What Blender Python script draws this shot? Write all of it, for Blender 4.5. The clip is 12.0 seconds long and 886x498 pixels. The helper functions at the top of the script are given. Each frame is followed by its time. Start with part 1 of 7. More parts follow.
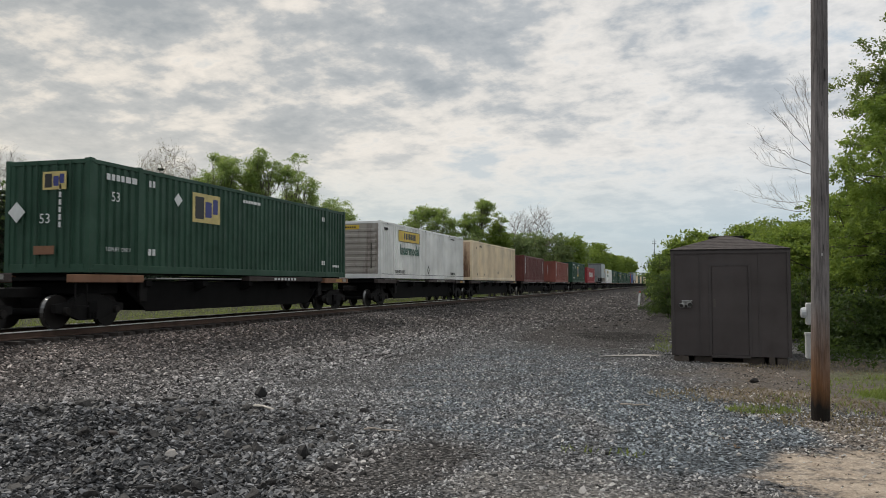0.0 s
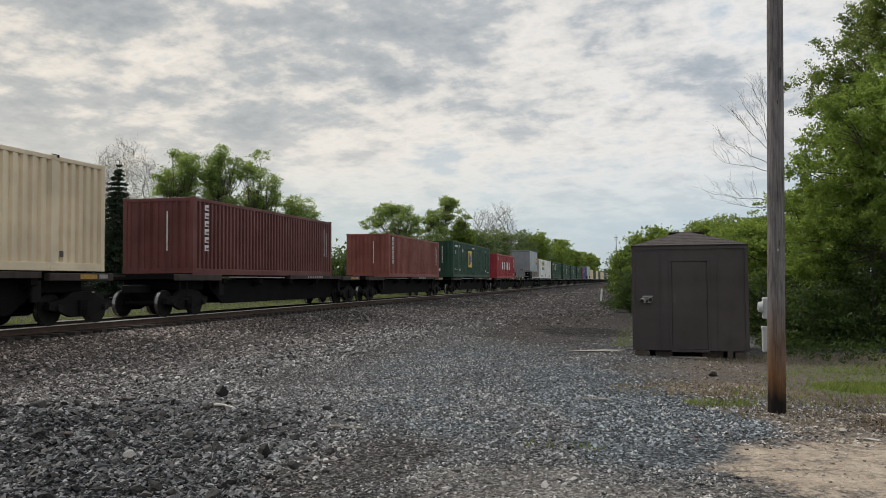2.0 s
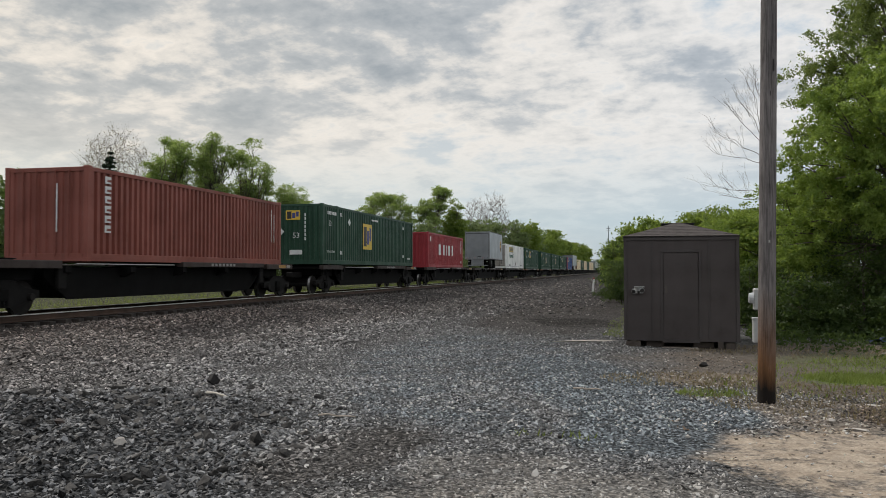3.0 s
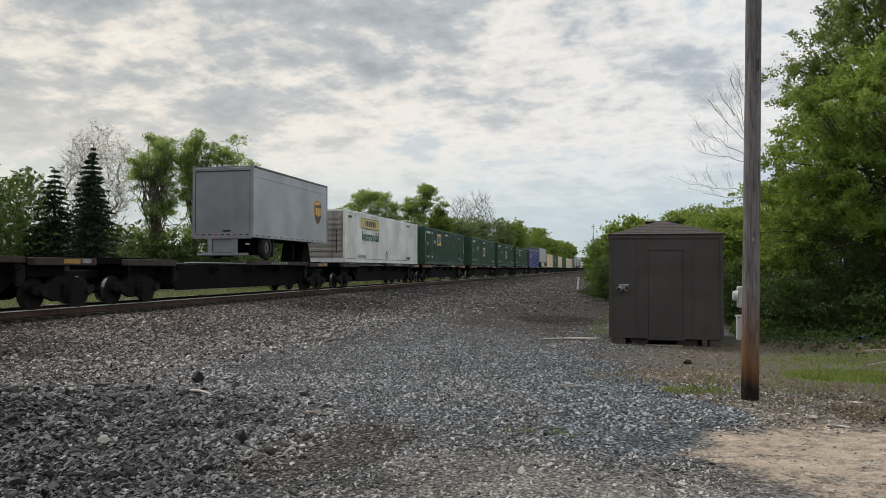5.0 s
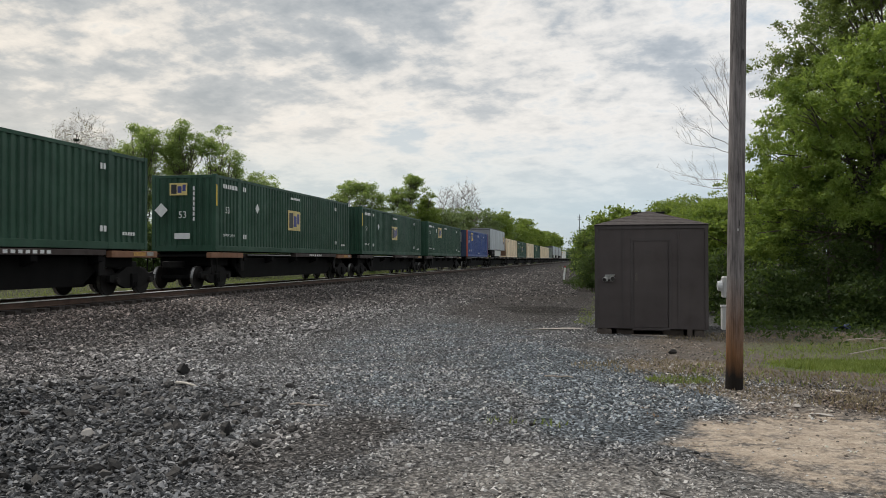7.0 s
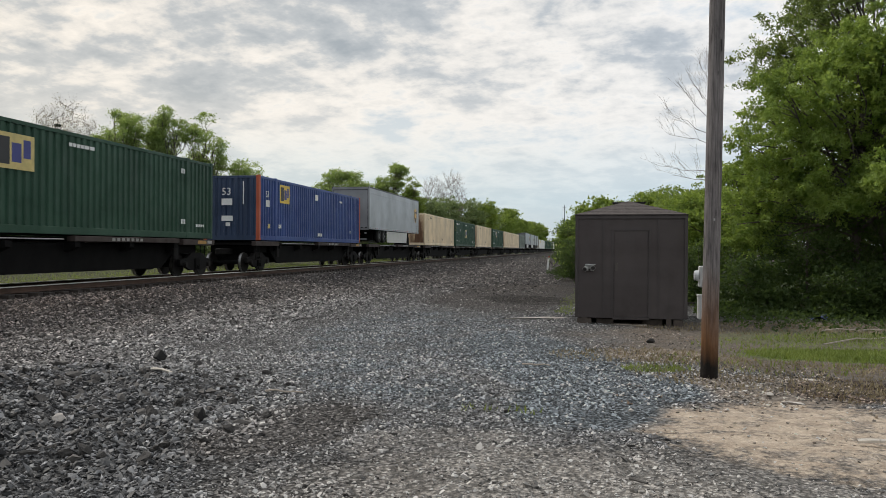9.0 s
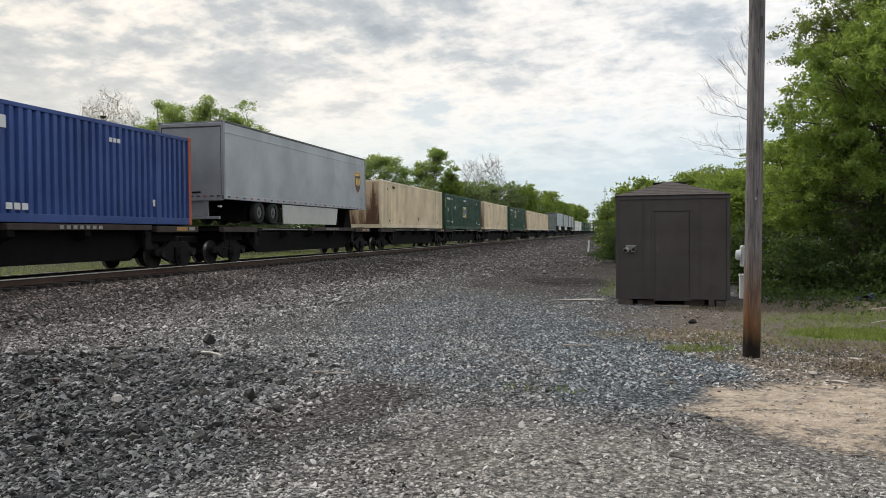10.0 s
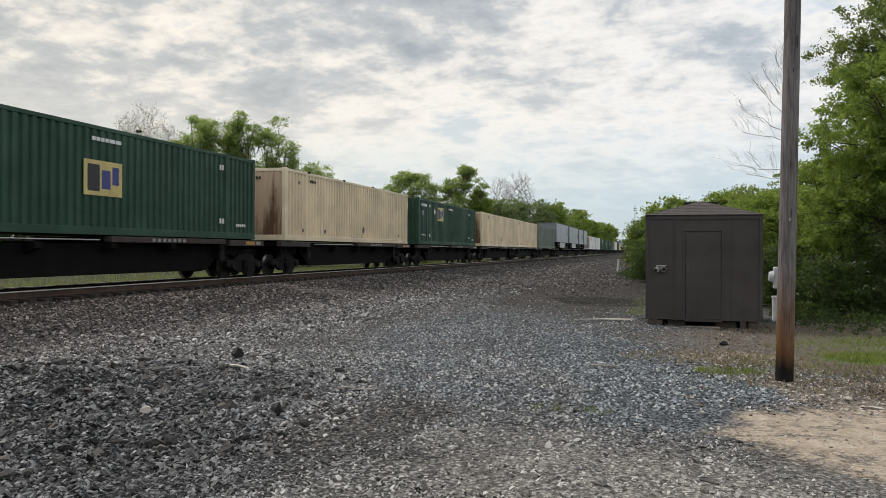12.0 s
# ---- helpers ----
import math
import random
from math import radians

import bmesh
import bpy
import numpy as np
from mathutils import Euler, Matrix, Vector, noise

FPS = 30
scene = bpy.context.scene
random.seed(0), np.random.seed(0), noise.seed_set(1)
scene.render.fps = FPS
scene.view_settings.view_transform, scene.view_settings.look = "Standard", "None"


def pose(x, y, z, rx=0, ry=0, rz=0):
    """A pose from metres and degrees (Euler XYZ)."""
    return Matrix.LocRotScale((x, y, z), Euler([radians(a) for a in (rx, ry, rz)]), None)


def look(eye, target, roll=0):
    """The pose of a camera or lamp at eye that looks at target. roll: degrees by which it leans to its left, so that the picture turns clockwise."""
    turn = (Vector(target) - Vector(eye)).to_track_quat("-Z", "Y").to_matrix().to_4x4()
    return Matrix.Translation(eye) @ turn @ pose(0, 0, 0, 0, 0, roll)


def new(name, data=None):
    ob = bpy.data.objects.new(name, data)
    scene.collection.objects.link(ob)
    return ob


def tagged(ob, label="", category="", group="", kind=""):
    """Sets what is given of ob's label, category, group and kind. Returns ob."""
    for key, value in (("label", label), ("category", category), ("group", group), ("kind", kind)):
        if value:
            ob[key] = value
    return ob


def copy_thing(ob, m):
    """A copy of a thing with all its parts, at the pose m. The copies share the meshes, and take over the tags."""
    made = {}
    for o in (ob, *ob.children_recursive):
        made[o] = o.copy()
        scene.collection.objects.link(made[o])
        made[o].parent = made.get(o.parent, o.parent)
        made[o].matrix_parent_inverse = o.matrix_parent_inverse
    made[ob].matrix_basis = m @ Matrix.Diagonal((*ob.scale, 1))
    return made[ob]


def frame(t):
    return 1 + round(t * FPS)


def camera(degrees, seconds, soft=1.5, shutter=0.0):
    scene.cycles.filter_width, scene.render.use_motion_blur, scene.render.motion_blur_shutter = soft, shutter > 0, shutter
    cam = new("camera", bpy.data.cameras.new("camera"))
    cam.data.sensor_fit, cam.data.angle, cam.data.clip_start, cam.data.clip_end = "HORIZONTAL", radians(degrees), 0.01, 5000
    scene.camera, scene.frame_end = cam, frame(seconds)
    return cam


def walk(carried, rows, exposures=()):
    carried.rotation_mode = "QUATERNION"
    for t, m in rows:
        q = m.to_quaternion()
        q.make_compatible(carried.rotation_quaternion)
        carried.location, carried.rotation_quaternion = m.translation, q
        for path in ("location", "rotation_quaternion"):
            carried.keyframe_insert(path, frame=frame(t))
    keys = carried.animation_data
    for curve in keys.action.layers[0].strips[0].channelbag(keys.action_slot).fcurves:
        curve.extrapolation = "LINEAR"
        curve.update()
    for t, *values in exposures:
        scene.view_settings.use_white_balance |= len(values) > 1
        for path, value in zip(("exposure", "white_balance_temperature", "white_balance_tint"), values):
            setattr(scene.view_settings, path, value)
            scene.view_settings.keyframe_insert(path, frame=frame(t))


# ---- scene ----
cam = camera(57.80, 12.0, soft=0.7, shutter=0.05)
# seconds, eye x y z, yaw, pitch, roll
PATH = [
    (0, -0.000, 0.000, 1.600, 16.12, 2.52, 0.09),
    (0.5, 0.001, 0.011, 1.604, 15.24, 2.75, 0.08),
    (1, 0.003, 0.011, 1.607, 14.76, 2.79, 0.29),
    (1.5, 0.011, 0.012, 1.599, 14.39, 2.46, 0.46),
    (2, 0.012, 0.013, 1.597, 13.56, 2.28, 0.37),
    (2.5, 0.013, 0.017, 1.597, 12.96, 2.04, 0.27),
    (3, 0.011, 0.017, 1.589, 13.01, 1.56, 0.05),
    (5, 0.001, 0.018, 1.587, 11.96, 1.39, -0.05),
    (5.5, -0.002, 0.028, 1.588, 11.64, 1.51, 0.12),
    (6, -0.002, 0.029, 1.585, 11.48, 1.24, 0.07),
    (6.5, 0.003, 0.033, 1.583, 11.35, 0.83, 0.06),
    (7, 0.006, 0.033, 1.588, 11.01, 0.74, 0.10),
    (9, 0.093, 0.054, 1.564, 9.96, 0.00, -0.31),
    (9.5, 0.112, -0.041, 1.551, 10.10, -0.99, -0.28),
    (10, 0.111, -0.071, 1.557, 12.79, -1.14, 0.52),
    (10.5, 0.095, -0.065, 1.555, 16.31, -0.97, 0.68),
    (11, 0.100, -0.070, 1.556, 16.85, -0.63, 0.72),
    (11.5, 0.103, -0.064, 1.558, 15.86, -0.04, 0.04),
    (12, 0.104, -0.059, 1.557, 14.81, 0.07, -0.28),
]
walk(cam, [(t, pose(x, y, z, 90 + p, r, w)) for t, x, y, z, w, p, r in PATH],
     exposures=[(0, -0.12), (2.5, -0.11), (5, -0.05), (7, -0.02), (9, 0.06), (9.8, 0.20), (11, 0.18), (11.6, 0.08), (12, 0.08)])

# ---- light: a broken overcast sky, the sun veiled behind it on the far side of the track ----
SUN_EL, SUN_AZ = 44, 66          # degrees; azimuth counted from ahead (+y) towards the left
world = bpy.data.worlds.new("world")
scene.world = world
world.use_nodes = True
wn, wl = world.node_tree.nodes, world.node_tree.links
wn.clear()


def wnode(kind, **props):
    n = wn.new(kind)
    for key, value in props.items():
        n.inputs[key].default_value = value
    return n


def wmath(op, a, b=None):
    n = wn.new("ShaderNodeMath")
    n.operation = op
    for i, v in enumerate((a, b)):
        if v is None:
            continue
        if isinstance(v, (int, float)):
            n.inputs[i].default_value = v
        else:
            wl.new(v, n.inputs[i])
    return n.outputs[0]


def wramp(fac, stops):
    n = wn.new("ShaderNodeValToRGB")
    while len(n.color_ramp.elements) < len(stops):
        n.color_ramp.elements.new(0.5)
    for e, (p, c) in zip(n.color_ramp.elements, stops):
        e.position, e.color = p, (*c, 1)
    wl.new(fac, n.inputs[0])
    return n.outputs[0]


sky = wn.new("ShaderNodeTexSky")
sky.sky_type, sky.sun_disc = "NISHITA", False
sky.sun_elevation, sky.sun_rotation = radians(SUN_EL), radians(-SUN_AZ)
tc = wn.new("ShaderNodeTexCoord")
sep = wn.new("ShaderNodeSeparateXYZ")
wl.new(tc.outputs["Generated"], sep.inputs[0])
up = wmath("MAXIMUM", wmath("ADD", sep.outputs[2], 0.23), 0.10)
comb = wn.new("ShaderNodeCombineXYZ")
wl.new(wmath("DIVIDE", sep.outputs[0], up), comb.inputs[0])
wl.new(wmath("DIVIDE", sep.outputs[1], up), comb.inputs[1])


def wnoise(scale, detail, rough, stretch=(1, 1, 1), off=(0, 0, 0), warp=0.3):
    mp = wn.new("ShaderNodeMapping")
    mp.inputs["Scale"].default_value, mp.inputs["Location"].default_value = stretch, off
    mp.inputs["Rotation"].default_value = (0, 0, radians(12))
    wl.new(comb.outputs[0], mp.inputs[0])
    n = wnode("ShaderNodeTexNoise", Scale=scale, Detail=detail, Roughness=rough, Distortion=warp)
    wl.new(mp.outputs[0], n.inputs["Vector"])
    return n.outputs["Fac"]


big = wnoise(1.25, 3, 0.5, (1.0, 1.0, 1), (3.1, 0.4, 0))
mid = wnoise(3.9, 6, 0.60, (1.0, 1.0, 1), (0.7, 5.2, 0), 0.12)
small = wnoise(12.0, 4, 0.58, (1.0, 1.0, 1), (1.7, 2.2, 0), 0.1)
thick = wmath("ADD", wmath("ADD", wmath("MULTIPLY", big, 0.50), wmath("MULTIPLY", mid, 0.56)), wmath("MULTIPLY", small, 0.26))
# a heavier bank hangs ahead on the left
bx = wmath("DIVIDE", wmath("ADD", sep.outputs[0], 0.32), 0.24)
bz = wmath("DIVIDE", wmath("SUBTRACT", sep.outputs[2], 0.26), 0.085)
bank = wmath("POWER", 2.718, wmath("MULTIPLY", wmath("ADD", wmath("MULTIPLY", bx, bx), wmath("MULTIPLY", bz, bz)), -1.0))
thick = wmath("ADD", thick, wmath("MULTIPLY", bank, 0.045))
thick = wmath("SUBTRACT", thick, wmath("MULTIPLY", wmath("ADD", sep.outputs[0], 0.28), 0.10))
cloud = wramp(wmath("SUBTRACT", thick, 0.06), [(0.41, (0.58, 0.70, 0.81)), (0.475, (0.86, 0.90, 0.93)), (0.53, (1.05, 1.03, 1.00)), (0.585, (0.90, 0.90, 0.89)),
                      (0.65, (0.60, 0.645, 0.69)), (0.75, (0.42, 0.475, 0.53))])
# towards the horizon the deck thins to a pale blue haze with a creamy band above it
haze = wramp(sep.outputs[2], [(0.0, (0.58, 0.68, 0.76)), (0.06, (0.64, 0.78, 0.88)), (0.11, (0.80, 0.89, 0.95)), (0.16, (0.99, 0.98, 0.97)), (0.35, (0.97, 0.97, 0.97))])
hmix = wn.new("ShaderNodeMix")
hmix.data_type = "RGBA"
hfac = wramp(sep.outputs[2], [(0.0, (1, 1, 1)), (0.06, (0.85, 0.85, 0.85)), (0.12, (0.58, 0.58, 0.58)), (0.18, (0.15, 0.15, 0.15)), (0.24, (0.0, 0.0, 0.0))])
wl.new(hfac, hmix.inputs[0])
wl.new(cloud, hmix.inputs[6])
wl.new(haze, hmix.inputs[7])
bg_cloud = wnode("ShaderNodeBackground", Strength=0.92)
# a warm glow through the cloud on the sun's side
dot = wn.new("ShaderNodeVectorMath")
dot.operation = "DOT_PRODUCT"
wl.new(tc.outputs["Generated"], dot.inputs[0])
dot.inputs[1].default_value = (-math.sin(radians(SUN_AZ)), math.cos(radians(SUN_AZ)), 0.0)
warm = wn.new("ShaderNodeMix")
warm.data_type, warm.blend_type = "RGBA", "MULTIPLY"
wl.new(wramp(dot.outputs["Value"], [(0.25, (0, 0, 0)), (0.95, (1, 1, 1))]), warm.inputs[0])
wl.new(hmix.outputs[2], warm.inputs[6])
warm.inputs[7].default_value = (1.08, 0.99, 0.865, 1)
wl.new(warm.outputs[2], bg_cloud.inputs[0])
bg_sky = wnode("ShaderNodeBackground", Strength=0.08)
wl.new(sky.outputs[0], bg_sky.inputs[0])
wadd = wn.new("ShaderNodeMixShader")
wadd.inputs[0].default_value = 0.12
wl.new(bg_cloud.outputs[0], wadd.inputs[1])
wl.new(bg_sky.outputs[0], wadd.inputs[2])
wout = wn.new("ShaderNodeOutputWorld")
wl.new(wadd.outputs[0], wout.inputs[0])

sun = new("sun", bpy.data.lights.new("sun", "SUN"))
sun.data.energy, sun.data.angle, sun.data.color = 2.0, radians(11), (1.0, 0.95, 0.88)
az, el = radians(SUN_AZ), radians(SUN_EL)
sun.matrix_world = look((math.sin(-az) * math.cos(el) * 100, math.cos(az) * math.cos(el) * 100, math.sin(el) * 100), (0, 0, 0))


# ---- materials ----
class Nodes:
    """A small builder for a node material."""

    def __init__(self, name, rough=0.6, metal=0.0, spec=0.5):
        self.mat = bpy.data.materials.new(name)
        self.mat.use_nodes = True
        self.t = self.mat.node_tree
        self.bsdf = self.t.nodes["Principled BSDF"]
        self.bsdf.inputs["Roughness"].default_value = rough
        self.bsdf.inputs["Metallic"].default_value = metal
        self.bsdf.inputs["Specular IOR Level"].default_value = spec
        self.coord = self.t.nodes.new("ShaderNodeTexCoord").outputs["Object"]

    def link(self, a, b):
        self.t.links.new(a, b)

    def put(self, v, socket):
        if hasattr(v, "is_linked"):
            self.link(v, socket)
        else:
            socket.default_value = (*v, 1) if isinstance(v, tuple) and len(v) == 3 and socket.type == "RGBA" else v

    def math(self, op, a, b=0.0, clamp=False):
        n = self.t.nodes.new("ShaderNodeMath")
        n.operation, n.use_clamp = op, clamp
        self.put(a, n.inputs[0])
        self.put(b, n.inputs[1])
        return n.outputs[0]

    def noise(self, scale, detail=4, rough=0.55, stretch=(1, 1, 1), warp=0.0):
        m = self.t.nodes.new("ShaderNodeMapping")
        m.inputs["Scale"].default_value = stretch
        self.link(self.coord, m.inputs[0])
        n = self.t.nodes.new("ShaderNodeTexNoise")
        n.inputs["Scale"].default_value, n.inputs["Detail"].default_value = scale, detail
        n.inputs["Roughness"].default_value, n.inputs["Distortion"].default_value = rough, warp
        self.link(m.outputs[0], n.inputs["Vector"])
        return n.outputs["Fac"]

    def cells(self, scale, feature="F1", out="Distance"):
        n = self.t.nodes.new("ShaderNodeTexVoronoi")
        n.feature = feature
        n.inputs["Scale"].default_value = scale
        self.link(self.coord, n.inputs["Vector"])
        return n.outputs[out]

    def xyz(self):
        s = self.t.nodes.new("ShaderNodeSeparateXYZ")
        self.link(self.coord, s.inputs[0])
        return s.outputs

    def ramp(self, fac, stops):
        n = self.t.nodes.new("ShaderNodeValToRGB")
        while len(n.color_ramp.elements) < len(stops):
            n.color_ramp.elements.new(0.5)
        for e, (p, c) in zip(n.color_ramp.elements, stops):
            e.position = p
            e.color = (c, c, c, 1) if isinstance(c, (int, float)) else (*c, 1)
        self.link(fac, n.inputs[0])
        return n.outputs[0]

    def mix(self, fac, a, b, kind="MIX"):
        n = self.t.nodes.new("ShaderNodeMix")
        n.data_type, n.blend_type = "RGBA", kind
        self.put(fac, n.inputs[0])
        self.put(a, n.inputs[6])
        self.put(b, n.inputs[7])
        return n.outputs[2]

    def island(self):
        return self.t.nodes.new("ShaderNodeNewGeometry").outputs["Random Per Island"]

    def random(self):
        return self.t.nodes.new("ShaderNodeObjectInfo").outputs["Random"]

    def bump(self, height, strength=0.3, distance=0.02):
        n = self.t.nodes.new("ShaderNodeBump")
        n.inputs["Strength"].default_value, n.inputs["Distance"].default_value = strength, distance
        self.link(height, n.inputs["Height"])
        self.link(n.outputs[0], self.bsdf.inputs["Normal"])

    def done(self, colour, rough=None):
        self.put(colour, self.bsdf.inputs["Base Color"])
        if rough is not None:
            self.put(rough, self.bsdf.inputs["Roughness"])
        return self.mat


def paint(name, colour, dirt=(0.10, 0.08, 0.06), amount=0.35, rough=0.5, streak=1.0, metal=0.0):
    """Weathered paint on steel: rain streaks, grime in blotches, slight fading."""
    n = Nodes(name, rough, metal)
    fade = n.noise(0.5, 3)
    run = n.noise(3.0, 4, 0.6, (1, 1, 0.06))
    blot = n.noise(1.7, 5, 0.65)
    light = tuple(min(1, c * 1.14 + 0.012) for c in colour)
    dark = tuple(c * 0.84 for c in colour)
    base = n.mix(n.ramp(fade, [(0.35, 0.0), (0.65, 1.0)]), dark, light)
    base = n.mix(n.math("MULTIPLY", n.ramp(run, [(0.52, 0.0), (0.75, 1.0)]), amount * streak), base, dirt)
    base = n.mix(n.math("MULTIPLY", n.ramp(blot, [(0.55, 0.0), (0.8, 1.0)]), amount), base, dirt)
    n.bump(n.noise(30, 3), 0.06, 0.01)
    return n.done(base, n.ramp(blot, [(0.3, rough * 0.85), (0.7, min(1, rough * 1.3))]))


def plain(name, colour, rough=0.6, metal=0.0, vary=0.18, scale=6.0, bump=0.1, spec=0.5):
    n = Nodes(name, rough, metal, spec)
    a, b = tuple(c * (1 - vary) for c in colour), tuple(min(1, c * (1 + vary)) for c in colour)
    f = n.noise(scale, 5, 0.6)
    n.bump(n.noise(scale * 6, 3), bump, 0.01)
    return n.done(n.mix(n.ramp(f, [(0.3, 0.0), (0.7, 1.0)]), a, b))


def leaf_material(name, a, b, glow=0.5):
    """Leaves: each its own tone, with light coming through."""
    n = Nodes(name, 0.55, 0.0, 0.3)
    clump = n.noise(1.3, 2)
    tone = n.math("ADD", n.math("MULTIPLY", n.island(), 0.40), n.math("MULTIPLY", n.ramp(clump, [(0.35, 0.0), (0.65, 1.0)]), 0.60))
    col = n.mix(n.ramp(tone, [(0.2, 0.0), (0.85, 1.0)]), a, b)
    n.done(col)
    tr = n.t.nodes.new("ShaderNodeBsdfTranslucent")
    n.link(n.mix(0.5, col, (b[0] * 1.6, b[1] * 1.5, b[2] * 0.8)), tr.inputs[0])
    mx = n.t.nodes.new("ShaderNodeMixShader")
    mx.inputs[0].default_value = glow
    n.link(n.bsdf.outputs[0], mx.inputs[1])
    n.link(tr.outputs[0], mx.inputs[2])
    n.link(mx.outputs[0], n.t.nodes["Material Output"].inputs[0])
    return n.mat


def zone(n, x, y, cx, cy, rx, ry, edge, amp=0.5, turn=0.0):
    """1 inside an uneven patch round (cx, cy), 0 outside; turn: degrees by which the patch is turned to the left."""
    c, k = math.cos(radians(turn)), math.sin(radians(turn))
    dx, dy = n.math("SUBTRACT", x, cx), n.math("SUBTRACT", y, cy)
    u = n.math("ADD", n.math("MULTIPLY", dx, c / rx), n.math("MULTIPLY", dy, k / rx))
    v = n.math("SUBTRACT", n.math("MULTIPLY", dy, c / ry), n.math("MULTIPLY", dx, k / ry))
    r = n.math("SQRT", n.math("ADD", n.math("MULTIPLY", u, u), n.math("MULTIPLY", v, v)))
    r = n.math("ADD", r, n.math("MULTIPLY", n.math("SUBTRACT", edge, 0.5), amp * 2))
    return n.ramp(r, [(0.76, 1.0), (0.98, 0.0)])


def ramp_between(n, v, a, b):
    """0 at a, 1 at b."""
    m = n.t.nodes.new("ShaderNodeMapRange")
    n.link(v, m.inputs[0])
    m.inputs[1].default_value, m.inputs[2].default_value = a, b
    return m.outputs[0]


def ground_colour(n):
    """The colours of the yard: ballast, blue crushed stone, dirt, sand, grass, field."""
    x, y, z = n.xyz()
    edge = n.mix(0.45, n.noise(0.55, 5, 0.65), n.noise(3.4, 5, 0.7))
    fine = n.noise(7.0, 6, 0.7)
    wisp = n.noise(2.6, 6, 0.74, (0.85, 1.15, 1), 0.5)
    ragged = n.mix(0.5, edge, n.noise(6.5, 6, 0.75))
    wob = n.math("SUBTRACT", edge, 0.5)
    blotch = n.ramp(fine, [(0.3, 0.0), (0.7, 1.0)])
    col = n.mix(n.ramp(edge, [(0.35, 0.0), (0.65, 1.0)]), (0.160, 0.159, 0.160), (0.318, 0.317, 0.318))
    # paler fine gravel underfoot
    pale = zone(n, x, y, 0.2, 4.4, 3.2, 1.9, edge, 0.6)
    col = n.mix(n.math("MULTIPLY", pale, 0.8), col, n.mix(blotch, (0.37, 0.352, 0.330), (0.58, 0.558, 0.528)))
    # rusty brown ballast near the rails, darker far down the line
    bal = ramp_between(n, n.math("ADD", x, n.math("MULTIPLY", wob, 6.0)), -4.0, -9.5)
    col = n.mix(bal, col, n.mix(blotch, (0.094, 0.081, 0.075), (0.198, 0.175, 0.163)))
    rust = ramp_between(n, n.math("ADD", x, n.math("MULTIPLY", wob, 3.0)), -10.2, -12.2)
    col = n.mix(n.math("MULTIPLY", rust, 0.8), col, n.mix(blotch, (0.108, 0.084, 0.072), (0.235, 0.192, 0.170)))
    far = ramp_between(n, n.math("ADD", y, n.math("MULTIPLY", wob, 16.0)), 22, 36)
    col = n.mix(far, col, n.mix(n.ramp(edge, [(0.4, 0.0), (0.6, 1.0)]), (0.078, 0.068, 0.063), (0.140, 0.124, 0.117)))
    # oily track bed, with the shade about rails and ties darkened in
    bed = n.math("MULTIPLY", ramp_between(n, x, -13.55, -13.85), ramp_between(n, x, -17.2, -16.8))
    col = n.mix(n.math("MULTIPLY", bed, 0.7), col, (0.045, 0.038, 0.034))
    # old dark rubble at the heap
    heap = n.math("MAXIMUM", zone(n, x, y, -5.8, 6.6, 2.7, 3.6, edge, turn=-18), zone(n, x, y, -4.1, 5.2, 2.1, 1.8, edge, 0.5))
    col = n.mix(n.math("MULTIPLY", heap, 0.85), col, n.mix(blotch, (0.043, 0.043, 0.045), (0.110, 0.111, 0.115)))
    # fresh blue-grey stone: a tongue that narrows to its tip by the pole, a lobe below it, a thin spread beyond
    tongue = n.math("MAXIMUM", zone(n, x, y, -0.55, 11.7, 1.15, 4.4, edge, 0.35, 15), zone(n, x, y, 0.75, 9.4, 0.80, 1.15, edge, 0.3, 12))
    tongue = n.math("MAXIMUM", tongue, zone(n, x, y, 0.10, 8.3, 0.90, 1.45, edge, 0.45))
    thin = n.ramp(n.noise(1.3, 4, 0.7), [(0.38, 0.1), (0.62, 0.85)])
    spread = n.math("MAXIMUM", zone(n, x, y, -2.3, 9.4, 0.95, 2.2, edge, 0.7, 40), zone(n, x, y, -2.8, 14.5, 2.4, 5.5, edge, 0.8, 8))
    blue = n.math("MAXIMUM", n.math("MULTIPLY", tongue, 0.95), n.math("MULTIPLY", spread, thin))
    col = n.mix(blue, col, n.mix(blotch, (0.160, 0.183, 0.202), (0.300, 0.334, 0.360)))
    soft = n.math("SUBTRACT", 1.0, tongue)
    # packed dirt round the shed and to the wood's edge
    dirt = n.math("MULTIPLY", zone(n, x, y, 4.9, 14.6, 5.4, 5.2, edge, 0.4), soft)
    col = n.mix(dirt, col, n.mix(blotch, (0.120, 0.101, 0.086), (0.245, 0.212, 0.180)))
    tan = n.math("MULTIPLY", n.math("MAXIMUM", zone(n, x, y, 1.2, 12.3, 1.0, 0.8, edge, 0.7), zone(n, x, y, 2.2, 9.6, 1.5, 1.1, edge, 0.7)), soft)
    col = n.mix(n.math("MULTIPLY", tan, 0.7), col, n.mix(blotch, (0.23, 0.186, 0.145), (0.38, 0.315, 0.25)))
    # packed tawny fines between the stones in the foreground
    tawny = n.math("MAXIMUM", zone(n, x, y, 0.35, 5.45, 2.2, 1.25, ragged, 1.7, 8), n.math("MULTIPLY", zone(n, x, y, -0.95, 6.3, 1.0, 0.75, ragged, 0.9), 0.8))
    tawny = n.math("MULTIPLY", n.math("MAXIMUM", tawny, zone(n, x, y, 1.75, 5.0, 1.3, 0.9, ragged, 1.0)), n.ramp(n.mix(0.5, wisp, ragged), [(0.38, 0.10), (0.60, 0.85)]))
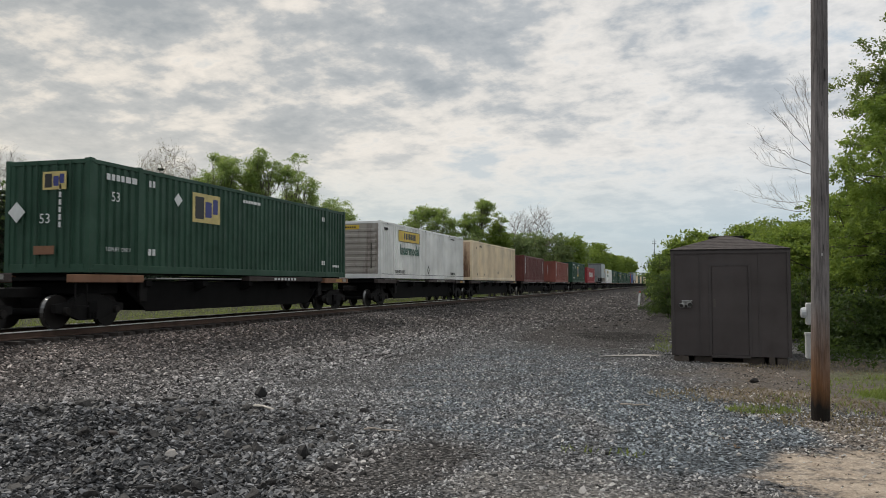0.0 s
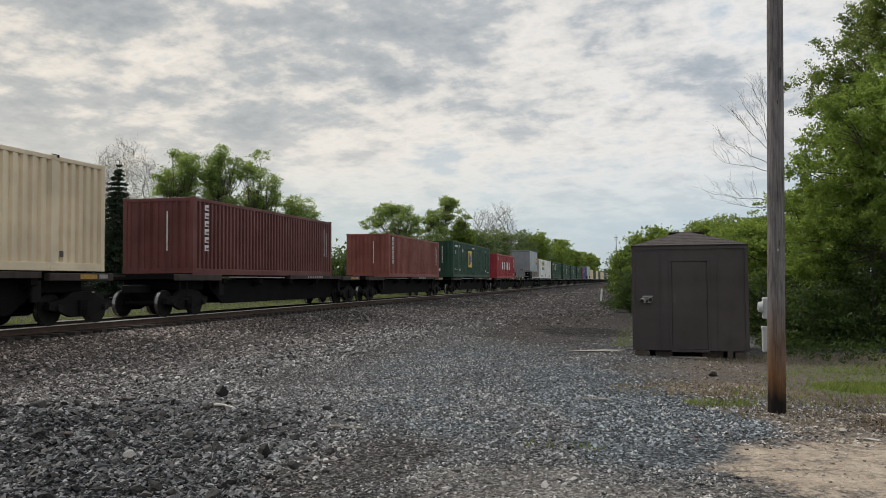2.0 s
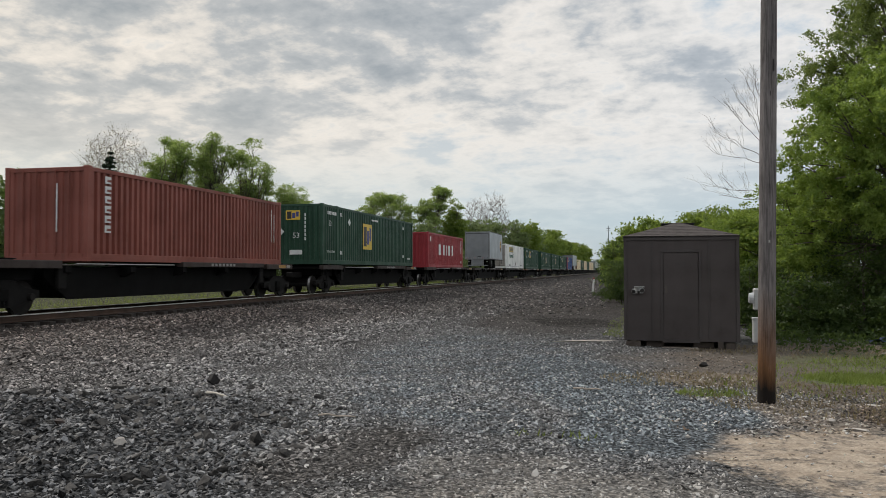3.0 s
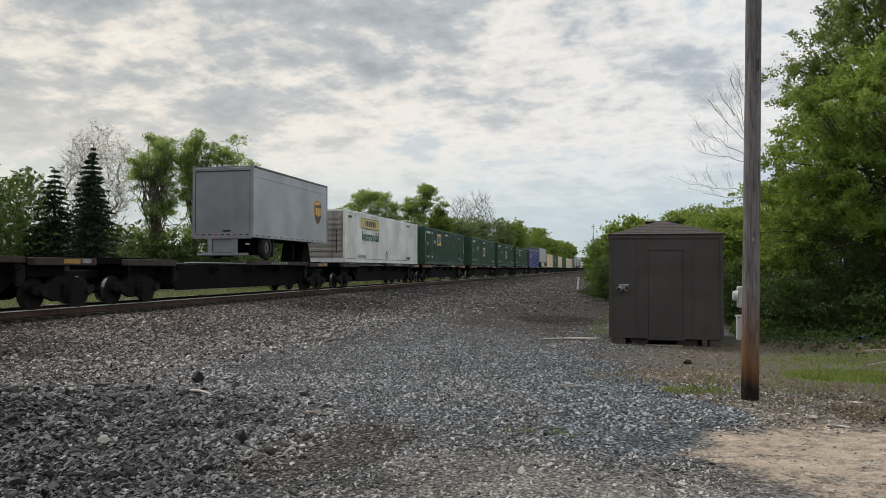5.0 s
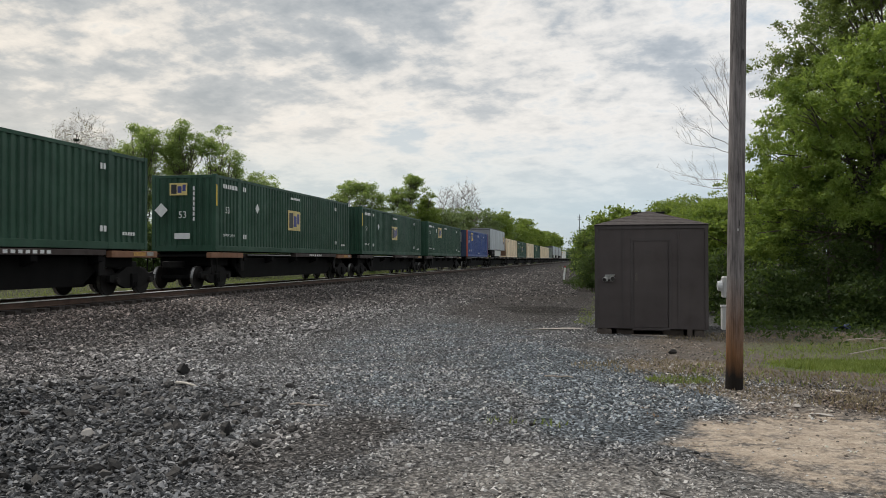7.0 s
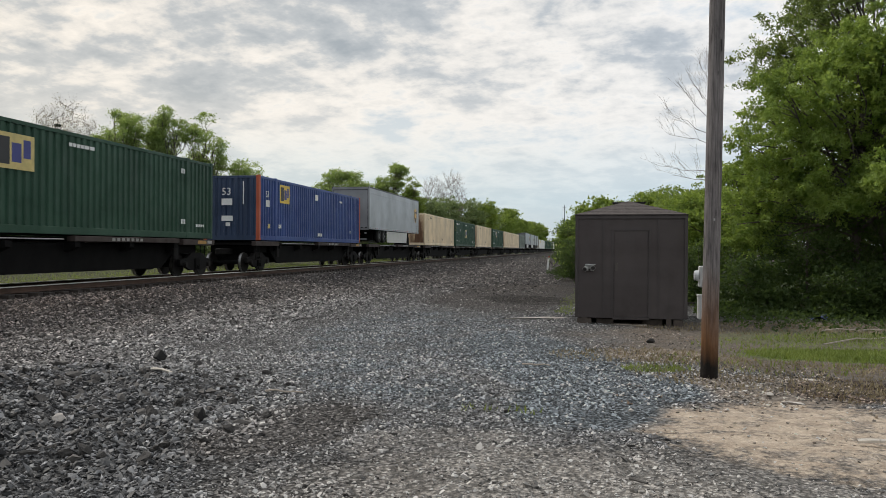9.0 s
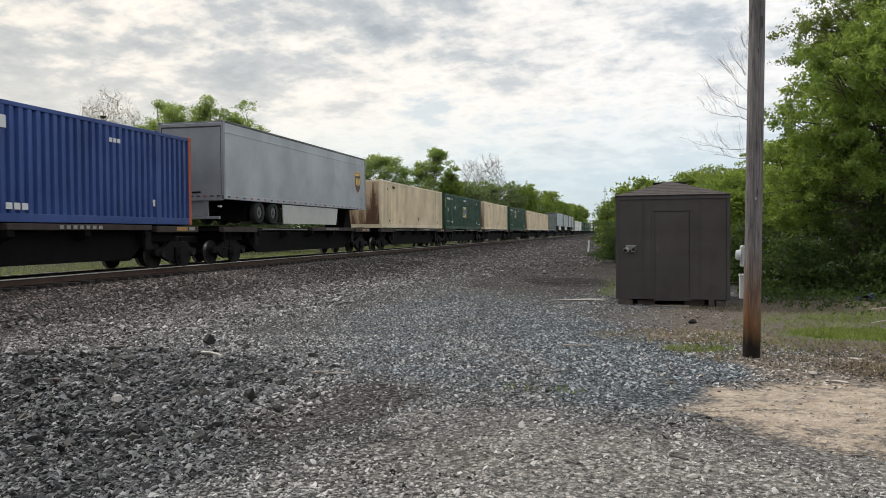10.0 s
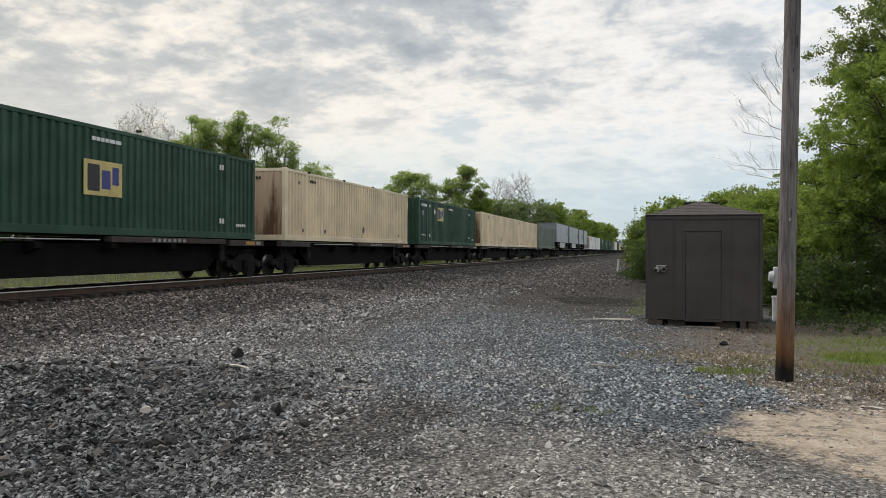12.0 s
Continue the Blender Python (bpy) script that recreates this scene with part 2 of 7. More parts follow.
    col = n.mix(tawny, col, n.mix(blotch, (0.300, 0.270, 0.238), (0.500, 0.460, 0.412)))
    # pale sand with drifts of grit across it
    grit = n.math("MULTIPLY", zone(n, x, y, 1.20, 5.85, 0.75, 0.36, ragged, 1.1, -38), n.ramp(wisp, [(0.32, 0.25), (0.52, 0.95)]))
    sand = n.math("MAXIMUM", zone(n, x, y, 2.20, 7.30, 1.55, 1.60, ragged, 0.9), zone(n, x, y, 1.05, 7.60, 0.75, 0.75, ragged, 0.8))
    sand = n.math("MULTIPLY", n.math("MULTIPLY", sand, soft), n.math("SUBTRACT", 1.0, grit))
    sand = n.math("MULTIPLY", sand, n.ramp(wisp, [(0.34, 0.30), (0.50, 1.0)]))
    col = n.mix(sand, col, n.mix(n.ramp(n.noise(4.5, 6, 0.75), [(0.32, 0.0), (0.68, 1.0)]), (0.37, 0.295, 0.225), (0.62, 0.52, 0.415)))
    col = n.mix(n.math("MULTIPLY", grit, 0.45), col, n.mix(blotch, (0.17, 0.165, 0.158), (0.30, 0.292, 0.282)))
    # brown bark and leaf mould at the edge of the grass
    mulch = n.math("MULTIPLY", zone(n, x, y, 3.2, 9.7, 1.1, 0.9, edge, 0.6, 30), n.ramp(wisp, [(0.36, 0.25), (0.55, 0.95)]))
    col = n.mix(mulch, col, n.mix(blotch, (0.055, 0.036, 0.025), (0.150, 0.104, 0.076)))
    # trampled brown strip beside the heap, brownish fines in front of it
    strip = n.math("MAXIMUM", zone(n, x, y, -2.45, 6.7, 0.75, 1.35, ragged, 0.9, -10), n.math("MULTIPLY", zone(n, x, y, -1.7, 5.3, 1.0, 0.9, edge, 0.8), 0.45))
    col = n.mix(n.math("MULTIPLY", strip, 0.65), col, n.mix(blotch, (0.092, 0.079, 0.071), (0.205, 0.182, 0.164)))
    # grass
    green = n.math("MAXIMUM", zone(n, x, y, 4.3, 12.9, 2.1, 0.80, edge, 0.5, 8), n.math("MULTIPLY", zone(n, x, y, 4.6, 15.4, 2.6, 1.6, edge, 0.7), 0.45))
    green = n.math("MAXIMUM", green, n.math("MULTIPLY", zone(n, x, y, 1.02, 10.8, 0.50, 0.34, edge, 0.6), 0.6))
    green = n.math("MULTIPLY", green, n.ramp(fine, [(0.35, 0.30), (0.6, 0.95)]))
    col = n.mix(green, col, (0.140, 0.205, 0.040))
    # the field beyond the rails, and the banks far off
    field = ramp_between(n, n.math("ADD", x, n.math("MULTIPLY", edge, 1.5)), -18.0, -19.3)
    col = n.mix(field, col, n.mix(blotch, (0.10, 0.112, 0.055), (0.21, 0.205, 0.125)))
    low = ramp_between(n, n.math("ADD", z, n.math("MULTIPLY", wob, 0.5)), -0.30, -0.60)
    col = n.mix(low, col, (0.09, 0.12, 0.035))
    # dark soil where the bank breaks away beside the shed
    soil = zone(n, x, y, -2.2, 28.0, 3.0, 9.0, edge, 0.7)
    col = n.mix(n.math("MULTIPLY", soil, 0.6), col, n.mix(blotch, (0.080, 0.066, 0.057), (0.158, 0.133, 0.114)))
    # a much darker, ragged patch over the scraped hollow
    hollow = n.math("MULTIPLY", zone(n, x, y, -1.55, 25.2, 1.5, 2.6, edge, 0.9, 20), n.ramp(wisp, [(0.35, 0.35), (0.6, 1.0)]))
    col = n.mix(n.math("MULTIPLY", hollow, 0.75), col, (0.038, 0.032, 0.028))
    # brown floor of the wood, the trees' shade darkened into its colour
    shaded_floor = zone(n, x, y, 10.6, 25.2, 8.5, 8.6, edge, 0.5)
    col = n.mix(n.math("MULTIPLY", shaded_floor, 0.9), col, n.mix(blotch, (0.034, 0.030, 0.018), (0.085, 0.071, 0.046)))
    bare = n.math("MAXIMUM", sand, n.math("MAXIMUM", n.math("MULTIPLY", dirt, 0.75), n.math("MAXIMUM", n.math("MULTIPLY", tan, 0.6), n.math("MULTIPLY", tawny, 0.55))))
    return col, fine, bare


gn = Nodes("yard_ground", 0.95, 0, 0.2)
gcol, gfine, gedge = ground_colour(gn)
loose = gn.math("SUBTRACT", 1.0, gn.math("MULTIPLY", gedge, 0.85))
gcell, gtone = gn.cells(23), gn.cells(23, out="Color")
gsmall, gtone2 = gn.cells(52), gn.cells(52, out="Color")
# every pebble its own grey, the shade in the gaps between them painted dark
pebble = gn.mix(0.45, gn.ramp(gtone, [(0.0, 0.22), (0.5, 0.75), (0.85, 1.6), (1.0, 2.6)]), gn.ramp(gtone2, [(0.0, 0.22), (0.5, 0.75), (0.85, 1.6), (1.0, 2.6)]))
pebble = gn.mix(1.0, pebble, gn.ramp(gcell, [(0.22, 1.05), (0.46, 0.66), (0.70, 0.20)]), "MULTIPLY")
gcol = gn.mix(loose, gcol, gn.mix(1.0, gcol, pebble, "MULTIPLY"))
gcol = gn.mix(gn.math("MULTIPLY", gn.math("ADD", loose, 0.35), 0.55), gcol, gn.mix(1.0, gcol, gn.ramp(gn.noise(46, 4, 0.75), [(0.30, 0.45), (0.70, 1.75)]), "MULTIPLY"))
height = gn.math("ADD", gn.math("MULTIPLY", gcell, -1.0), gn.math("MULTIPLY", gsmall, -0.5))
gn.bump(gn.math("ADD", gn.math("MULTIPLY", height, loose), gn.math("MULTIPLY", gfine, 1.2)), 1.0, 0.05)
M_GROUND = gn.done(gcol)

sn = Nodes("gravel", 0.58, 0, 0.5)
scol, sfine, sedge = ground_colour(sn)
tone = sn.island()
scol = sn.mix(1.0, scol, sn.ramp(tone, [(0.0, 0.15), (0.36, 0.58), (0.70, 1.20), (0.90, 2.05), (1.0, 3.4)]), "MULTIPLY")
scol = sn.mix(1.0, scol, (0.56, 0.54, 0.515), "DARKEN")
sn.bump(sn.noise(70, 4, 0.7), 0.35, 0.008)
M_GRAVEL = sn.done(scol)

M_ROCK_DARK = plain("dark_rock", (0.035, 0.032, 0.03), 0.85, vary=0.35, scale=14, bump=0.5)
M_COAL = plain("black_rock", (0.012, 0.011, 0.011), 0.8, vary=0.4, scale=14, bump=0.6)
M_ROCK_GREY = plain("grey_rock", (0.095, 0.088, 0.082), 0.85, vary=0.35, scale=12, bump=0.5)
M_ROCK_PALE = plain("pale_rock", (0.50, 0.46, 0.42), 0.8, vary=0.15, scale=12, bump=0.4)
M_PALEWOOD = plain("bleached_wood", (0.62, 0.57, 0.50), 0.8, vary=0.15, scale=20)
M_STICK = plain("dry_stick", (0.38, 0.33, 0.28), 0.85, vary=0.25, scale=20)
M_RAIL = plain("rail_side", (0.085, 0.052, 0.038), 0.8, 0.3, 0.3, 3)
# worn steel, its colour lifted to pale grey to stand for sky sheen
M_RAILTOP = plain("rail_head", (0.70, 0.68, 0.64), 0.45, 0.35, 0.1, 2)
M_TIE = plain("tie", (0.042, 0.034, 0.030), 0.9, vary=0.45, scale=5, bump=0.4)
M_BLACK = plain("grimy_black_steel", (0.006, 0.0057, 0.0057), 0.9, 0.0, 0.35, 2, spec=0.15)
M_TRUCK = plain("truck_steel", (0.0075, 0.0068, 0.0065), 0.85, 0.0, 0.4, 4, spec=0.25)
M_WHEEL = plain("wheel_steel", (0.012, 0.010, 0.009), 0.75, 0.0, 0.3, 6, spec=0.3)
M_BEARING = plain("bearing_cap", (0.36, 0.35, 0.34), 0.35, 0.5, 0.25, 8)
M_SILL = paint("rusty_sill", (0.042, 0.029, 0.025), (0.016, 0.012, 0.011), 0.6, 0.75)
M_TREAD = plain("polished_tread", (0.26, 0.255, 0.25), 0.30, 0.9, 0.2, 8)
M_AMBER = plain("amber_reflector", (0.42, 0.23, 0.05), 0.5, vary=0.3, scale=9)
M_ORANGE = paint("rusty_orange_deck", (0.23, 0.112, 0.06), (0.10, 0.05, 0.03), 0.6, 0.7)
M_GREEN = paint("green_paint", (0.0080, 0.055, 0.027), (0.008, 0.025, 0.016), 0.35, 0.55)
M_WHITE = paint("white_paint", (0.84, 0.84, 0.815), (0.50, 0.46, 0.41), 0.14, 0.5)
M_TAN = paint("tan_paint", (0.80, 0.665, 0.47), (0.50, 0.38, 0.25), 0.15, 0.55)
M_WHITEEND = paint("dirty_white_paint", (0.40, 0.365, 0.33), (0.12, 0.09, 0.07), 0.75, 0.65, 1.0)
M_MAROON = paint("maroon_paint", (0.130, 0.030, 0.024), (0.06, 0.022, 0.018), 0.3, 0.55)
M_REDBROWN = paint("red_oxide_paint", (0.245, 0.066, 0.045), (0.10, 0.035, 0.025), 0.35, 0.55)
M_RED = paint("crimson_paint", (0.34, 0.024, 0.034), (0.12, 0.02, 0.02), 0.25, 0.5)
M_BLUE = paint("blue_paint", (0.022, 0.062, 0.240), (0.015, 0.03, 0.08), 0.30, 0.5)
M_BLUEEND = paint("dark_blue_paint", (0.018, 0.040, 0.095), (0.012, 0.02, 0.04), 0.35, 0.5)
M_ORANGERED = paint("orange_red_paint", (0.42, 0.085, 0.035), (0.16, 0.05, 0.03), 0.3, 0.55)
M_SILVER = paint("silver_sheet", (0.38, 0.405, 0.43), (0.25, 0.25, 0.25), 0.10, 0.42, 0.6, 0.1)
M_DOORGREY = paint("dull_grey_door", (0.235, 0.245, 0.26), (0.16, 0.15, 0.15), 0.25, 0.55, 0.6, 0.0)
M_SILVERD = paint("silver_top_band", (0.24, 0.25, 0.26), (0.13, 0.12, 0.12), 0.45, 0.5, 1.0, 0.1)
M_GRIMERAIL = paint("grimy_rail", (0.10, 0.10, 0.10), (0.03, 0.027, 0.025), 0.6, 0.6)
M_GREYGREEN = paint("grey_green_paint", (0.16, 0.19, 0.165), (0.07, 0.07, 0.06), 0.3, 0.55)
M_SKIRT = plain("white_skirt", (0.56, 0.56, 0.53), 0.5, 0, 0.08, 2)
M_TYRE = plain("tyre_rubber", (0.02, 0.02, 0.02), 0.85, 0, 0.2, 9)
M_RIM = plain("wheel_rim", (0.13, 0.13, 0.13), 0.45, 0.4, 0.15, 9)
M_YELLOW = plain("yellow_decal", (0.72, 0.50, 0.05), 0.5, 0, 0.08, 3, 0.02)
M_CREAM = plain("faded_yellow_decal", (0.62, 0.50, 0.19), 0.5, 0, 0.2, 3, 0.02)
M_DECALWHITE = plain("white_decal", (0.72, 0.73, 0.72), 0.5, 0, 0.08, 4, 0.02)
M_INK = plain("black_decal", (0.02, 0.02, 0.022), 0.5, 0, 0.1, 4, 0.02)
M_INKBLUE = plain("blue_decal", (0.04, 0.05, 0.22), 0.5, 0, 0.1, 4, 0.02)
M_INKGREEN = plain("green_decal", (0.012, 0.10, 0.06), 0.5, 0, 0.1, 4, 0.02)
M_SHIELD = plain("brown_decal", (0.065, 0.030, 0.012), 0.5, 0, 0.1, 4, 0.02)
M_GOLD = plain("gold_decal", (0.70, 0.42, 0.07), 0.45, 0, 0.1, 4, 0.02)
M_REFLECT = plain("red_reflector", (0.45, 0.03, 0.03), 0.3, 0, 0.1, 4, 0.02)
M_SHED = paint("brown_shed_paint", (0.055, 0.0435, 0.0415), (0.038, 0.030, 0.029), 0.35, 0.65)
M_SHEDTRIM = paint("brown_trim_paint", (0.048, 0.0385, 0.037), (0.032, 0.027, 0.026), 0.3, 0.6)
M_SHINGLE = plain("brown_shingles", (0.070, 0.058, 0.055), 0.9, 0, 0.3, 9, 0.5)
M_VENT = plain("dark_vent", (0.032, 0.029, 0.028), 0.8, 0, 0.2, 6)
M_BLOCK = plain("skid_timber", (0.075, 0.06, 0.05), 0.9, 0, 0.3, 8)
M_BOXWHITE = plain("pale_grey_enamel", (0.43, 0.43, 0.42), 0.45, 0, 0.08, 5)
M_GLASS = plain("lens_glass", (0.55, 0.57, 0.58), 0.2, 0, 0.05, 5)
M_KNOB = plain("dull_knob", (0.10, 0.09, 0.08), 0.35, 0.8, 0.1, 5)
M_POST = plain("white_post", (0.82, 0.82, 0.80), 0.6, 0, 0.1, 5)
M_BLUETARP = plain("blue_tarp", (0.022, 0.036, 0.11), 0.6, 0, 0.2, 6)

pn = Nodes("weathered_pole", 0.9, 0, 0.2)
px, py, pz = pn.xyz()
grain = pn.mix(0.45, pn.noise(24, 5, 0.7, (3, 3, 0.10)), pn.noise(3.2, 5, 0.7, (2, 2, 0.5)))
grey = pn.mix(pn.ramp(grain, [(0.36, 0.0), (0.62, 1.0)]), (0.060, 0.054, 0.054), (0.270, 0.246, 0.240))
brown = pn.mix(pn.ramp(grain, [(0.3, 0.0), (0.7, 1.0)]), (0.10, 0.045, 0.018), (0.27, 0.135, 0.06))
pm = pn.t.nodes.new("ShaderNodeMapRange")
pn.link(pn.math("ADD", pz, pn.math("MULTIPLY", pn.noise(2, 4, 0.6, (4, 4, 0.5)), 0.9)), pm.inputs[0])
pm.inputs[1].default_value, pm.inputs[2].default_value = 0.85, 1.75
pcol = pn.mix(pm.outputs[0], brown, grey)
pk = pn.t.nodes.new("ShaderNodeMapRange")
pn.link(pn.math("ADD", pz, pn.math("MULTIPLY", pn.noise(3, 4, 0.6, (4, 4, 0.6)), 0.35)), pk.inputs[0])
pk.inputs[1].default_value, pk.inputs[2].default_value = 0.66, 0.36
pcol = pn.mix(pk.outputs[0], pcol, (0.016, 0.013, 0.011))
pn.bump(grain, 1.0, 0.02)
M_POLE = pn.done(pcol)

bn = Nodes("bark", 0.9, 0, 0.2)
bg = bn.noise(6, 5, 0.65, (2, 2, 0.25))
bn.bump(bg, 0.7, 0.02)
M_BARK = bn.done(bn.mix(bg, (0.05, 0.042, 0.035), (0.19, 0.165, 0.14)))
M_TWIG = plain("pale_twig", (0.25, 0.22, 0.20), 0.85, 0, 0.2, 3)
M_LEAF_BRIGHT = leaf_material("spring_leaf", (0.092, 0.162, 0.034), (0.320, 0.420, 0.115), 0.5)
M_LEAF_MID = leaf_material("green_leaf", (0.095, 0.160, 0.034), (0.255, 0.335, 0.085))
M_LEAF_POPLAR = leaf_material("poplar_leaf", (0.125, 0.205, 0.070), (0.325, 0.415, 0.165), 0.6)
M_LEAF_MAPLE = leaf_material("dark_maple_leaf", (0.080, 0.125, 0.036), (0.235, 0.300, 0.100))
# greyed leaf green, with the haze of distance mixed into the colour
M_LEAF_FAR = leaf_material("far_leaf", (0.085, 0.120, 0.080), (0.15, 0.19, 0.125), 0.3)
# dark thicket green; under the yard's trees it also carries their shade
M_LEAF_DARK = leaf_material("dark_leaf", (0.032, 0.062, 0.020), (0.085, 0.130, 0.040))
M_LEAF_PALE = leaf_material("young_leaf", (0.20, 0.19, 0.14), (0.36, 0.33, 0.27), 0.3)
# olive green of the trees along the line, paled to suggest haze
M_LEAF_OLIVE = leaf_material("olive_leaf", (0.105, 0.160, 0.072), (0.225, 0.285, 0.145))
M_NEEDLE = leaf_material("spruce_needles", (0.012, 0.026, 0.014), (0.032, 0.052, 0.028), 0.15)
M_GRASS = leaf_material("grass_blade", (0.12, 0.17, 0.04), (0.25, 0.31, 0.09), 0.35)
M_DRY = leaf_material("dry_grass", (0.16, 0.132, 0.085), (0.34, 0.285, 0.19), 0.2)
M_LITTER = leaf_material("fallen_leaf", (0.075, 0.045, 0.026), (0.26, 0.18, 0.115), 0.1)


def rusty_end(name, colour, spread, seed):
    """Painted end wall with rust bleeding down from its seams and up from its sill."""
    n = Nodes(name, 0.6)
    x, y, z = n.xyz()
    f = n.noise(1.0, 4, 0.6, (2.4, 1, 0.16))
    g = n.noise(3.2, 5, 0.7, (2.2, 1, 0.5))
    m = n.t.nodes.new("ShaderNodeMapping")
    m.inputs["Location"].default_value = (seed * 3.7, seed, seed * 1.3)
    h = ramp_between(n, z, 4.1, 1.5)
    v = n.math("ADD", n.math("ADD", n.math("MULTIPLY", f, 1.25), n.math("MULTIPLY", g, 0.45)), n.math("MULTIPLY", h, 0.34))
    r = n.ramp(n.math("SUBTRACT", v, 0.12 - spread), [(0.78, 0.0), (0.93, 0.6), (1.06, 0.95)])
    wash = n.mix(n.math("MULTIPLY", h, 0.5), colour, tuple(c * k for c, k in zip(colour, (0.66, 0.55, 0.45))))
    n.bump(g, 0.1, 0.01)
    return n.done(n.mix(r, wash, n.mix(g, (0.040, 0.020, 0.012), (0.20, 0.085, 0.038))))


M_TANEND = rusty_end("tan_rusted_end", (0.72, 0.56, 0.37), -0.03, 1)
M_TANEND2 = rusty_end("tan_browned_end", (0.62, 0.46, 0.32), -0.11, 2)


# ---- mesh tools ----
def part(name, bm, material, parent, label="", smooth=False):
    """Links a bmesh as one mesh object under a thing or a part."""
    me = bpy.data.meshes.new(name)
    bm.to_mesh(me)
    bm.free()
    me.materials.append(material)
    if smooth:
        me.shade_smooth()
    ob = new(name, me)
    ob.parent = parent
    if label:
        tagged(ob, label)
    return ob


def again(ob, m):
    """The same mesh once more, as another part of the same parent."""
    o = new(ob.name, ob.data)
    o.parent = ob.parent
    o.matrix_basis = m
    if "label" in ob:
        tagged(o, ob["label"])
    return o


def empty(name, m=None):
    ob = new(name)
    if m is not None:
        ob.matrix_basis = m
    return ob


def add_box(bm, x0, x1, y0, y1, z0, z1, bevel=0.0):
    vs = [bm.verts.new(p) for p in ((x0, y0, z0), (x1, y0, z0), (x1, y1, z0), (x0, y1, z0),
                                    (x0, y0, z1), (x1, y0, z1), (x1, y1, z1), (x0, y1, z1))]
    fs = [bm.faces.new([vs[i] for i in f]) for f in ((0, 3, 2, 1), (4, 5, 6, 7), (0, 1, 5, 4), (1, 2, 6, 5), (2, 3, 7, 6), (3, 0, 4, 7))]
    if bevel:
        bmesh.ops.bevel(bm, geom=list({e for f in fs for e in f.edges}), offset=bevel, segments=1, affect="EDGES")
    return bm


def box(x0, x1, y0, y1, z0, z1, bevel=0.0):
    return add_box(bmesh.new(), x0, x1, y0, y1, z0, z1, bevel)


def add_tube(bm, p, q, r0, r1=None, n=8, caps=True):
    """A tapered round bar from p to q."""
    p, q = Vector(p), Vector(q)
    r1 = r0 if r1 is None else r1
    d = (q - p).normalized()
    u = d.orthogonal().normalized()
    v = d.cross(u)
    a = [bm.verts.new(p + (u * math.cos(t) + v * math.sin(t)) * r0) for t in (2 * math.pi * i / n for i in range(n))]
    b = [bm.verts.new(q + (u * math.cos(t) + v * math.sin(t)) * r1) for t in (2 * math.pi * i / n for i in range(n))]
    for i in range(n):
        bm.faces.new((a[i], a[(i + 1) % n], b[(i + 1) % n], b[i]))
    if caps:
        bm.faces.new(a[::-1])
        bm.faces.new(b)
    return bm


def tube(p, q, r0, r1=None, n=8):
    return add_tube(bmesh.new(), p, q, r0, r1, n)


def add_prism(bm, outline, axis, a, b):
    """An outline of (u, v) pushed from a to b along an axis: 'x' takes (y, z), 'y' (x, z), 'z' (x, y)."""
    at = {"x": lambda u, v, w: (w, u, v), "y": lambda u, v, w: (u, w, v), "z": lambda u, v, w: (u, v, w)}[axis]
    lo = [bm.verts.new(at(u, v, a)) for u, v in outline]
    hi = [bm.verts.new(at(u, v, b)) for u, v in outline]
    n = len(outline)
    for i in range(n):
        bm.faces.new((lo[i], lo[(i + 1) % n], hi[(i + 1) % n], hi[i]))
    bm.faces.new(lo[::-1])
    bm.faces.new(hi)
    bmesh.ops.recalc_face_normals(bm, faces=bm.faces[:])
    return bm


def prism(outline, axis, a, b):
    return add_prism(bmesh.new(), outline, axis, a, b)


def mesh_arrays(name, verts, faces, material, smooth=False):
    """A mesh from an array of places and an array of equal-sided faces."""
    me = bpy.data.meshes.new(name)
    nf, k = faces.shape
    me.vertices.add(len(verts))
    me.vertices.foreach_set("co", np.ascontiguousarray(verts, np.float32).ravel())
    me.loops.add(nf * k)
    me.loops.foreach_set("vertex_index", np.ascontiguousarray(faces, np.int32).ravel())
    me.polygons.add(nf)
    me.polygons.foreach_set("loop_start", np.arange(0, nf * k, k, dtype=np.int32))
    me.materials.append(material)
    me.update(calc_edges=True)
    me.polygons.foreach_set("use_smooth", np.full(nf, smooth))
    return me


def words(text, size, material, parent, m, name="lettering", bold=0.0):
    """Flat raised letters, laid by the pose m (text runs along its x, up its y)."""
    cu = bpy.data.curves.new(name, "FONT")
    cu.body, cu.size, cu.extrude, cu.resolution_u, cu.offset = text, size, 0.002, 2, bold
    tmp = new(name, cu)
    me = bpy.data.meshes.new_from_object(tmp.evaluated_get(bpy.context.evaluated_depsgraph_get()))
    bpy.data.objects.remove(tmp)
    me.materials.clear()
    me.materials.append(material)
    ob = new(name, me)
    ob.parent = parent
    ob.matrix_basis = m
    return ob


# ---- the lie of the land ----
RAIL_X, RAIL_Z = -15.3, 0.52      # track centre line, rail top


def fbm(x, y, s):
    return noise.noise(Vector((x * s, y * s, 3.7)))


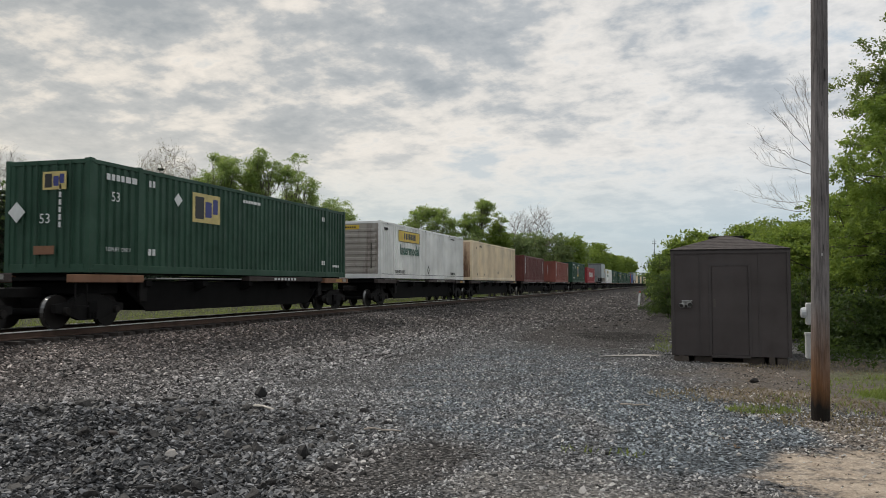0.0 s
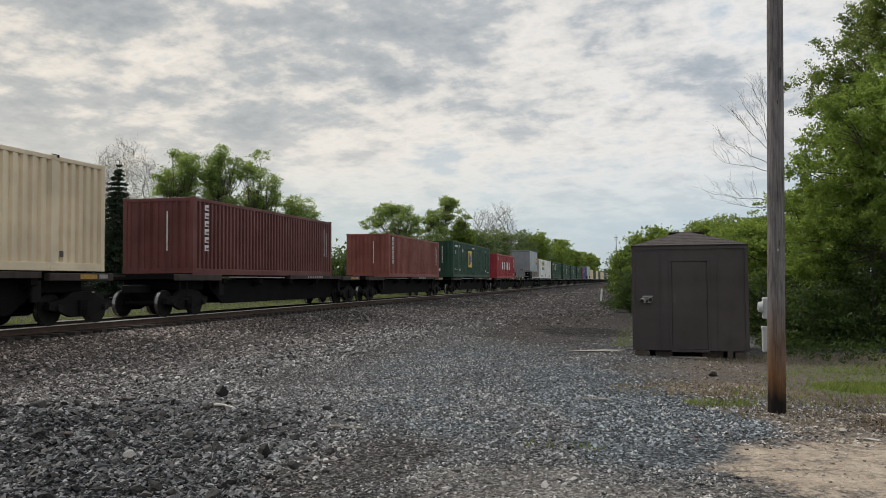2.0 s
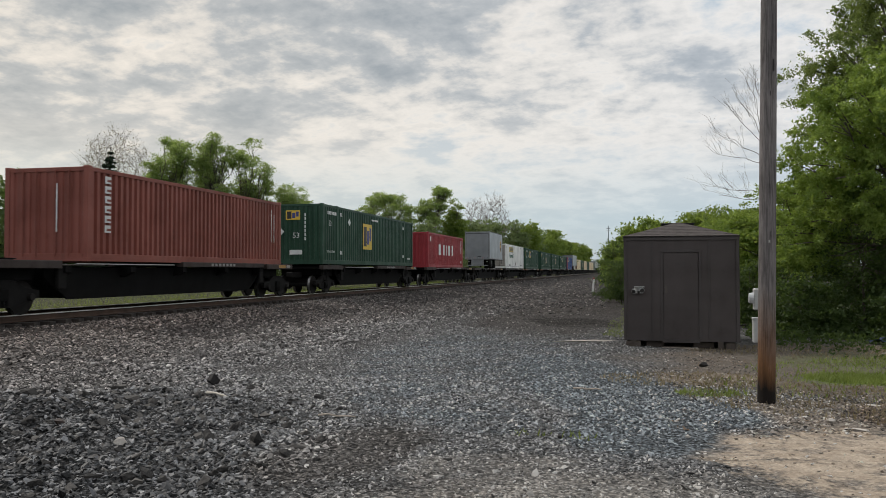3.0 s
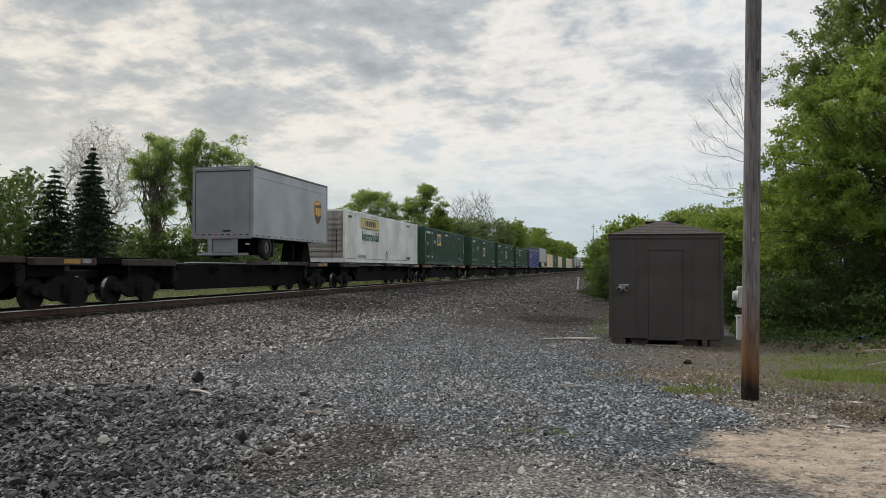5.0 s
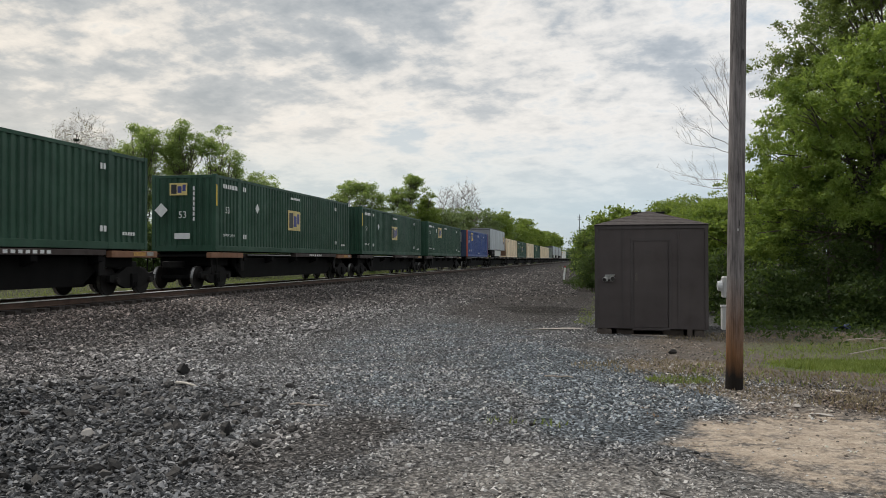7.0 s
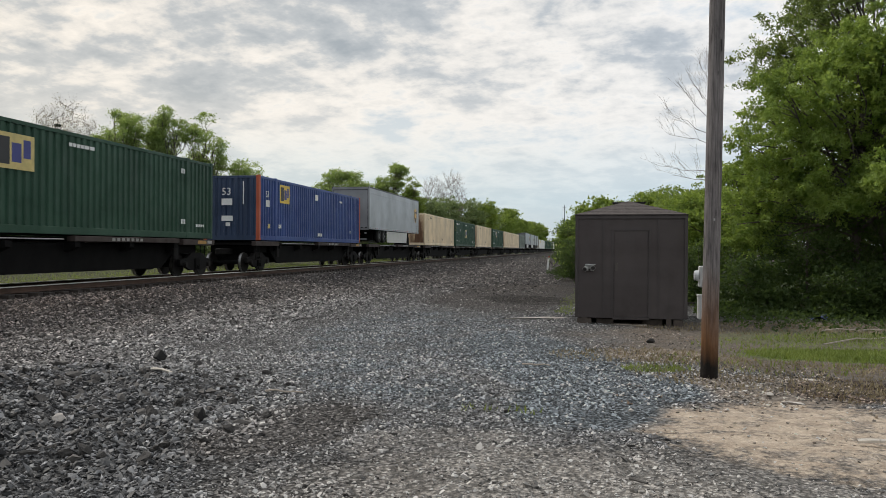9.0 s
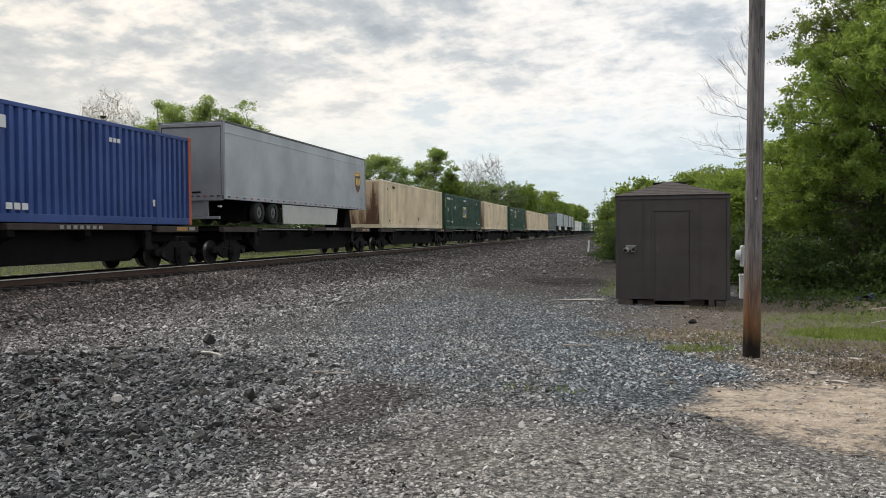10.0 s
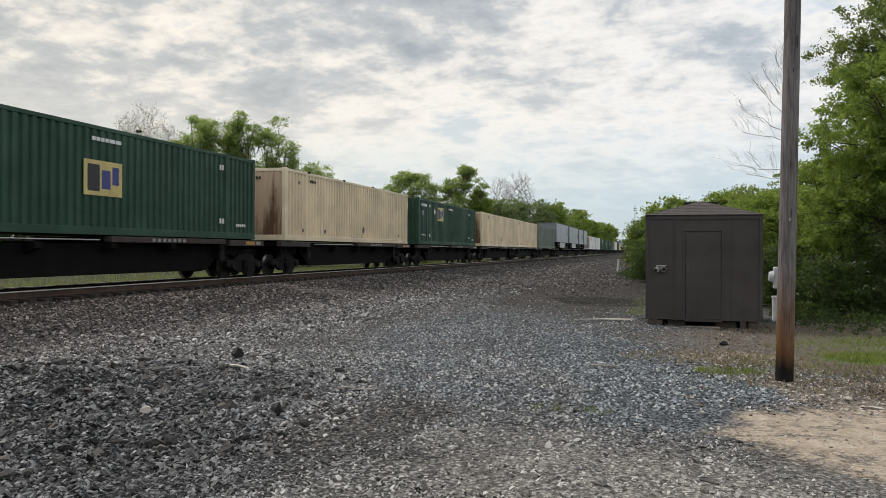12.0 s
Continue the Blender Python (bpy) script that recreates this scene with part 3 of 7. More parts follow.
def land(x, y):
    """Height of the ground."""
    z = 0.0
    # ballast bank
    d = abs(x - RAIL_X)
    bank = 0.25 if d < 2.0 else max(0.0, 0.25 * (1 - (d - 2.0) / (3.8 if x > RAIL_X else 1.6)))
    z += bank
    if x < RAIL_X - 2.4:
        z = max(z, 0.05)
    # the yard ends in a bank down to the scrub
    edge = 0.3 - 0.030 * (y - 22)
    if y > 25 and x > edge:
        fall = min(1.0, (x - edge) / 2.6) * min(1.0, (y - 25) / 9)
        fall = fall * fall * (3 - 2 * fall)
        z -= 1.1 * fall * max(0.0, min(1.0, (34 - x) / 20))
    near = max(0.0, 1 - math.hypot(x + 2, y - 9) / 40)
    z += near * (0.05 * fbm(x, y, 0.35) + 0.020 * fbm(x, y, 1.6))
    # heap of old rubble
    h = math.hypot((x + 6.0) / 2.8, (y - 6.6) / 3.2)
    if h < 1:
        z += (1 - h * h) * (0.10 + 0.26 * max(0, fbm(x + 9, y, 1.1)) + 0.12 * fbm(x, y, 2.6))
    # hollow scraped out beside the bank
    h = math.hypot((x + 1.8) / 1.7, (y - 25.3) / 1.5)
    if h < 1:
        z -= 0.22 * (1 - h)
    return z


def spaced(bounds):
    """Coordinates with a spacing that suits each stretch: (start, step), ..., end."""
    out = []
    for (a, step), nxt in zip(bounds[:-1], bounds[1:]):
        b = nxt[0] if isinstance(nxt, tuple) else nxt
        k = max(1, round((b - a) / step))
        out += [a + (b - a) * i / k for i in range(k)]
    return out + [bounds[-1]]


def build_ground():
    xs = spaced([(-1600, 200), (-200, 30), (-50, 4), (-22, 0.6), (-9, 0.14), (4, 0.35), (9, 1.5), (30, 20), (200, 200), 1600])
    ys = spaced([(-1000, 200), (-200, 30), (-30, 4), (2, 0.14), (14, 0.35), (30, 1.0), (80, 5), (300, 50), (1000, 300), 2800])
    V = np.array([(x, y, land(x, y)) for y in ys for x in xs])
    nx, ny = len(xs), len(ys)
    i = (np.arange(ny - 1)[:, None] * nx + np.arange(nx - 1)[None]).ravel()
    F = np.stack([i, i + 1, i + nx + 1, i + nx], 1)
    ob = new("ground", mesh_arrays("ground", V, F, M_GROUND, True))
    tagged(ob, "uneven gravel yard of grey stone, dirt, sand and grass", "ground", kind="structure")
    return ob


build_ground()


# ---- the track ----
def rail_outline(cx):
    half = [(0.0, 0.0), (0.036, 0.0), (0.037, -0.03), (0.012, -0.045), (0.009, -0.13), (0.07, -0.155), (0.07, -0.17), (0.0, -0.17)]
    pts = [(cx + u, RAIL_Z + v) for u, v in half] + [(cx - u, RAIL_Z + v) for u, v in half[-2:0:-1]]
    return pts


def build_track():
    track = tagged(empty("railway_track", pose(0, 0, 0)), "single railway line on rusty ballast with dark timber ties", "railway track")
    for side in (0.7525, -0.7525):
        cx = RAIL_X + side
        bm = prism(rail_outline(cx), "y", -420, 1500)
        rail = part("rail", bm, M_RAIL, track, "rust-brown steel rail")
        part("rail_head", box(cx - 0.0395, cx + 0.0395, -420, 1500, RAIL_Z - 0.026, RAIL_Z + 0.006, 0.008), M_RAILTOP, rail, "polished running surface, sky sheen painted in as pale colour")
    me = None
    rng = random.Random(4)
    for i in range(290):
        y = 2 + i * 0.55
        if me is None:
            tie = part("tie", box(-1.3, 1.3, -0.11, 0.11, -0.17, 0.0, 0.012), M_TIE, track)
            me = tie.data
        else:
            tie = new("tie", me)
            tie.parent = track
        tie.matrix_basis = pose(RAIL_X + rng.uniform(-0.04, 0.04), y + rng.uniform(-0.03, 0.03), RAIL_Z - 0.17 + rng.uniform(-0.012, 0.008), 0, 0, rng.uniform(-1.2, 1.2))
    bm = bmesh.new()
    for i in range(450 + 760):
        y = 2 + 290 * 0.55 + i * 0.55 if i < 450 else 2 - (i - 449) * 0.55
        add_box(bm, RAIL_X - 1.3, RAIL_X + 1.3, y - 0.11, y + 0.11, RAIL_Z - 0.34, RAIL_Z - 0.17)
    tagged(part("far_ties", bm, M_TIE, track), kind="stuff")


build_track()


# ---- the train: containers and trailers on spine cars ----
# Every thing of the train has its origin over the track's centre at the rail top, at its leading end.
SURGE = ((0, 0.13), (0.5, 0), (1, -0.23), (1.5, 0.38), (2, 0.36), (2.5, -0.15), (3, 0), (4.8, -0.2), (5, 0.0), (5.5, -0.25), (6, -0.5), (6.5, 0.14), (7, 0.05),
         (9, 0.3), (9.5, 0.08), (10, -0.48), (10.5, -0.36), (11, 0.16), (11.5, 0.14), (12, 0.02))


def run(t):
    """Metres that the train has gone by: a steady pace with slight surges."""
    return 26.532 * t - 0.03675 * t * t + 0.00119 * t ** 3 + float(np.interp(t, *zip(*SURGE)))


MOVERS = []       # (thing, distance ahead at the start)


def on_train(thing, y0):
    thing.matrix_basis = pose(RAIL_X, y0, RAIL_Z)
    MOVERS.append((thing, y0))
    return thing


W = 1.295         # half width of a box


def corrugated(L, z0, z1, pitch, depth, y0=0.0):
    """A sheet with trapezoid ribs along y, at x = 0, ribs sunk towards -x."""
    bm = bmesh.new()
    prof = []
    k = max(1, round((L - y0) / pitch))
    p = (L - y0) / k
    for i in range(k):
        a = y0 + i * p
        prof += [(0.0, a), (0.0, a + p * 0.44), (-depth, a + p * 0.54), (-depth, a + p * 0.90)]
    prof.append((0.0, L))
    lo = [bm.verts.new((x, y, z0)) for x, y in prof]
    hi = [bm.verts.new((x, y, z1)) for x, y in prof]
    for i in range(len(prof) - 1):
        bm.faces.new((lo[i], lo[i + 1], hi[i + 1], hi[i]))
    return bm


def plate(name, parent, material, y0, y1, z0, z1, x=W, d=0.006, label=""):
    return part(name, box(x, x + d, y0, y1, z0, z1), material, parent, label)


def sign_blocks(parent, y0, z0, w, h, faded, x=W, end=False):
    """A square yellow company sign with plain dark and blue shapes."""
    back = M_CREAM if faded else M_YELLOW

    def put(name, mat, u0, u1, v0, v1, d):
        if end:
            return part(name, box(y0 + u0 * w, y0 + u1 * w, -x - d, -x, z0 + v0 * h, z0 + v1 * h), mat, parent)
        return part(name, box(x, x + d, y0 + u0 * w, y0 + u1 * w, z0 + v0 * h, z0 + v1 * h), mat, parent)
    put("sign_panel", back, 0, 1, 0, 1, 0.006)
    put("sign_mark", M_INK, 0.09, 0.40, 0.12, 0.88, 0.010)
    for u0, u1, v0, v1 in ((0.45, 0.68, 0.20, 0.74), (0.73, 0.91, 0.34, 0.86)):
        put("sign_mark", M_INKBLUE, u0, u1, v0, v1, 0.010)


def bars(parent, material, y0, z0, widths, h, x=W + 0.004, gap=0.35):
    """Unreadable small writing as short bars."""
    y = y0
    for w in widths:
        part("marking", box(x, x + 0.004, y, y + w, z0, z0 + h), material, parent)
        y += w + h * gap


def diamond(parent, material, y, z, r, end=False, x=W):
    bm = bmesh.new()
    o = [(-r, 0), (0, -r), (r, 0), (0, r)]
    if end:
        add_prism(bm, [(y + u, z + v) for u, v in o], "y", -x - 0.006, -x)
    else:
        add_prism(bm, [(y + u, z + v) for u, v in o], "x", x, x + 0.006)
    part("placard", bm, material, parent, "diamond placard")


def side_text(parent, text, size, material, y, z, x=W + 0.005, bold=0.0):
    # reads along +y on the side that faces the yard
    return words(text, size, material, parent, Matrix.Translation((x, y, z)) @ Euler((radians(90), 0, radians(90))).to_matrix().to_4x4(), bold=bold)


def end_text(parent, text, size, material, x, z):
    return words(text, size, material, parent, Matrix.Translation((x, -0.035, z)) @ Euler((radians(90), 0, 0)).to_matrix().to_4x4())


def container(name, L, H, z0, mat, post_at=None, end_style="ribs", end_mat=None, post_mat=None, pitch=0.30, depth=0.08):
    """A steel box: ribbed walls and ends, posts, rails, roof and corner castings."""
    c = empty(name)
    z1 = z0 + H
    end_mat, post_mat = end_mat or mat, post_mat or mat
    spans = [(0.16, L - 0.16)]
    if post_at:
        spans = [(0.16, post_at - 0.09), (post_at + 0.09, L - post_at - 0.09), (L - post_at + 0.09, L - 0.16)]
    for sgn in (1, -1):
        for a, b in spans:
            bm = corrugated(b, z0 + 0.20, z1 - 0.11, pitch, depth, a)
            for v in bm.verts:
                v.co.x = sgn * (v.co.x + W - 0.012)
            if sgn < 0:
                bmesh.ops.reverse_faces(bm, faces=bm.faces[:])
            part("side_wall", bm, mat, c)
        part("bottom_rail", box(*sorted((sgn * (W - 0.09), sgn * W)), 0.16, L - 0.16, z0, z0 + 0.21, 0.01), mat, c)
        part("top_rail", box(*sorted((sgn * (W - 0.08), sgn * W)), 0.16, L - 0.16, z1 - 0.12, z1 - 0.01, 0.01), mat, c)
        ys = [0.08, L - 0.08] + ([post_at, L - post_at] if post_at else [])
        for i, y in enumerate(ys):
            part("corner_post" if i < 2 else "lift_post", box(*sorted((sgn * (W - 0.14), sgn * (W + 0.008))), y - 0.08, y + 0.08, z0, z1, 0.008),
                 post_mat if i < 2 else mat, c)
        for y in (0.0, L - 0.18) + ((post_at - 0.09, L - post_at - 0.09) if post_at else ()):
            for z in (z0 - 0.005, z1 - 0.10):
                part("corner_casting", box(*sorted((sgn * (W - 0.16), sgn * (W + 0.014))), y - 0.004, y + 0.184, z, z + 0.118, 0.012), post_mat if y in (0.0, L - 0.18) else mat, c)
    # roof, slightly ribbed across
    bm = bmesh.new()
    k = round((L - 0.2) / 0.42)
    p = (L - 0.2) / k
    prof = []
    for i in range(k):
        a = 0.1 + i * p
        prof += [(a, 0.0), (a + p * 0.5, 0.0), (a + p * 0.6, -0.02), (a + p * 0.9, -0.02)]
    prof.append((L - 0.1, 0.0))
    lo = [bm.verts.new((-W + 0.07, y, z1 - 0.012 + z)) for y, z in prof]
    hi = [bm.verts.new((W - 0.07, y, z1 - 0.012 + z)) for y, z in prof]
    for i in range(len(prof) - 1):
        bm.faces.new((lo[i], hi[i], hi[i + 1], lo[i + 1]))
    part("roof", bm, mat, c)
    part("floor_frame", box(-W + 0.1, W - 0.1, 0.1, L - 0.1, z0 + 0.02, z0 + 0.14), M_BLACK, c)
    for y, s in ((0.05, -1), (L - 0.05, 1)):
        for z, h in ((z0, 0.22), (z1 - 0.13, 0.12)):
            part("end_rail", box(-W + 0.15, W - 0.15, *sorted((y, y + s * 0.045)), z, z + h, 0.008), end_mat if end_style == "doors" else mat, c)
    # leading end
    if end_style == "panels":
        bm = box(-W + 0.15, W - 0.15, 0.03, 0.08, z0 + 0.22, z1 - 0.13)
        part("end_wall", bm, end_mat, c)
        for i in range(8):
            z = z0 + 0.30 + i * (H - 0.55) / 8
            part("end_rib", box(-W + 0.18, W - 0.22, -0.01, 0.03, z, z + 0.17, 0.02), end_mat, c)
        part("lock_rod", tube((W - 0.5, -0.03, z0 + 0.5), (W - 0.5, -0.03, z0 + 1.75), 0.022), M_TRUCK, c, "rusty locking rod")
    else:
        bm = corrugated(W - 0.15, z0 + 0.21, z1 - 0.12, 0.26, 0.04, -W + 0.15)
        for v in bm.verts:
            v.co = Vector((v.co.y, 0.02 - v.co.x, v.co.z))
        part("end_wall", bm, end_mat, c)
        if end_style == "doors":
            for x in (-0.72, -0.30, 0.30, 0.72):
                part("lock_rod", tube((x, -0.012, z0 + 0.12), (x, -0.012, z1 - 0.06), 0.018, n=6), end_mat, c)
    bm = corrugated(W - 0.15, z0 + 0.21, z1 - 0.12, 0.26, 0.04, -W + 0.15)
    for v in bm.verts:
        v.co = Vector((-v.co.y, L - 0.02 + v.co.x, v.co.z))
    part("end_wall", bm, mat, c)
    return c


L53, L40, Z53, H53 = 16.15, 12.19, 1.39, 2.87


def green_box(kind):
    c = container("freight_container", L53, H53, Z53, M_GREEN, 1.98, "doors", depth=0.05)
    faded = kind in (0, 2)
    ys, zs, hs = {0: (4.45, 1.60, 0.90), 1: (4.40, 1.56, 0.92), 2: (7.10, 1.03, 0.92), 3: (5.90, 0.85, 1.40)}[kind]
    sign_blocks(c, ys, Z53 + zs, 1.52, hs, faded)
    sign_blocks(c, -0.55 if kind else -0.1, Z53 + 2.1, 0.72, 0.46, faded, 0.03, True)
    diamond(c, M_DECALWHITE, 3.72 if kind != 1 else 3.53, Z53 + (2.18 if kind in (0, 3) else 1.80), 0.20)
    diamond(c, M_DECALWHITE, -0.9, Z53 + 1.55, 0.27, True, 0.03)
    side_text(c, "53", 0.36, M_DECALWHITE, 0.8, Z53 + (1.86 if kind in (0, 3) else 1.46))
    end_text(c, "53", 0.36, M_DECALWHITE, -0.2, Z53 + 1.25)
    bars(c, M_DECALWHITE, 0.62, Z53 + 2.40, (0.13, 0.13, 0.13, 0.13, 0.2, 0.2), 0.16)
    side_text(c, "TOPLIFT ONLY", 0.15, M_DECALWHITE, 0.60, Z53 + 0.56)
    bars(c, M_DECALWHITE, 2.35, Z53 + 0.50, (0.12, 0.12), 0.18)
    bars(c, M_DECALWHITE, 2.35, Z53 + 2.40, (0.10, 0.10), 0.18)
    bars(c, M_DECALWHITE, 7.4, Z53 + 2.46, (0.14, 0.14, 0.14, 0.14, 0.22, 0.22), 0.10)
    bars(c, M_DECALWHITE, 13.7, Z53 + 0.50, (0.12, 0.12), 0.17)
    bars(c, M_DECALWHITE, 13.7, Z53 + 2.30, (0.10, 0.10), 0.17)
    bars(c, M_DECALWHITE, 14.8, Z53 + 0.42, (0.1, 0.1, 0.1, 0.1, 0.1), 0.10)
    for i in range(7):
        part("marking", box(0.40, 0.47, -0.036, -0.030, Z53 + 2.28 - i * 0.19, Z53 + 2.42 - i * 0.19), M_DECALWHITE, c)
    part("label_plate", box(-0.35, 0.28, -0.036, -0.030, Z53 + 0.46, Z53 + 0.68), M_ORANGE if kind == 0 else M_DECALWHITE, c)
    if kind in (1, 2):
        plate("warning_strip", c, M_YELLOW, 0.03, 0.13, Z53 + 1.7, Z53 + 2.5, W + 0.010, label="yellow height strip")
    return tagged(c, "dark green ribbed steel container with a yellow company sign", "container", "containers on the train")


def white_box(kind):
    c = container("freight_container", L53, H53, Z53, M_WHITE, 1.98, "panels", M_WHITEEND, pitch=0.27, depth=0.05)
    y = 2.66
    plate("sign_panel", c, M_YELLOW if kind == 0 else M_CREAM, y, y + 3.62, Z53 + 1.96, Z53 + 2.58, label="yellow company sign")
    for z in (1.965, 2.545):
        plate("sign_frame", c, M_INK, y + 0.02, y + 3.60, Z53 + z, Z53 + z + 0.03, W + 0.006, 0.003)
    for v in (0.02, 3.57):
        plate("sign_frame", c, M_INK, y + v, y + v + 0.03, Z53 + 1.99, Z53 + 2.55, W + 0.006, 0.003)
    # the sign's blocks: two short, four tall, with the ground showing between
    for v, w in ((0.88, 0.20), (1.22, 0.24), (1.62, 0.26), (1.96, 0.26), (2.30, 0.26), (2.64, 0.24)):
        plate("sign_mark", c, M_INK, y + v, y + v + w, Z53 + 2.12, Z53 + 2.44, W + 0.006, 0.004)
    plate("sign_mark", c, M_GOLD, y + 0.80, y + 3.0, Z53 + 2.03, Z53 + 2.06, W + 0.006, 0.003)
    for v, k in ((0.22, 1), (3.36, -1)):
        part("sign_mark", prism([(y + v, Z53 + 2.50), (y + v + k * 0.14, Z53 + 2.46), (y + v + k * 0.52, Z53 + 2.06), (y + v + k * 0.30, Z53 + 2.12)], "x", W + 0.006, W + 0.01), M_GOLD, c)
    side_text(c, "Intermodal", 0.75, M_INKGREEN, y + 0.26, Z53 + 1.30, bold=0.018)
    side_text(c, "TOPLIFT ONLY", 0.24, M_INK, 2.12, Z53 + 0.28, bold=0.004)
    bars(c, M_INK, 12.9, Z53 + 0.30, (0.13, 0.13, 0.13, 0.13, 0.13, 0.13), 0.15)
    bars(c, M_TRUCK, 0.5, Z53 + 2.45, (0.1, 0.1, 0.1, 0.1), 0.12)
    bars(c, M_TRUCK, 12.9, Z53 + 2.56, (0.12, 0.12, 0.12, 0.2, 0.2), 0.08)
    # outlined diamond
    for u0, v0, u1, v1 in ((-0.17, 0, 0, 0.22), (0, 0.22, 0.17, 0), (0.17, 0, 0, -0.22), (0, -0.22, -0.17, 0)):
        part("placard", tube((W + 0.004, 8.0 + u0, Z53 + 0.52 + v0), (W + 0.004, 8.0 + u1, Z53 + 0.52 + v1), 0.018, n=4), M_ROCK_GREY, c)
    # joint above the bottom rail, its shadow line laid on as a dark strip
    part("seam", box(W, W + 0.004, 0.2, L53 - 0.2, Z53 + 0.208, Z53 + 0.226), M_TRUCK, c)
    part("sign_panel", box(-0.75, 0.15, -0.025, -0.012, Z53 + 2.45, Z53 + 2.66), M_YELLOW, c)
    for i in range(5):
        part("sign_mark", box(-0.60 + i * 0.12, -0.52 + i * 0.12, -0.029, -0.025, Z53 + 2.51, Z53 + 2.60), M_INK, c)
    for i in range(12):
        plate("roof_bracket", c, M_TRUCK, 0.9 + i * 1.3, 1.0 + i * 1.3, Z53 + H53 - 0.09, Z53 + H53 - 0.05)
    return tagged(c, "white steel container with a yellow sign and dirty panelled end", "container", "containers on the train")


def tan_box(kind):
    c = container("freight_container", L53, H53, Z53, M_TAN, 1.98, "ribs", M_TANEND if kind else M_TANEND2, pitch=0.31)
    for i in range(8):
        part("marking", box(-0.75 + i * 0.13, -0.66 + i * 0.13, -0.030, -0.024, Z53 + 2.42, Z53 + 2.54), M_INK, c)
    bars(c, M_TRUCK, 2.35, Z53 + 2.45, (0.11, 0.11, 0.11, 0.11), 0.13)
    bars(c, M_ROCK_GREY, 1.2, Z53 + 2.3, (0.14,), 0.13)
    for y in (1.6, 3.9, 14.4):
        plate("label_plate", c, M_ROCK_GREY, y, y + 0.14, Z53 + 0.35, Z53 + 0.50)
    diamond(c, M_ROCK_GREY, 8.8, Z53 + 0.62, 0.17)
    for i in range(4):
        plate("roof_bracket", c, M_TRUCK, 2.1 + i * 4, 2.35 + i * 4, Z53 + H53 - 0.04, Z53 + H53 + 0.03, W - 0.02, 0.03)
    return tagged(c, "tan ribbed steel container streaked with rust at its end", "container", "containers on the train")


def forty_box(mat, label, marks, word=False):
    z0, h = 1.33, 2.55
    c = container("freight_container", L40, h, z0, mat, None, "doors", pitch=0.26)
    if marks == "column":
        for i in range(6):
            plate("marking", c, M_DECALWHITE, 0.72, 0.98, z0 + 2.15 - i * 0.27, z0 + 2.35 - i * 0.27, W + 0.004)
            plate("marking", c, mat, 0.80, 0.98, z0 + 2.20 - i * 0.27, z0 + 2.26 - i * 0.27, W + 0.011)
        plate("marking", c, M_DECALWHITE, 11.25, 11.29, z0 + 0.9, z0 + 2.2)
        plate("marking", c, M_DECALWHITE, 11.5, 11.54, z0 + 0.9, z0 + 2.0)
        part("marking", box(0.35, 0.39, -0.036, -0.030, z0 + 0.8, z0 + 2.1), M_DECALWHITE, c)
    else:
        # the company sign as plain white blocks
        y = 3.2
        for w in (1.25, 0.95, 0.45, 1.05, 0.95):
            plate("sign_mark", c, M_DECALWHITE, y, y + w * 0.55, z0 + 0.95, z0 + 1.75)
            y += w + 0.22
        plate("marking", c, M_DECALWHITE, 11.3, 11.34, z0 + 1.2, z0 + 2.3)
        plate("marking", c, M_DECALWHITE, 11.55, 11.59, z0 + 1.2, z0 + 2.3)
        bars(c, M_DECALWHITE, 11.3, z0 + 0.35, (0.12, 0.12), 0.2)
        plate("label_plate", c, M_DECALWHITE, 0.55, 0.8, z0 + 1.9, z0 + 2.25)
    return tagged(c, label, "container", "containers on the train")


def blue_box():
    c = container("freight_container", L53, H53, Z53, M_BLUE, 1.98, "doors", M_BLUEEND, M_ORANGERED)
    sign_blocks(c, 2.45, Z53 + 1.78, 1.25, 0.86, False)
    side_text(c, "53", 0.40, M_DECALWHITE, 0.75, Z53 + 1.95)
    end_text(c, "53", 0.46, M_DECALWHITE, -0.45, Z53 + 2.0)
    plate("label_plate", c, M_DECALWHITE, 0.78, 1.2, Z53 + 1.52, Z53 + 1.82)
    part("label_plate", box(-0.45, 0.05, -0.036, -0.030, Z53 + 1.55, Z53 + 1.84), M_DECALWHITE, c)
    part("label_plate", box(-0.45, 0.08, -0.036, -0.030, Z53 + 0.85, Z53 + 1.08), M_DECALWHITE, c)
    part("label_plate", box(-0.25, -0.05, -0.036, -0.030, Z53 + 0.62, Z53 + 0.78), M_DECALWHITE, c)
    part("marking", box(0.55, 0.60, -0.036, -0.030, Z53 + 1.6, Z53 + 2.6), M_DECALWHITE, c)
    plate("label_plate", c, M_CREAM, 1.0, 1.25, Z53 + 0.55, Z53 + 0.75)
    bars(c, M_DECALWHITE, 2.3, Z53 + 0.58, (0.13, 0.13), 0.18)
    plate("label_plate", c, M_DECALWHITE, 7.5, 7.95, Z53 + 2.2, Z53 + 2.5)
    bars(c, M_DECALWHITE, 11.8, Z53 + 2.3, (0.14, 0.14, 0.14), 0.12)
    bars(c, M_DECALWHITE, 7.9, Z53 + 0.3, (0.2, 0.2, 0.2), 0.16)
    bars(c, M_DECALWHITE, 13.9, Z53 + 0.55, (0.12,), 0.2)
    return tagged(c, "blue ribbed steel container with orange-red corner posts and yellow sign", "container", "containers on the train")


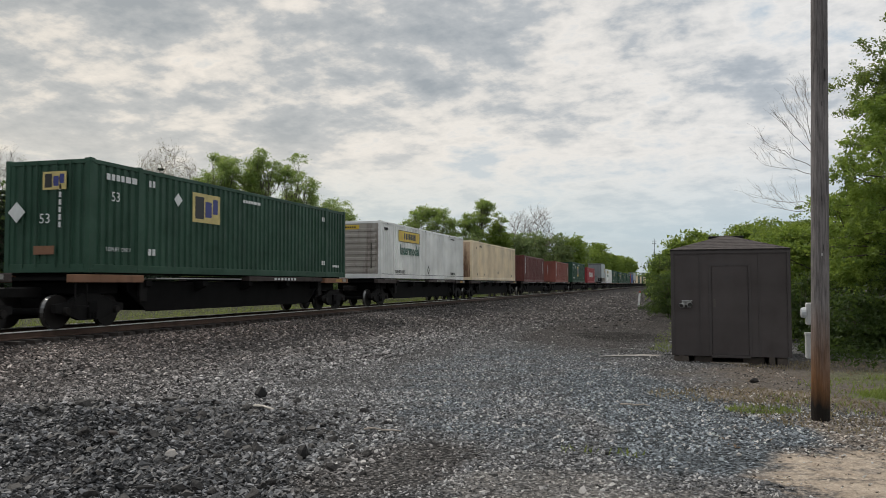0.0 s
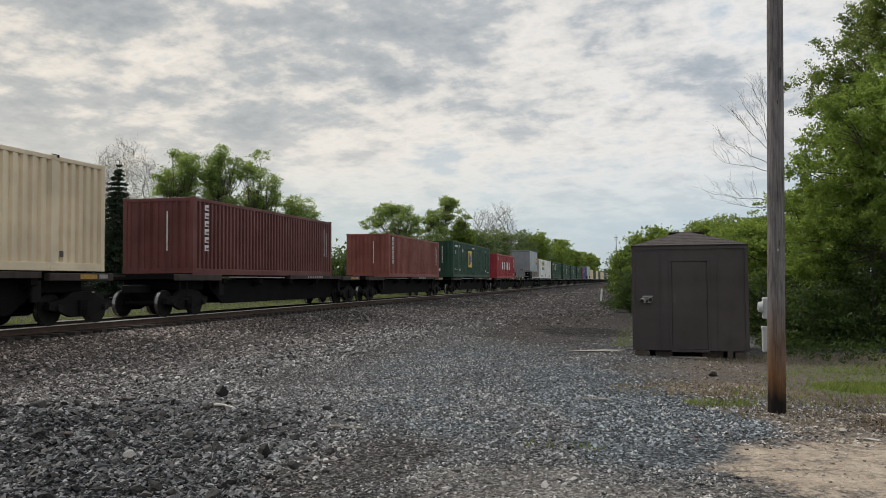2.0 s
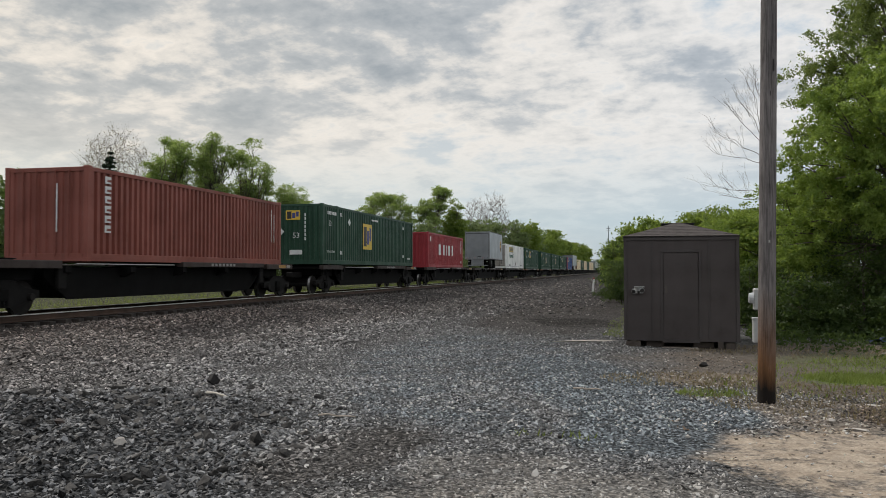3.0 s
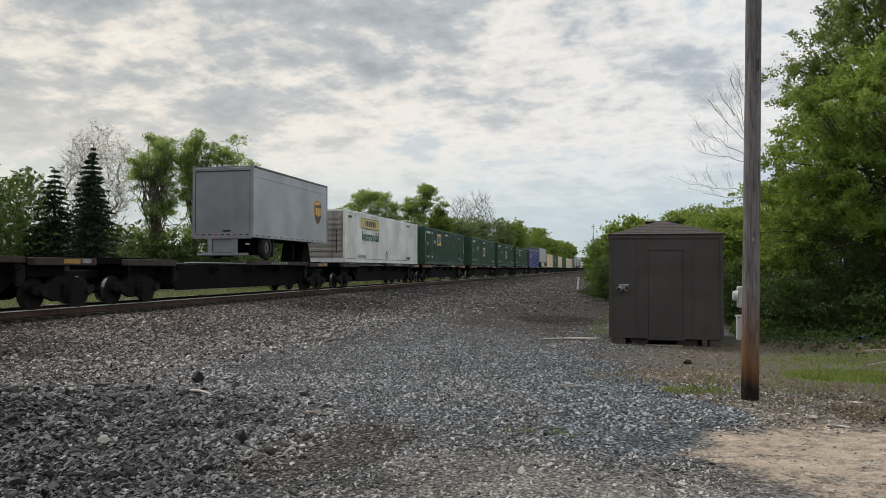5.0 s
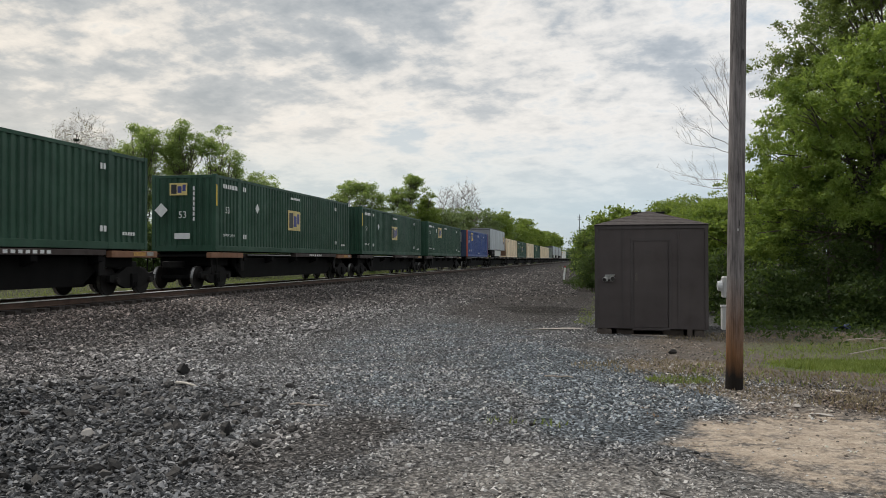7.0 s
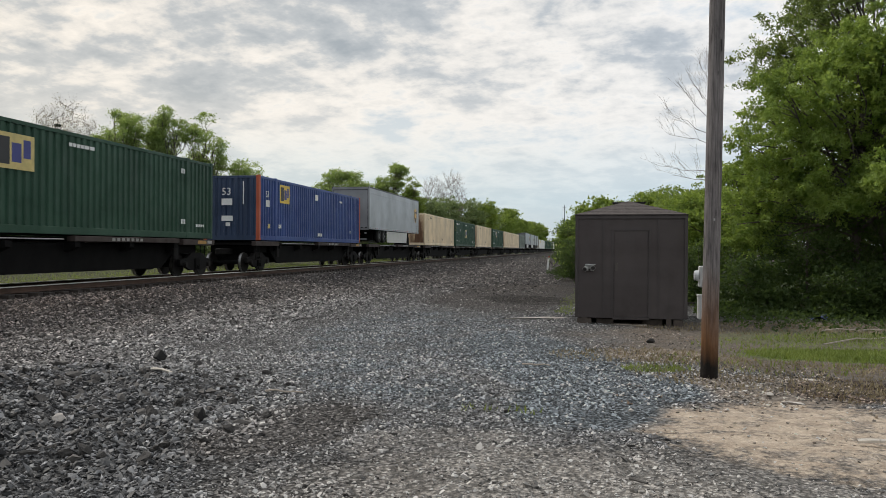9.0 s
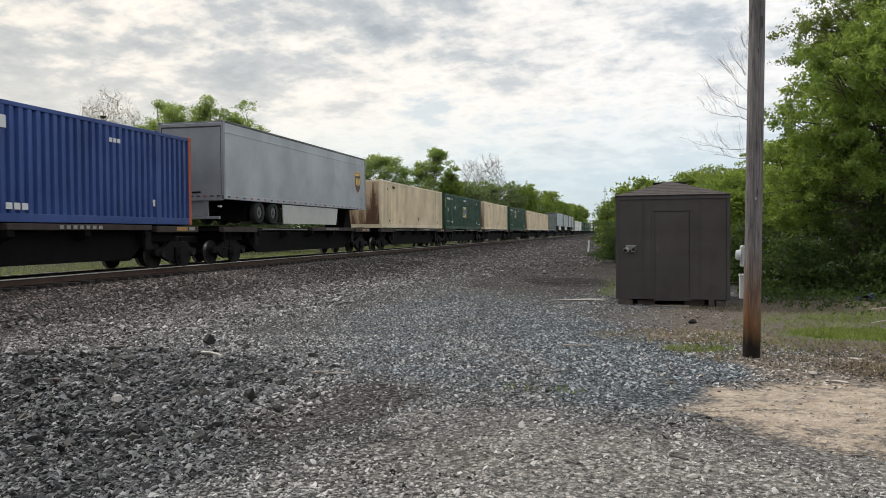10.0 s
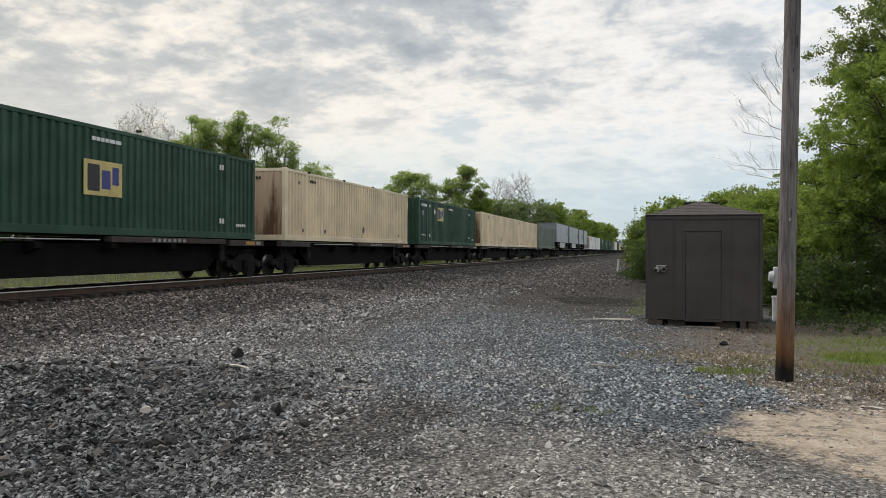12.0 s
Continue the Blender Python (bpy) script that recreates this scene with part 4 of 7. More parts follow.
def shield(parent, y, z, h):
    """The carrier's brown shield with a gold border and plain gold shapes."""
    w = h * 0.8

    def outline(s):
        top = [(-0.5, 0.40), (-0.25, 0.47), (0, 0.5), (0.25, 0.47), (0.5, 0.40)]
        low = [(0.5, -0.05), (0.42, -0.25), (0.25, -0.40), (0, -0.52), (-0.25, -0.40), (-0.42, -0.25), (-0.5, -0.05)]
        return [(y + u * w * s, z + v * h * s) for u, v in top + low]
    part("sign_panel", prism(outline(1.06), "x", W, W + 0.004), M_GOLD, parent, "gold shield border")
    part("sign_panel", prism(outline(0.97), "x", W, W + 0.008), M_SHIELD, parent, "brown shield")
    for u0, u1, v0, v1 in ((-0.36, -0.14, -0.12, 0.20), (-0.08, 0.14, -0.16, 0.20), (0.20, 0.38, -0.12, 0.20)):
        part("sign_mark", box(W, W + 0.011, y + u0 * w, y + u1 * w, z + v0 * h, z + v1 * h), M_GOLD, parent)
    part("sign_band", prism([(y - 0.46 * w, z + 0.28 * h), (y - 0.46 * w, z + 0.38 * h), (y, z + 0.46 * h), (y + 0.46 * w, z + 0.38 * h), (y + 0.2 * w, z + 0.33 * h)], "x", W, W + 0.010), M_GOLD, parent)


def wheel_pair(parent, y, r, x):
    """Twin tyres with a rim on one side of an axle."""
    for s in (1, -1):
        bm = bmesh.new()
        prof = [(0.0, r * 0.55), (0.0, r * 0.93), (0.03, r), (0.22, r), (0.25, r * 0.93), (0.25, r * 0.55)]
        n = 20
        rings = [[bm.verts.new((s * (x - 0.25 + u), y + math.cos(a) * q, 1.46 + r + math.sin(a) * q)) for u, q in prof] for a in (2 * math.pi * i / n for i in range(n))]
        for i in range(n):
            for j in range(len(prof) - 1):
                bm.faces.new((rings[i][j], rings[i][j + 1], rings[(i + 1) % n][j + 1], rings[(i + 1) % n][j]))
        bmesh.ops.recalc_face_normals(bm, faces=bm.faces[:])
        ty = part("tyre", bm, M_TYRE, parent, "black truck tyre", True)
        rim = bmesh.new()
        add_tube(rim, (s * (x - 0.2), y, 1.46 + r), (s * (x - 0.03), y, 1.46 + r), r * 0.56, r * 0.50, 20)
        add_tube(rim, (s * (x - 0.03), y, 1.46 + r), (s * (x + 0.03), y, 1.46 + r), r * 0.2, r * 0.16, 12)
        part("rim", rim, M_RIM, ty, "grey steel rim")


def trailer(L, z0, z1, logo_h, tandem, skirt):
    c = empty("road_trailer")
    band = z1 - 0.42
    for sgn in (1, -1):
        part("side_wall", box(*sorted((sgn * (W - 0.05), sgn * W)), 0.06, L - 0.06, z0 + 0.14, band), M_SILVER, c)
        part("top_band", box(*sorted((sgn * (W - 0.05), sgn * (W - 0.004))), 0.06, L - 0.06, band, z1 - 0.07), M_SILVER, c, "upper side band")
        part("band_strip", box(*sorted((sgn * (W - 0.02), sgn * (W + 0.012))), 0.06, L - 0.06, band - 0.025, band + 0.03, 0.006), M_SILVER, c)
        part("top_rail", box(*sorted((sgn * (W - 0.09), sgn * (W + 0.01))), 0.0, L, z1 - 0.09, z1, 0.015), M_GRIMERAIL, c, "grimy dark top rail")
        part("bottom_rail", box(*sorted((sgn * (W - 0.10), sgn * (W + 0.012))), 0.0, L, z0, z0 + 0.16, 0.012), M_SILVER, c)
        k = int(L / 0.62)
        for i in range(k):
            y = 0.3 + i * (L - 0.6) / k
            part("reflector", box(*sorted((sgn * (W + 0.012), sgn * (W + 0.018))), y, y + 0.16, z0 + 0.06, z0 + 0.11), M_REFLECT if i % 2 else M_INK, c)
        for y in (0.06, L - 0.06):
            part("corner_post", box(*sorted((sgn * (W - 0.10), sgn * (W + 0.012))), y - 0.06, y + 0.06, z0, z1, 0.012), M_SILVERD, c)
    part("roof", box(-W + 0.05, W - 0.05, 0.05, L - 0.05, z1 - 0.06, z1 - 0.02), M_SILVERD, c)
    part("floor_frame", box(-W + 0.08, W - 0.08, 0.05, L - 0.05, z0 + 0.02, z0 + 0.12), M_BLACK, c)
    door = part("door", box(-W + 0.1, W - 0.1, 0.03, 0.07, z0 + 0.16, z1 - 0.09), M_DOORGREY, c, "dull grey rear door")
    part("door_frame", box(-W + 0.08, W - 0.08, 0.0, 0.05, z1 - 0.20, z1 - 0.08, 0.01), M_SILVERD, c)
    for i in range(9):
        part("reflector", box(-W + 0.15 + i * 0.27, -W + 0.29 + i * 0.27, -0.006, 0.0, z0 + 0.09, z0 + 0.135), M_REFLECT if i % 3 == 0 else M_INK, c)
    for x0, x1 in ((-W + 0.08, -W + 0.12), (W - 0.12, W - 0.08)):
        part("door_seal", box(x0, x1, 0.012, 0.03, z0 + 0.16, z1 - 0.2), M_INK, c, "black rubber door seal")
    part("door_seal", box(-W + 0.12, W - 0.12, 0.012, 0.03, z1 - 0.235, z1 - 0.2), M_INK, c, "black rubber door seal")
    part("rear_sill", box(-W + 0.02, W - 0.02, -0.0, 0.06, z0 - 0.05, z0 + 0.16, 0.01), M_SILVERD, c)
    part("door_handle", box(0.02, 0.36, -0.012, 0.03, z0 + 0.24, z0 + 0.29, 0.008), M_TRUCK, door)
    part("front_wall", box(-W + 0.1, W - 0.1, L - 0.07, L - 0.02, z0 + 0.16, z1 - 0.09), M_SILVER, c)
    shield(c, L - 1.32, z0 + 1.47, logo_h)
    if L > 12:
        side_text(c, "53", 0.30, M_INK, L - 0.85, z0 + 0.45)
    # rear guard
    for x in (-0.55, 0.55):
        part("guard_bar", box(x - 0.09, x + 0.09, 0.02, 0.10, z0 - 0.62, z0 - 0.05), M_SILVERD, c)
    part("guard_plate", box(-0.46, 0.46, 0.12, 0.16, z0 - 0.60, z0 - 0.05), M_SILVERD, c, "battered grey plate under the sill")
    part("guard_bar", box(-1.1, 1.1, 0.0, 0.10, z0 - 0.72, z0 - 0.62, 0.01), M_SILVERD, c, "dull grey rear guard")
    r = 0.47
    for y in tandem:
        wheel_pair(c, y, r, 1.22)
        part("axle", tube((-1.0, y, 1.46 + r), (1.0, y, 1.46 + r), 0.07), M_BLACK, c)
    if tandem:
        a, b = tandem[0] - 0.5, tandem[-1] + 0.5
        for x in (-0.5, 0.5):
            part("slider_rail", box(x - 0.05, x + 0.05, a, b, 1.46 + r + 0.1, z0, 0.01), M_BLACK, c)
        part("bogie_frame", box(-0.85, 0.85, a, b, 1.62, z0 - 0.02, 0.02), M_BLACK, c)
        for s in (1, -1):
            part("mud_flap", box(*sorted((s * 0.62, s * 1.22)), b + 0.10, b + 0.12, 1.55, z0), M_TYRE, c)
            part("side_light", box(*sorted((s * 0.9, s * 1.0)), 0.25, 0.40, z0 - 0.28, z0 - 0.22), M_DECALWHITE, c)
    if skirt:
        for sgn in (1, -1):
            o = [(skirt[0], z0 - 0.03), (skirt[1], z0 - 0.03), (skirt[1] - 0.22, z0 - 0.84), (skirt[0] + 0.12, z0 - 0.84)]
            part("side_skirt", prism(o, "x", *sorted((sgn * (W - 0.10), sgn * (W - 0.06)))), M_SKIRT, c, "white aerodynamic side skirt")
    for x in (-0.65, 0.65):
        part("landing_leg", box(x - 0.07, x + 0.07, L - 3.0, L - 2.86, z0 - 0.85, z0, 0.01), M_TRUCK, c)
    # stand of the hitch that bears its kingpin
    part("hitch_stand", prism([(L - 1.5, 1.34), (L - 0.3, 1.34), (L - 0.7, z0), (L - 1.2, z0)], "x", -0.55, 0.55), M_BLACK, c)
    return tagged(c, "silver-grey road trailer with a brown carrier shield, riding piggyback", "trailer", "trailers on the train")


def truck(parent, y):
    """A two-axle freight truck: side frames, bolster, springs, wheels."""
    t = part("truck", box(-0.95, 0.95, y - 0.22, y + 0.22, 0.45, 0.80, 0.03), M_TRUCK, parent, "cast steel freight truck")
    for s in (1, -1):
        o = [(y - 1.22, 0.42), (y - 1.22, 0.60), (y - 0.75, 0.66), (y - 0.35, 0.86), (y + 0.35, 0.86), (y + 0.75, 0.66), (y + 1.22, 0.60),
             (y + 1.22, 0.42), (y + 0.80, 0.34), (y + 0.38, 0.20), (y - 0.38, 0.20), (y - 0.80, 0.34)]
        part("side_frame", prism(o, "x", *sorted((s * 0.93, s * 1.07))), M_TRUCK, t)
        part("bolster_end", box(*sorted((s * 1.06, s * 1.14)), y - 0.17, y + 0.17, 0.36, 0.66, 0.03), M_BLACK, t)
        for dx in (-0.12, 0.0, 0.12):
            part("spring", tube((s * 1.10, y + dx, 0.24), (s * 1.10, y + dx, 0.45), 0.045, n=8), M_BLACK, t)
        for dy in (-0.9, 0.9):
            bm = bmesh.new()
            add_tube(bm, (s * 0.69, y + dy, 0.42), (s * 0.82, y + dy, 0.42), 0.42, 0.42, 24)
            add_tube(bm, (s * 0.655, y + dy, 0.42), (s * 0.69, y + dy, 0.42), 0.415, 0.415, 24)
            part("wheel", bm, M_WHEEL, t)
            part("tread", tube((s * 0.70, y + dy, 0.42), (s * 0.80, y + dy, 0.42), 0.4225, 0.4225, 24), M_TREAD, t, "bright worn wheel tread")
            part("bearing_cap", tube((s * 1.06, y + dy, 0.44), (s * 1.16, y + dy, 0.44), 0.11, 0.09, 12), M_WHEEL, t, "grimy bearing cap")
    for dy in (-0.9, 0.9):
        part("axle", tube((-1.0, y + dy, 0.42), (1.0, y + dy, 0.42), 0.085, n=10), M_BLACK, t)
    return t


def spine_car(L, style):
    """A skeleton car: deep centre sill, cross arms, partial side sills, end platforms, two trucks, couplers."""
    c = empty("spine_car")
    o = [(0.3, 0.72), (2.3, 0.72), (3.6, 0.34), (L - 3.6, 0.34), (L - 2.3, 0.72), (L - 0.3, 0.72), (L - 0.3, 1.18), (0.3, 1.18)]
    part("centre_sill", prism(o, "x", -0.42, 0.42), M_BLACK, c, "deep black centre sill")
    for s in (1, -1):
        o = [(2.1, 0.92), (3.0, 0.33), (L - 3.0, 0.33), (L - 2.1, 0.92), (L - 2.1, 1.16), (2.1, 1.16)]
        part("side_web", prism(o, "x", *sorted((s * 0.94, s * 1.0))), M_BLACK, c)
        part("end_sill", box(*sorted((s * 1.16, s * 1.36)), -0.35, 2.35, 1.14, 1.34, 0.015), M_ORANGE if style == 1 else M_SILL, c, "rusty end side sill")
        part("end_sill", box(*sorted((s * 1.16, s * 1.36)), L - 2.1, L + 0.35, 1.14, 1.34, 0.015), M_ORANGE if style == 1 else M_SILL, c, "rusty end side sill")
        part("walkway", box(*sorted((s * 1.10, s * 1.38)), L * 0.49, L - 2.4, 1.20, 1.36, 0.012), M_SILL, c, "brown side walkway")
        part("reflector", box(*sorted((s * 1.36, s * 1.366)), L - 1.0, L - 0.35, 1.19, 1.31), M_AMBER, c, "dull amber reflector strip")
        part("reflector", box(*sorted((s * 1.36, s * 1.366)), L - 0.25, L + 0.10, 1.20, 1.31), M_BEARING, c, "worn grey plate")
        part("pipe", tube((s * 1.25, 3.0, 1.26), (s * 1.25, L * 0.47, 1.26), 0.02, n=6), M_BEARING, c)
        for y in (2.6, L * 0.33, L * 0.5, L * 0.67, L - 2.6):
            arm = [(s * 0.4, 0.85), (s * 0.4, 1.2), (s * 1.34, 1.2), (s * 1.34, 1.04), (s * 0.9, 0.86)]
            part("cross_arm", prism(arm, "y", y - 0.12, y + 0.12), M_BLACK, c)
        for y in (2.45, L - 2.45):
            part("side_strut", box(*sorted((s * 1.18, s * 1.28)), y - 0.16, y + 0.16, 0.62, 1.15, 0.02), M_TRUCK, c)
        part("hand_brake", tube((s * 1.0, 0.9, 1.36), (s * 1.0, 0.9, 1.36 + 0.02), 0.18, n=12), M_TRUCK, c)
        for i in range(7):
            part("marking", box(*sorted((s * 1.38, s * 1.384)), L * 0.60 + i * 0.26, L * 0.60 + i * 0.26 + 0.15, 1.235, 1.325), M_DECALWHITE if style else M_BEARING, c)
        part("ladder_rail", tube((s * 1.30, -0.2, 0.55), (s * 1.30, -0.2, 1.16), 0.02, n=6), M_TRUCK, c)
        part("ladder_rail", tube((s * 1.30, 0.2, 0.55), (s * 1.30, 0.2, 1.16), 0.02, n=6), M_TRUCK, c)
        part("step", box(*sorted((s * 1.24, s * 1.36)), -0.22, 0.22, 0.53, 0.57), M_TRUCK, c)
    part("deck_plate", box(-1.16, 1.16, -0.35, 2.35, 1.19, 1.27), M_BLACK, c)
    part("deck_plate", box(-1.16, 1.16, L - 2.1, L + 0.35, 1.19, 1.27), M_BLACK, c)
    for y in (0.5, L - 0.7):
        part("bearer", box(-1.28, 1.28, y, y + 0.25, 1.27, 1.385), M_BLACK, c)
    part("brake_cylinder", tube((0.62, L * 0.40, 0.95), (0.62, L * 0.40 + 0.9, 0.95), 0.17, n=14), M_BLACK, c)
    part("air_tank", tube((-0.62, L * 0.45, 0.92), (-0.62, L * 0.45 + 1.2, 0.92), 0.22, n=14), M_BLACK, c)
    # plain black blocks added to close the dark gaps above the trucks
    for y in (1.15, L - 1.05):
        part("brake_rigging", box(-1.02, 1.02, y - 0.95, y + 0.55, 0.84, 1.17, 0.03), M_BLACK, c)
    for y, d in ((0.0, -1), (L, 1)):
        part("coupler", box(-0.14, 0.14, *sorted((y, y + d * 1.15)), 0.76, 1.02, 0.03), M_TRUCK, c)
    truck(c, 0.65)
    truck(c, L - 0.55)
    return tagged(c, "grimy black and rust-brown intermodal spine car", "railway wagon", "wagons of the train")


# what rides on the train, with its distance ahead at the start
LOADS = [("g0", 16.84), ("w0", 37.48), ("t0", 56.14), ("maroon", 76.75), ("brown", 97.96), ("g3", 114.80), ("red", 135.32),
         ("pup", 161.47), ("w1", 172.81), ("g1", 191.36), ("g2", 212.10), ("g2", 230.87), ("g0", 249.78), ("blue", 270.43),
         ("long", 288.81), ("t1", 308.03), ("g2", 325.46), ("t0", 344.09), ("g0", 362.56), ("t1", 381.30), ("t0", 397.76),
         ("grey", 415.5), ("long", 434.0), ("long", 452.5), ("pup", 470.5), ("pup", 481.0), ("w0", 497.0), ("w1", 515.5), ("g0", 535.0), ("g2", 553.5),
         ("g1", 572.5), ("grey", 592.0), ("w0", 611.0), ("g1", 630.0), ("t0", 648.5), ("long", 668.0), ("g2", 687.0), ("w1", 706.0), ("g0", 725.0),
         ("g3", 744.0), ("t0", 763.0)]
CARS = [(-2.2, 0), (16.6, 1), (37.3, 0), (56.0, 0), (76.2, 0), (94.6, 0), (115.1, 0), (135.0, 0), (153.4, 0), (172.7, 0), (191.4, 1), (212.0, 1),
        (230.7, 0), (249.4, 0), (270.3, 0), (289.0, 0), (308.1, 0), (325.6, 0), (344.0, 0), (362.5, 0), (381.3, 0), (397.7, 0)] + [
    (y, 0) for k, y in LOADS if y > 414 and y not in (481.0,)]


def build_train():
    makers = {"g0": lambda: green_box(0), "g1": lambda: green_box(1), "g2": lambda: green_box(2), "g3": lambda: green_box(3),
              "w0": lambda: white_box(0), "w1": lambda: white_box(1), "t0": lambda: tan_box(0), "t1": lambda: tan_box(1), "blue": blue_box,
              "maroon": lambda: forty_box(M_MAROON, "dark maroon forty-foot steel container with white marks", "column"),
              "brown": lambda: forty_box(M_REDBROWN, "faded red-oxide forty-foot steel container with white marks", "column"),
              "red": lambda: forty_box(M_RED, "crimson forty-foot container with large plain white blocks", "letters"),
              "grey": lambda: tagged(container("freight_container", L53, H53, Z53, M_GREYGREEN, 1.98, "doors"), "grey-green ribbed steel container", "container", "containers on the train"),
              "pup": lambda: trailer(8.55, 2.30, 5.18, 1.15, (1.6,), None),
              "long": lambda: trailer(16.2, 2.34, 5.19, 1.12, (3.05, 4.35), (5.2, 11.9))}
    built = {}
    for kind, y in LOADS:
        if kind not in built:
            built[kind] = makers[kind]()
            on_train(built[kind], y)
        else:
            on_train(copy_thing(built[kind], pose(RAIL_X, y, RAIL_Z)), y)
    cars = {}
    for y, style in CARS:
        if style not in cars:
            cars[style] = on_train(spine_car(16.25, style), y)
        else:
            on_train(copy_thing(cars[style], pose(RAIL_X, y, RAIL_Z)), y)
    # those that never come near keep only their larger parts
    small = ("marking", "corner_casting", "sign_mark", "reflector", "seam", "spring", "bearing_cap", "ladder_rail", "step", "roof_bracket",
             "label_plate", "bolster_end", "hand_brake", "pipe", "end_rib", "lettering", "sign_frame", "axle", "side_strut")
    for thing, y0 in MOVERS:
        if y0 > 425:
            for o in [o for o in thing.children_recursive if o.name.split(".")[0] in small]:
                bpy.data.objects.remove(o)


build_train()


# ---- the shed ----
def build_shed():
    """A brown metal-sided hut on skids with a hipped shingle roof; its own x runs along the front."""
    a, b = Vector((-0.065, 17.24)), Vector((2.178, 17.18))
    ang = math.degrees(math.atan2(b.y - a.y, b.x - a.x))
    shed = empty("shed", pose(a.x, a.y, 0.0, 0, 0, ang))
    w, d, z0, z1 = (b - a).length, 2.9, 0.14, 2.27
    t = 0.06
    # front wall with the doorway cut through it
    dx0, dx1, dz1 = 0.775, 1.475, 1.965
    part("front_wall", box(0, dx0, 0, t, z0, z1), M_SHED, shed)
    part("front_wall", box(dx1, w, 0, t, z0, z1), M_SHED, shed)
    part("front_wall", box(dx0, dx1, 0, t, dz1, z1), M_SHED, shed)
    part("side_wall", box(0, t, t, d - t, z0, z1), M_SHED, shed)
    part("side_wall", box(w - t, w, t, d - t, z0, z1), M_SHED, shed)
    part("back_wall", box(0, w, d - t, d, z0, z1), M_SHED, shed)
    part("floor", box(t, w - t, t, d - t, z0, z0 + 0.05), M_BLOCK, shed)
    door = part("door", box(dx0 + 0.004, dx1 - 0.004, 0.003, 0.05, z0 + 0.027, dz1 - 0.004, 0.004), M_SHED, shed, "plain brown door")
    part("door_knob", tube((dx0 + 0.055, -0.04, 1.20), (dx0 + 0.055, 0.003, 1.20), 0.028, 0.022, 12), M_KNOB, door, "dull metal knob")
    part("lock_plate", box(dx0 + 0.03, dx0 + 0.08, -0.004, 0.003, 1.13, 1.29), M_KNOB, door)
    for z in (0.45, 1.10, 1.72):
        part("hinge", tube((dx1 - 0.012, -0.006, z - 0.05), (dx1 - 0.012, -0.006, z + 0.05), 0.012), M_SHEDTRIM, door)
    part("door_panel", box(dx0 + 0.24, dx0 + 0.45, 0.0, 0.003, 1.70, 1.76), M_SHEDTRIM, door)
    # battens and casings
    for x0, x1 in ((0.535, 0.575), (1.655, 1.70), (dx0 - 0.06, dx0), (dx1, dx1 + 0.06)):
        part("batten", box(x0, x1, -0.009, 0.0, z0, z1 - 0.05 if x0 in (0.535, 1.655) else dz1, 0.003), M_SHEDTRIM, shed)
    part("batten", box(dx0 - 0.06, dx1 + 0.06, -0.009, 0.0, dz1, dz1 + 0.06, 0.003), M_SHEDTRIM, shed)
    for x0, x1 in ((-0.02, 0.05), (w - 0.05, w + 0.02)):
        part("corner_trim", box(x0, x1, -0.02, 0.05, z0, z1, 0.005), M_SHEDTRIM, shed)
    part("door_sill", box(dx0 - 0.02, dx1 + 0.02, -0.05, 0.03, z0 - 0.03, z0 + 0.025, 0.006), M_SHEDTRIM, shed)
    # fascia and hipped roof
    e = 0.025
    part("fascia", box(-e, w + e, -e, -e + 0.03, z1 - 0.05, z1 + 0.03), M_SHEDTRIM, shed)
    part("fascia", box(-e, w + e, d + e - 0.03, d + e, z1 - 0.05, z1 + 0.03), M_SHEDTRIM, shed)
    part("fascia", box(-e, -e + 0.03, -e + 0.03, d + e - 0.03, z1 - 0.05, z1 + 0.03), M_SHEDTRIM, shed)
    part("fascia", box(w + e - 0.03, w + e, -e + 0.03, d + e - 0.03, z1 - 0.05, z1 + 0.03), M_SHEDTRIM, shed)
    rise, e2 = 0.355, 0.04
    pk0, pk1 = Vector((w / 2 - 0.02, 1.25, z1 + 0.03 + rise)), Vector((w / 2 - 0.02, d - 1.25, z1 + 0.03 + rise))
    c = [Vector((-e2, -e2, z1 + 0.03)), Vector((w + e2, -e2, z1 + 0.03)), Vector((w + e2, d + e2, z1 + 0.03)), Vector((-e2, d + e2, z1 + 0.03))]
    roof = None
    for quad in ((c[0], c[1], pk0, pk0), (c[1], c[2], pk1, pk0), (c[2], c[3], pk1, pk1), (c[3], c[0], pk0, pk1)):
        # rows of shingles, each lapping the one below
        bm = bmesh.new()
        rows = 9
        p0, p1, q1, q0 = quad
        nrm = (p1 - p0).cross(q1 - p0).normalized()
        for i in range(rows):
            f0, f1 = i / rows, min(1, (i + 1.15) / rows)
            l0, r0, l1, r1 = p0.lerp(q0, f0), p1.lerp(q1, f0), p0.lerp(q0, f1), p1.lerp(q1, f1)
            lo = [bm.verts.new(v + nrm * h) for v, h in ((l0, 0.008), (r0, 0.008), (r1, 0.003), (l1, 0.003))]
            un = [bm.verts.new(v) for v in (l0, r0)]
            bm.faces.new(lo)
            bm.faces.new((un[0], un[1], lo[1], lo[0]))
        ob = part("roof_slope", bm, M_SHINGLE, shed, "brown shingled hip")
    part("soffit", box(-e, w + e, -e, d + e, z1 + 0.0, z1 + 0.028), M_SHEDTRIM, shed)
    # low vent housing on the ridge, behind the front hip
    vent = part("roof_vent", box(w / 2 - 0.34, w / 2 + 0.34, d * 0.52, d * 0.52 + 0.55, z1 + 0.18, z1 + 0.360, 0.02), M_VENT, shed, "low dark roof vent")
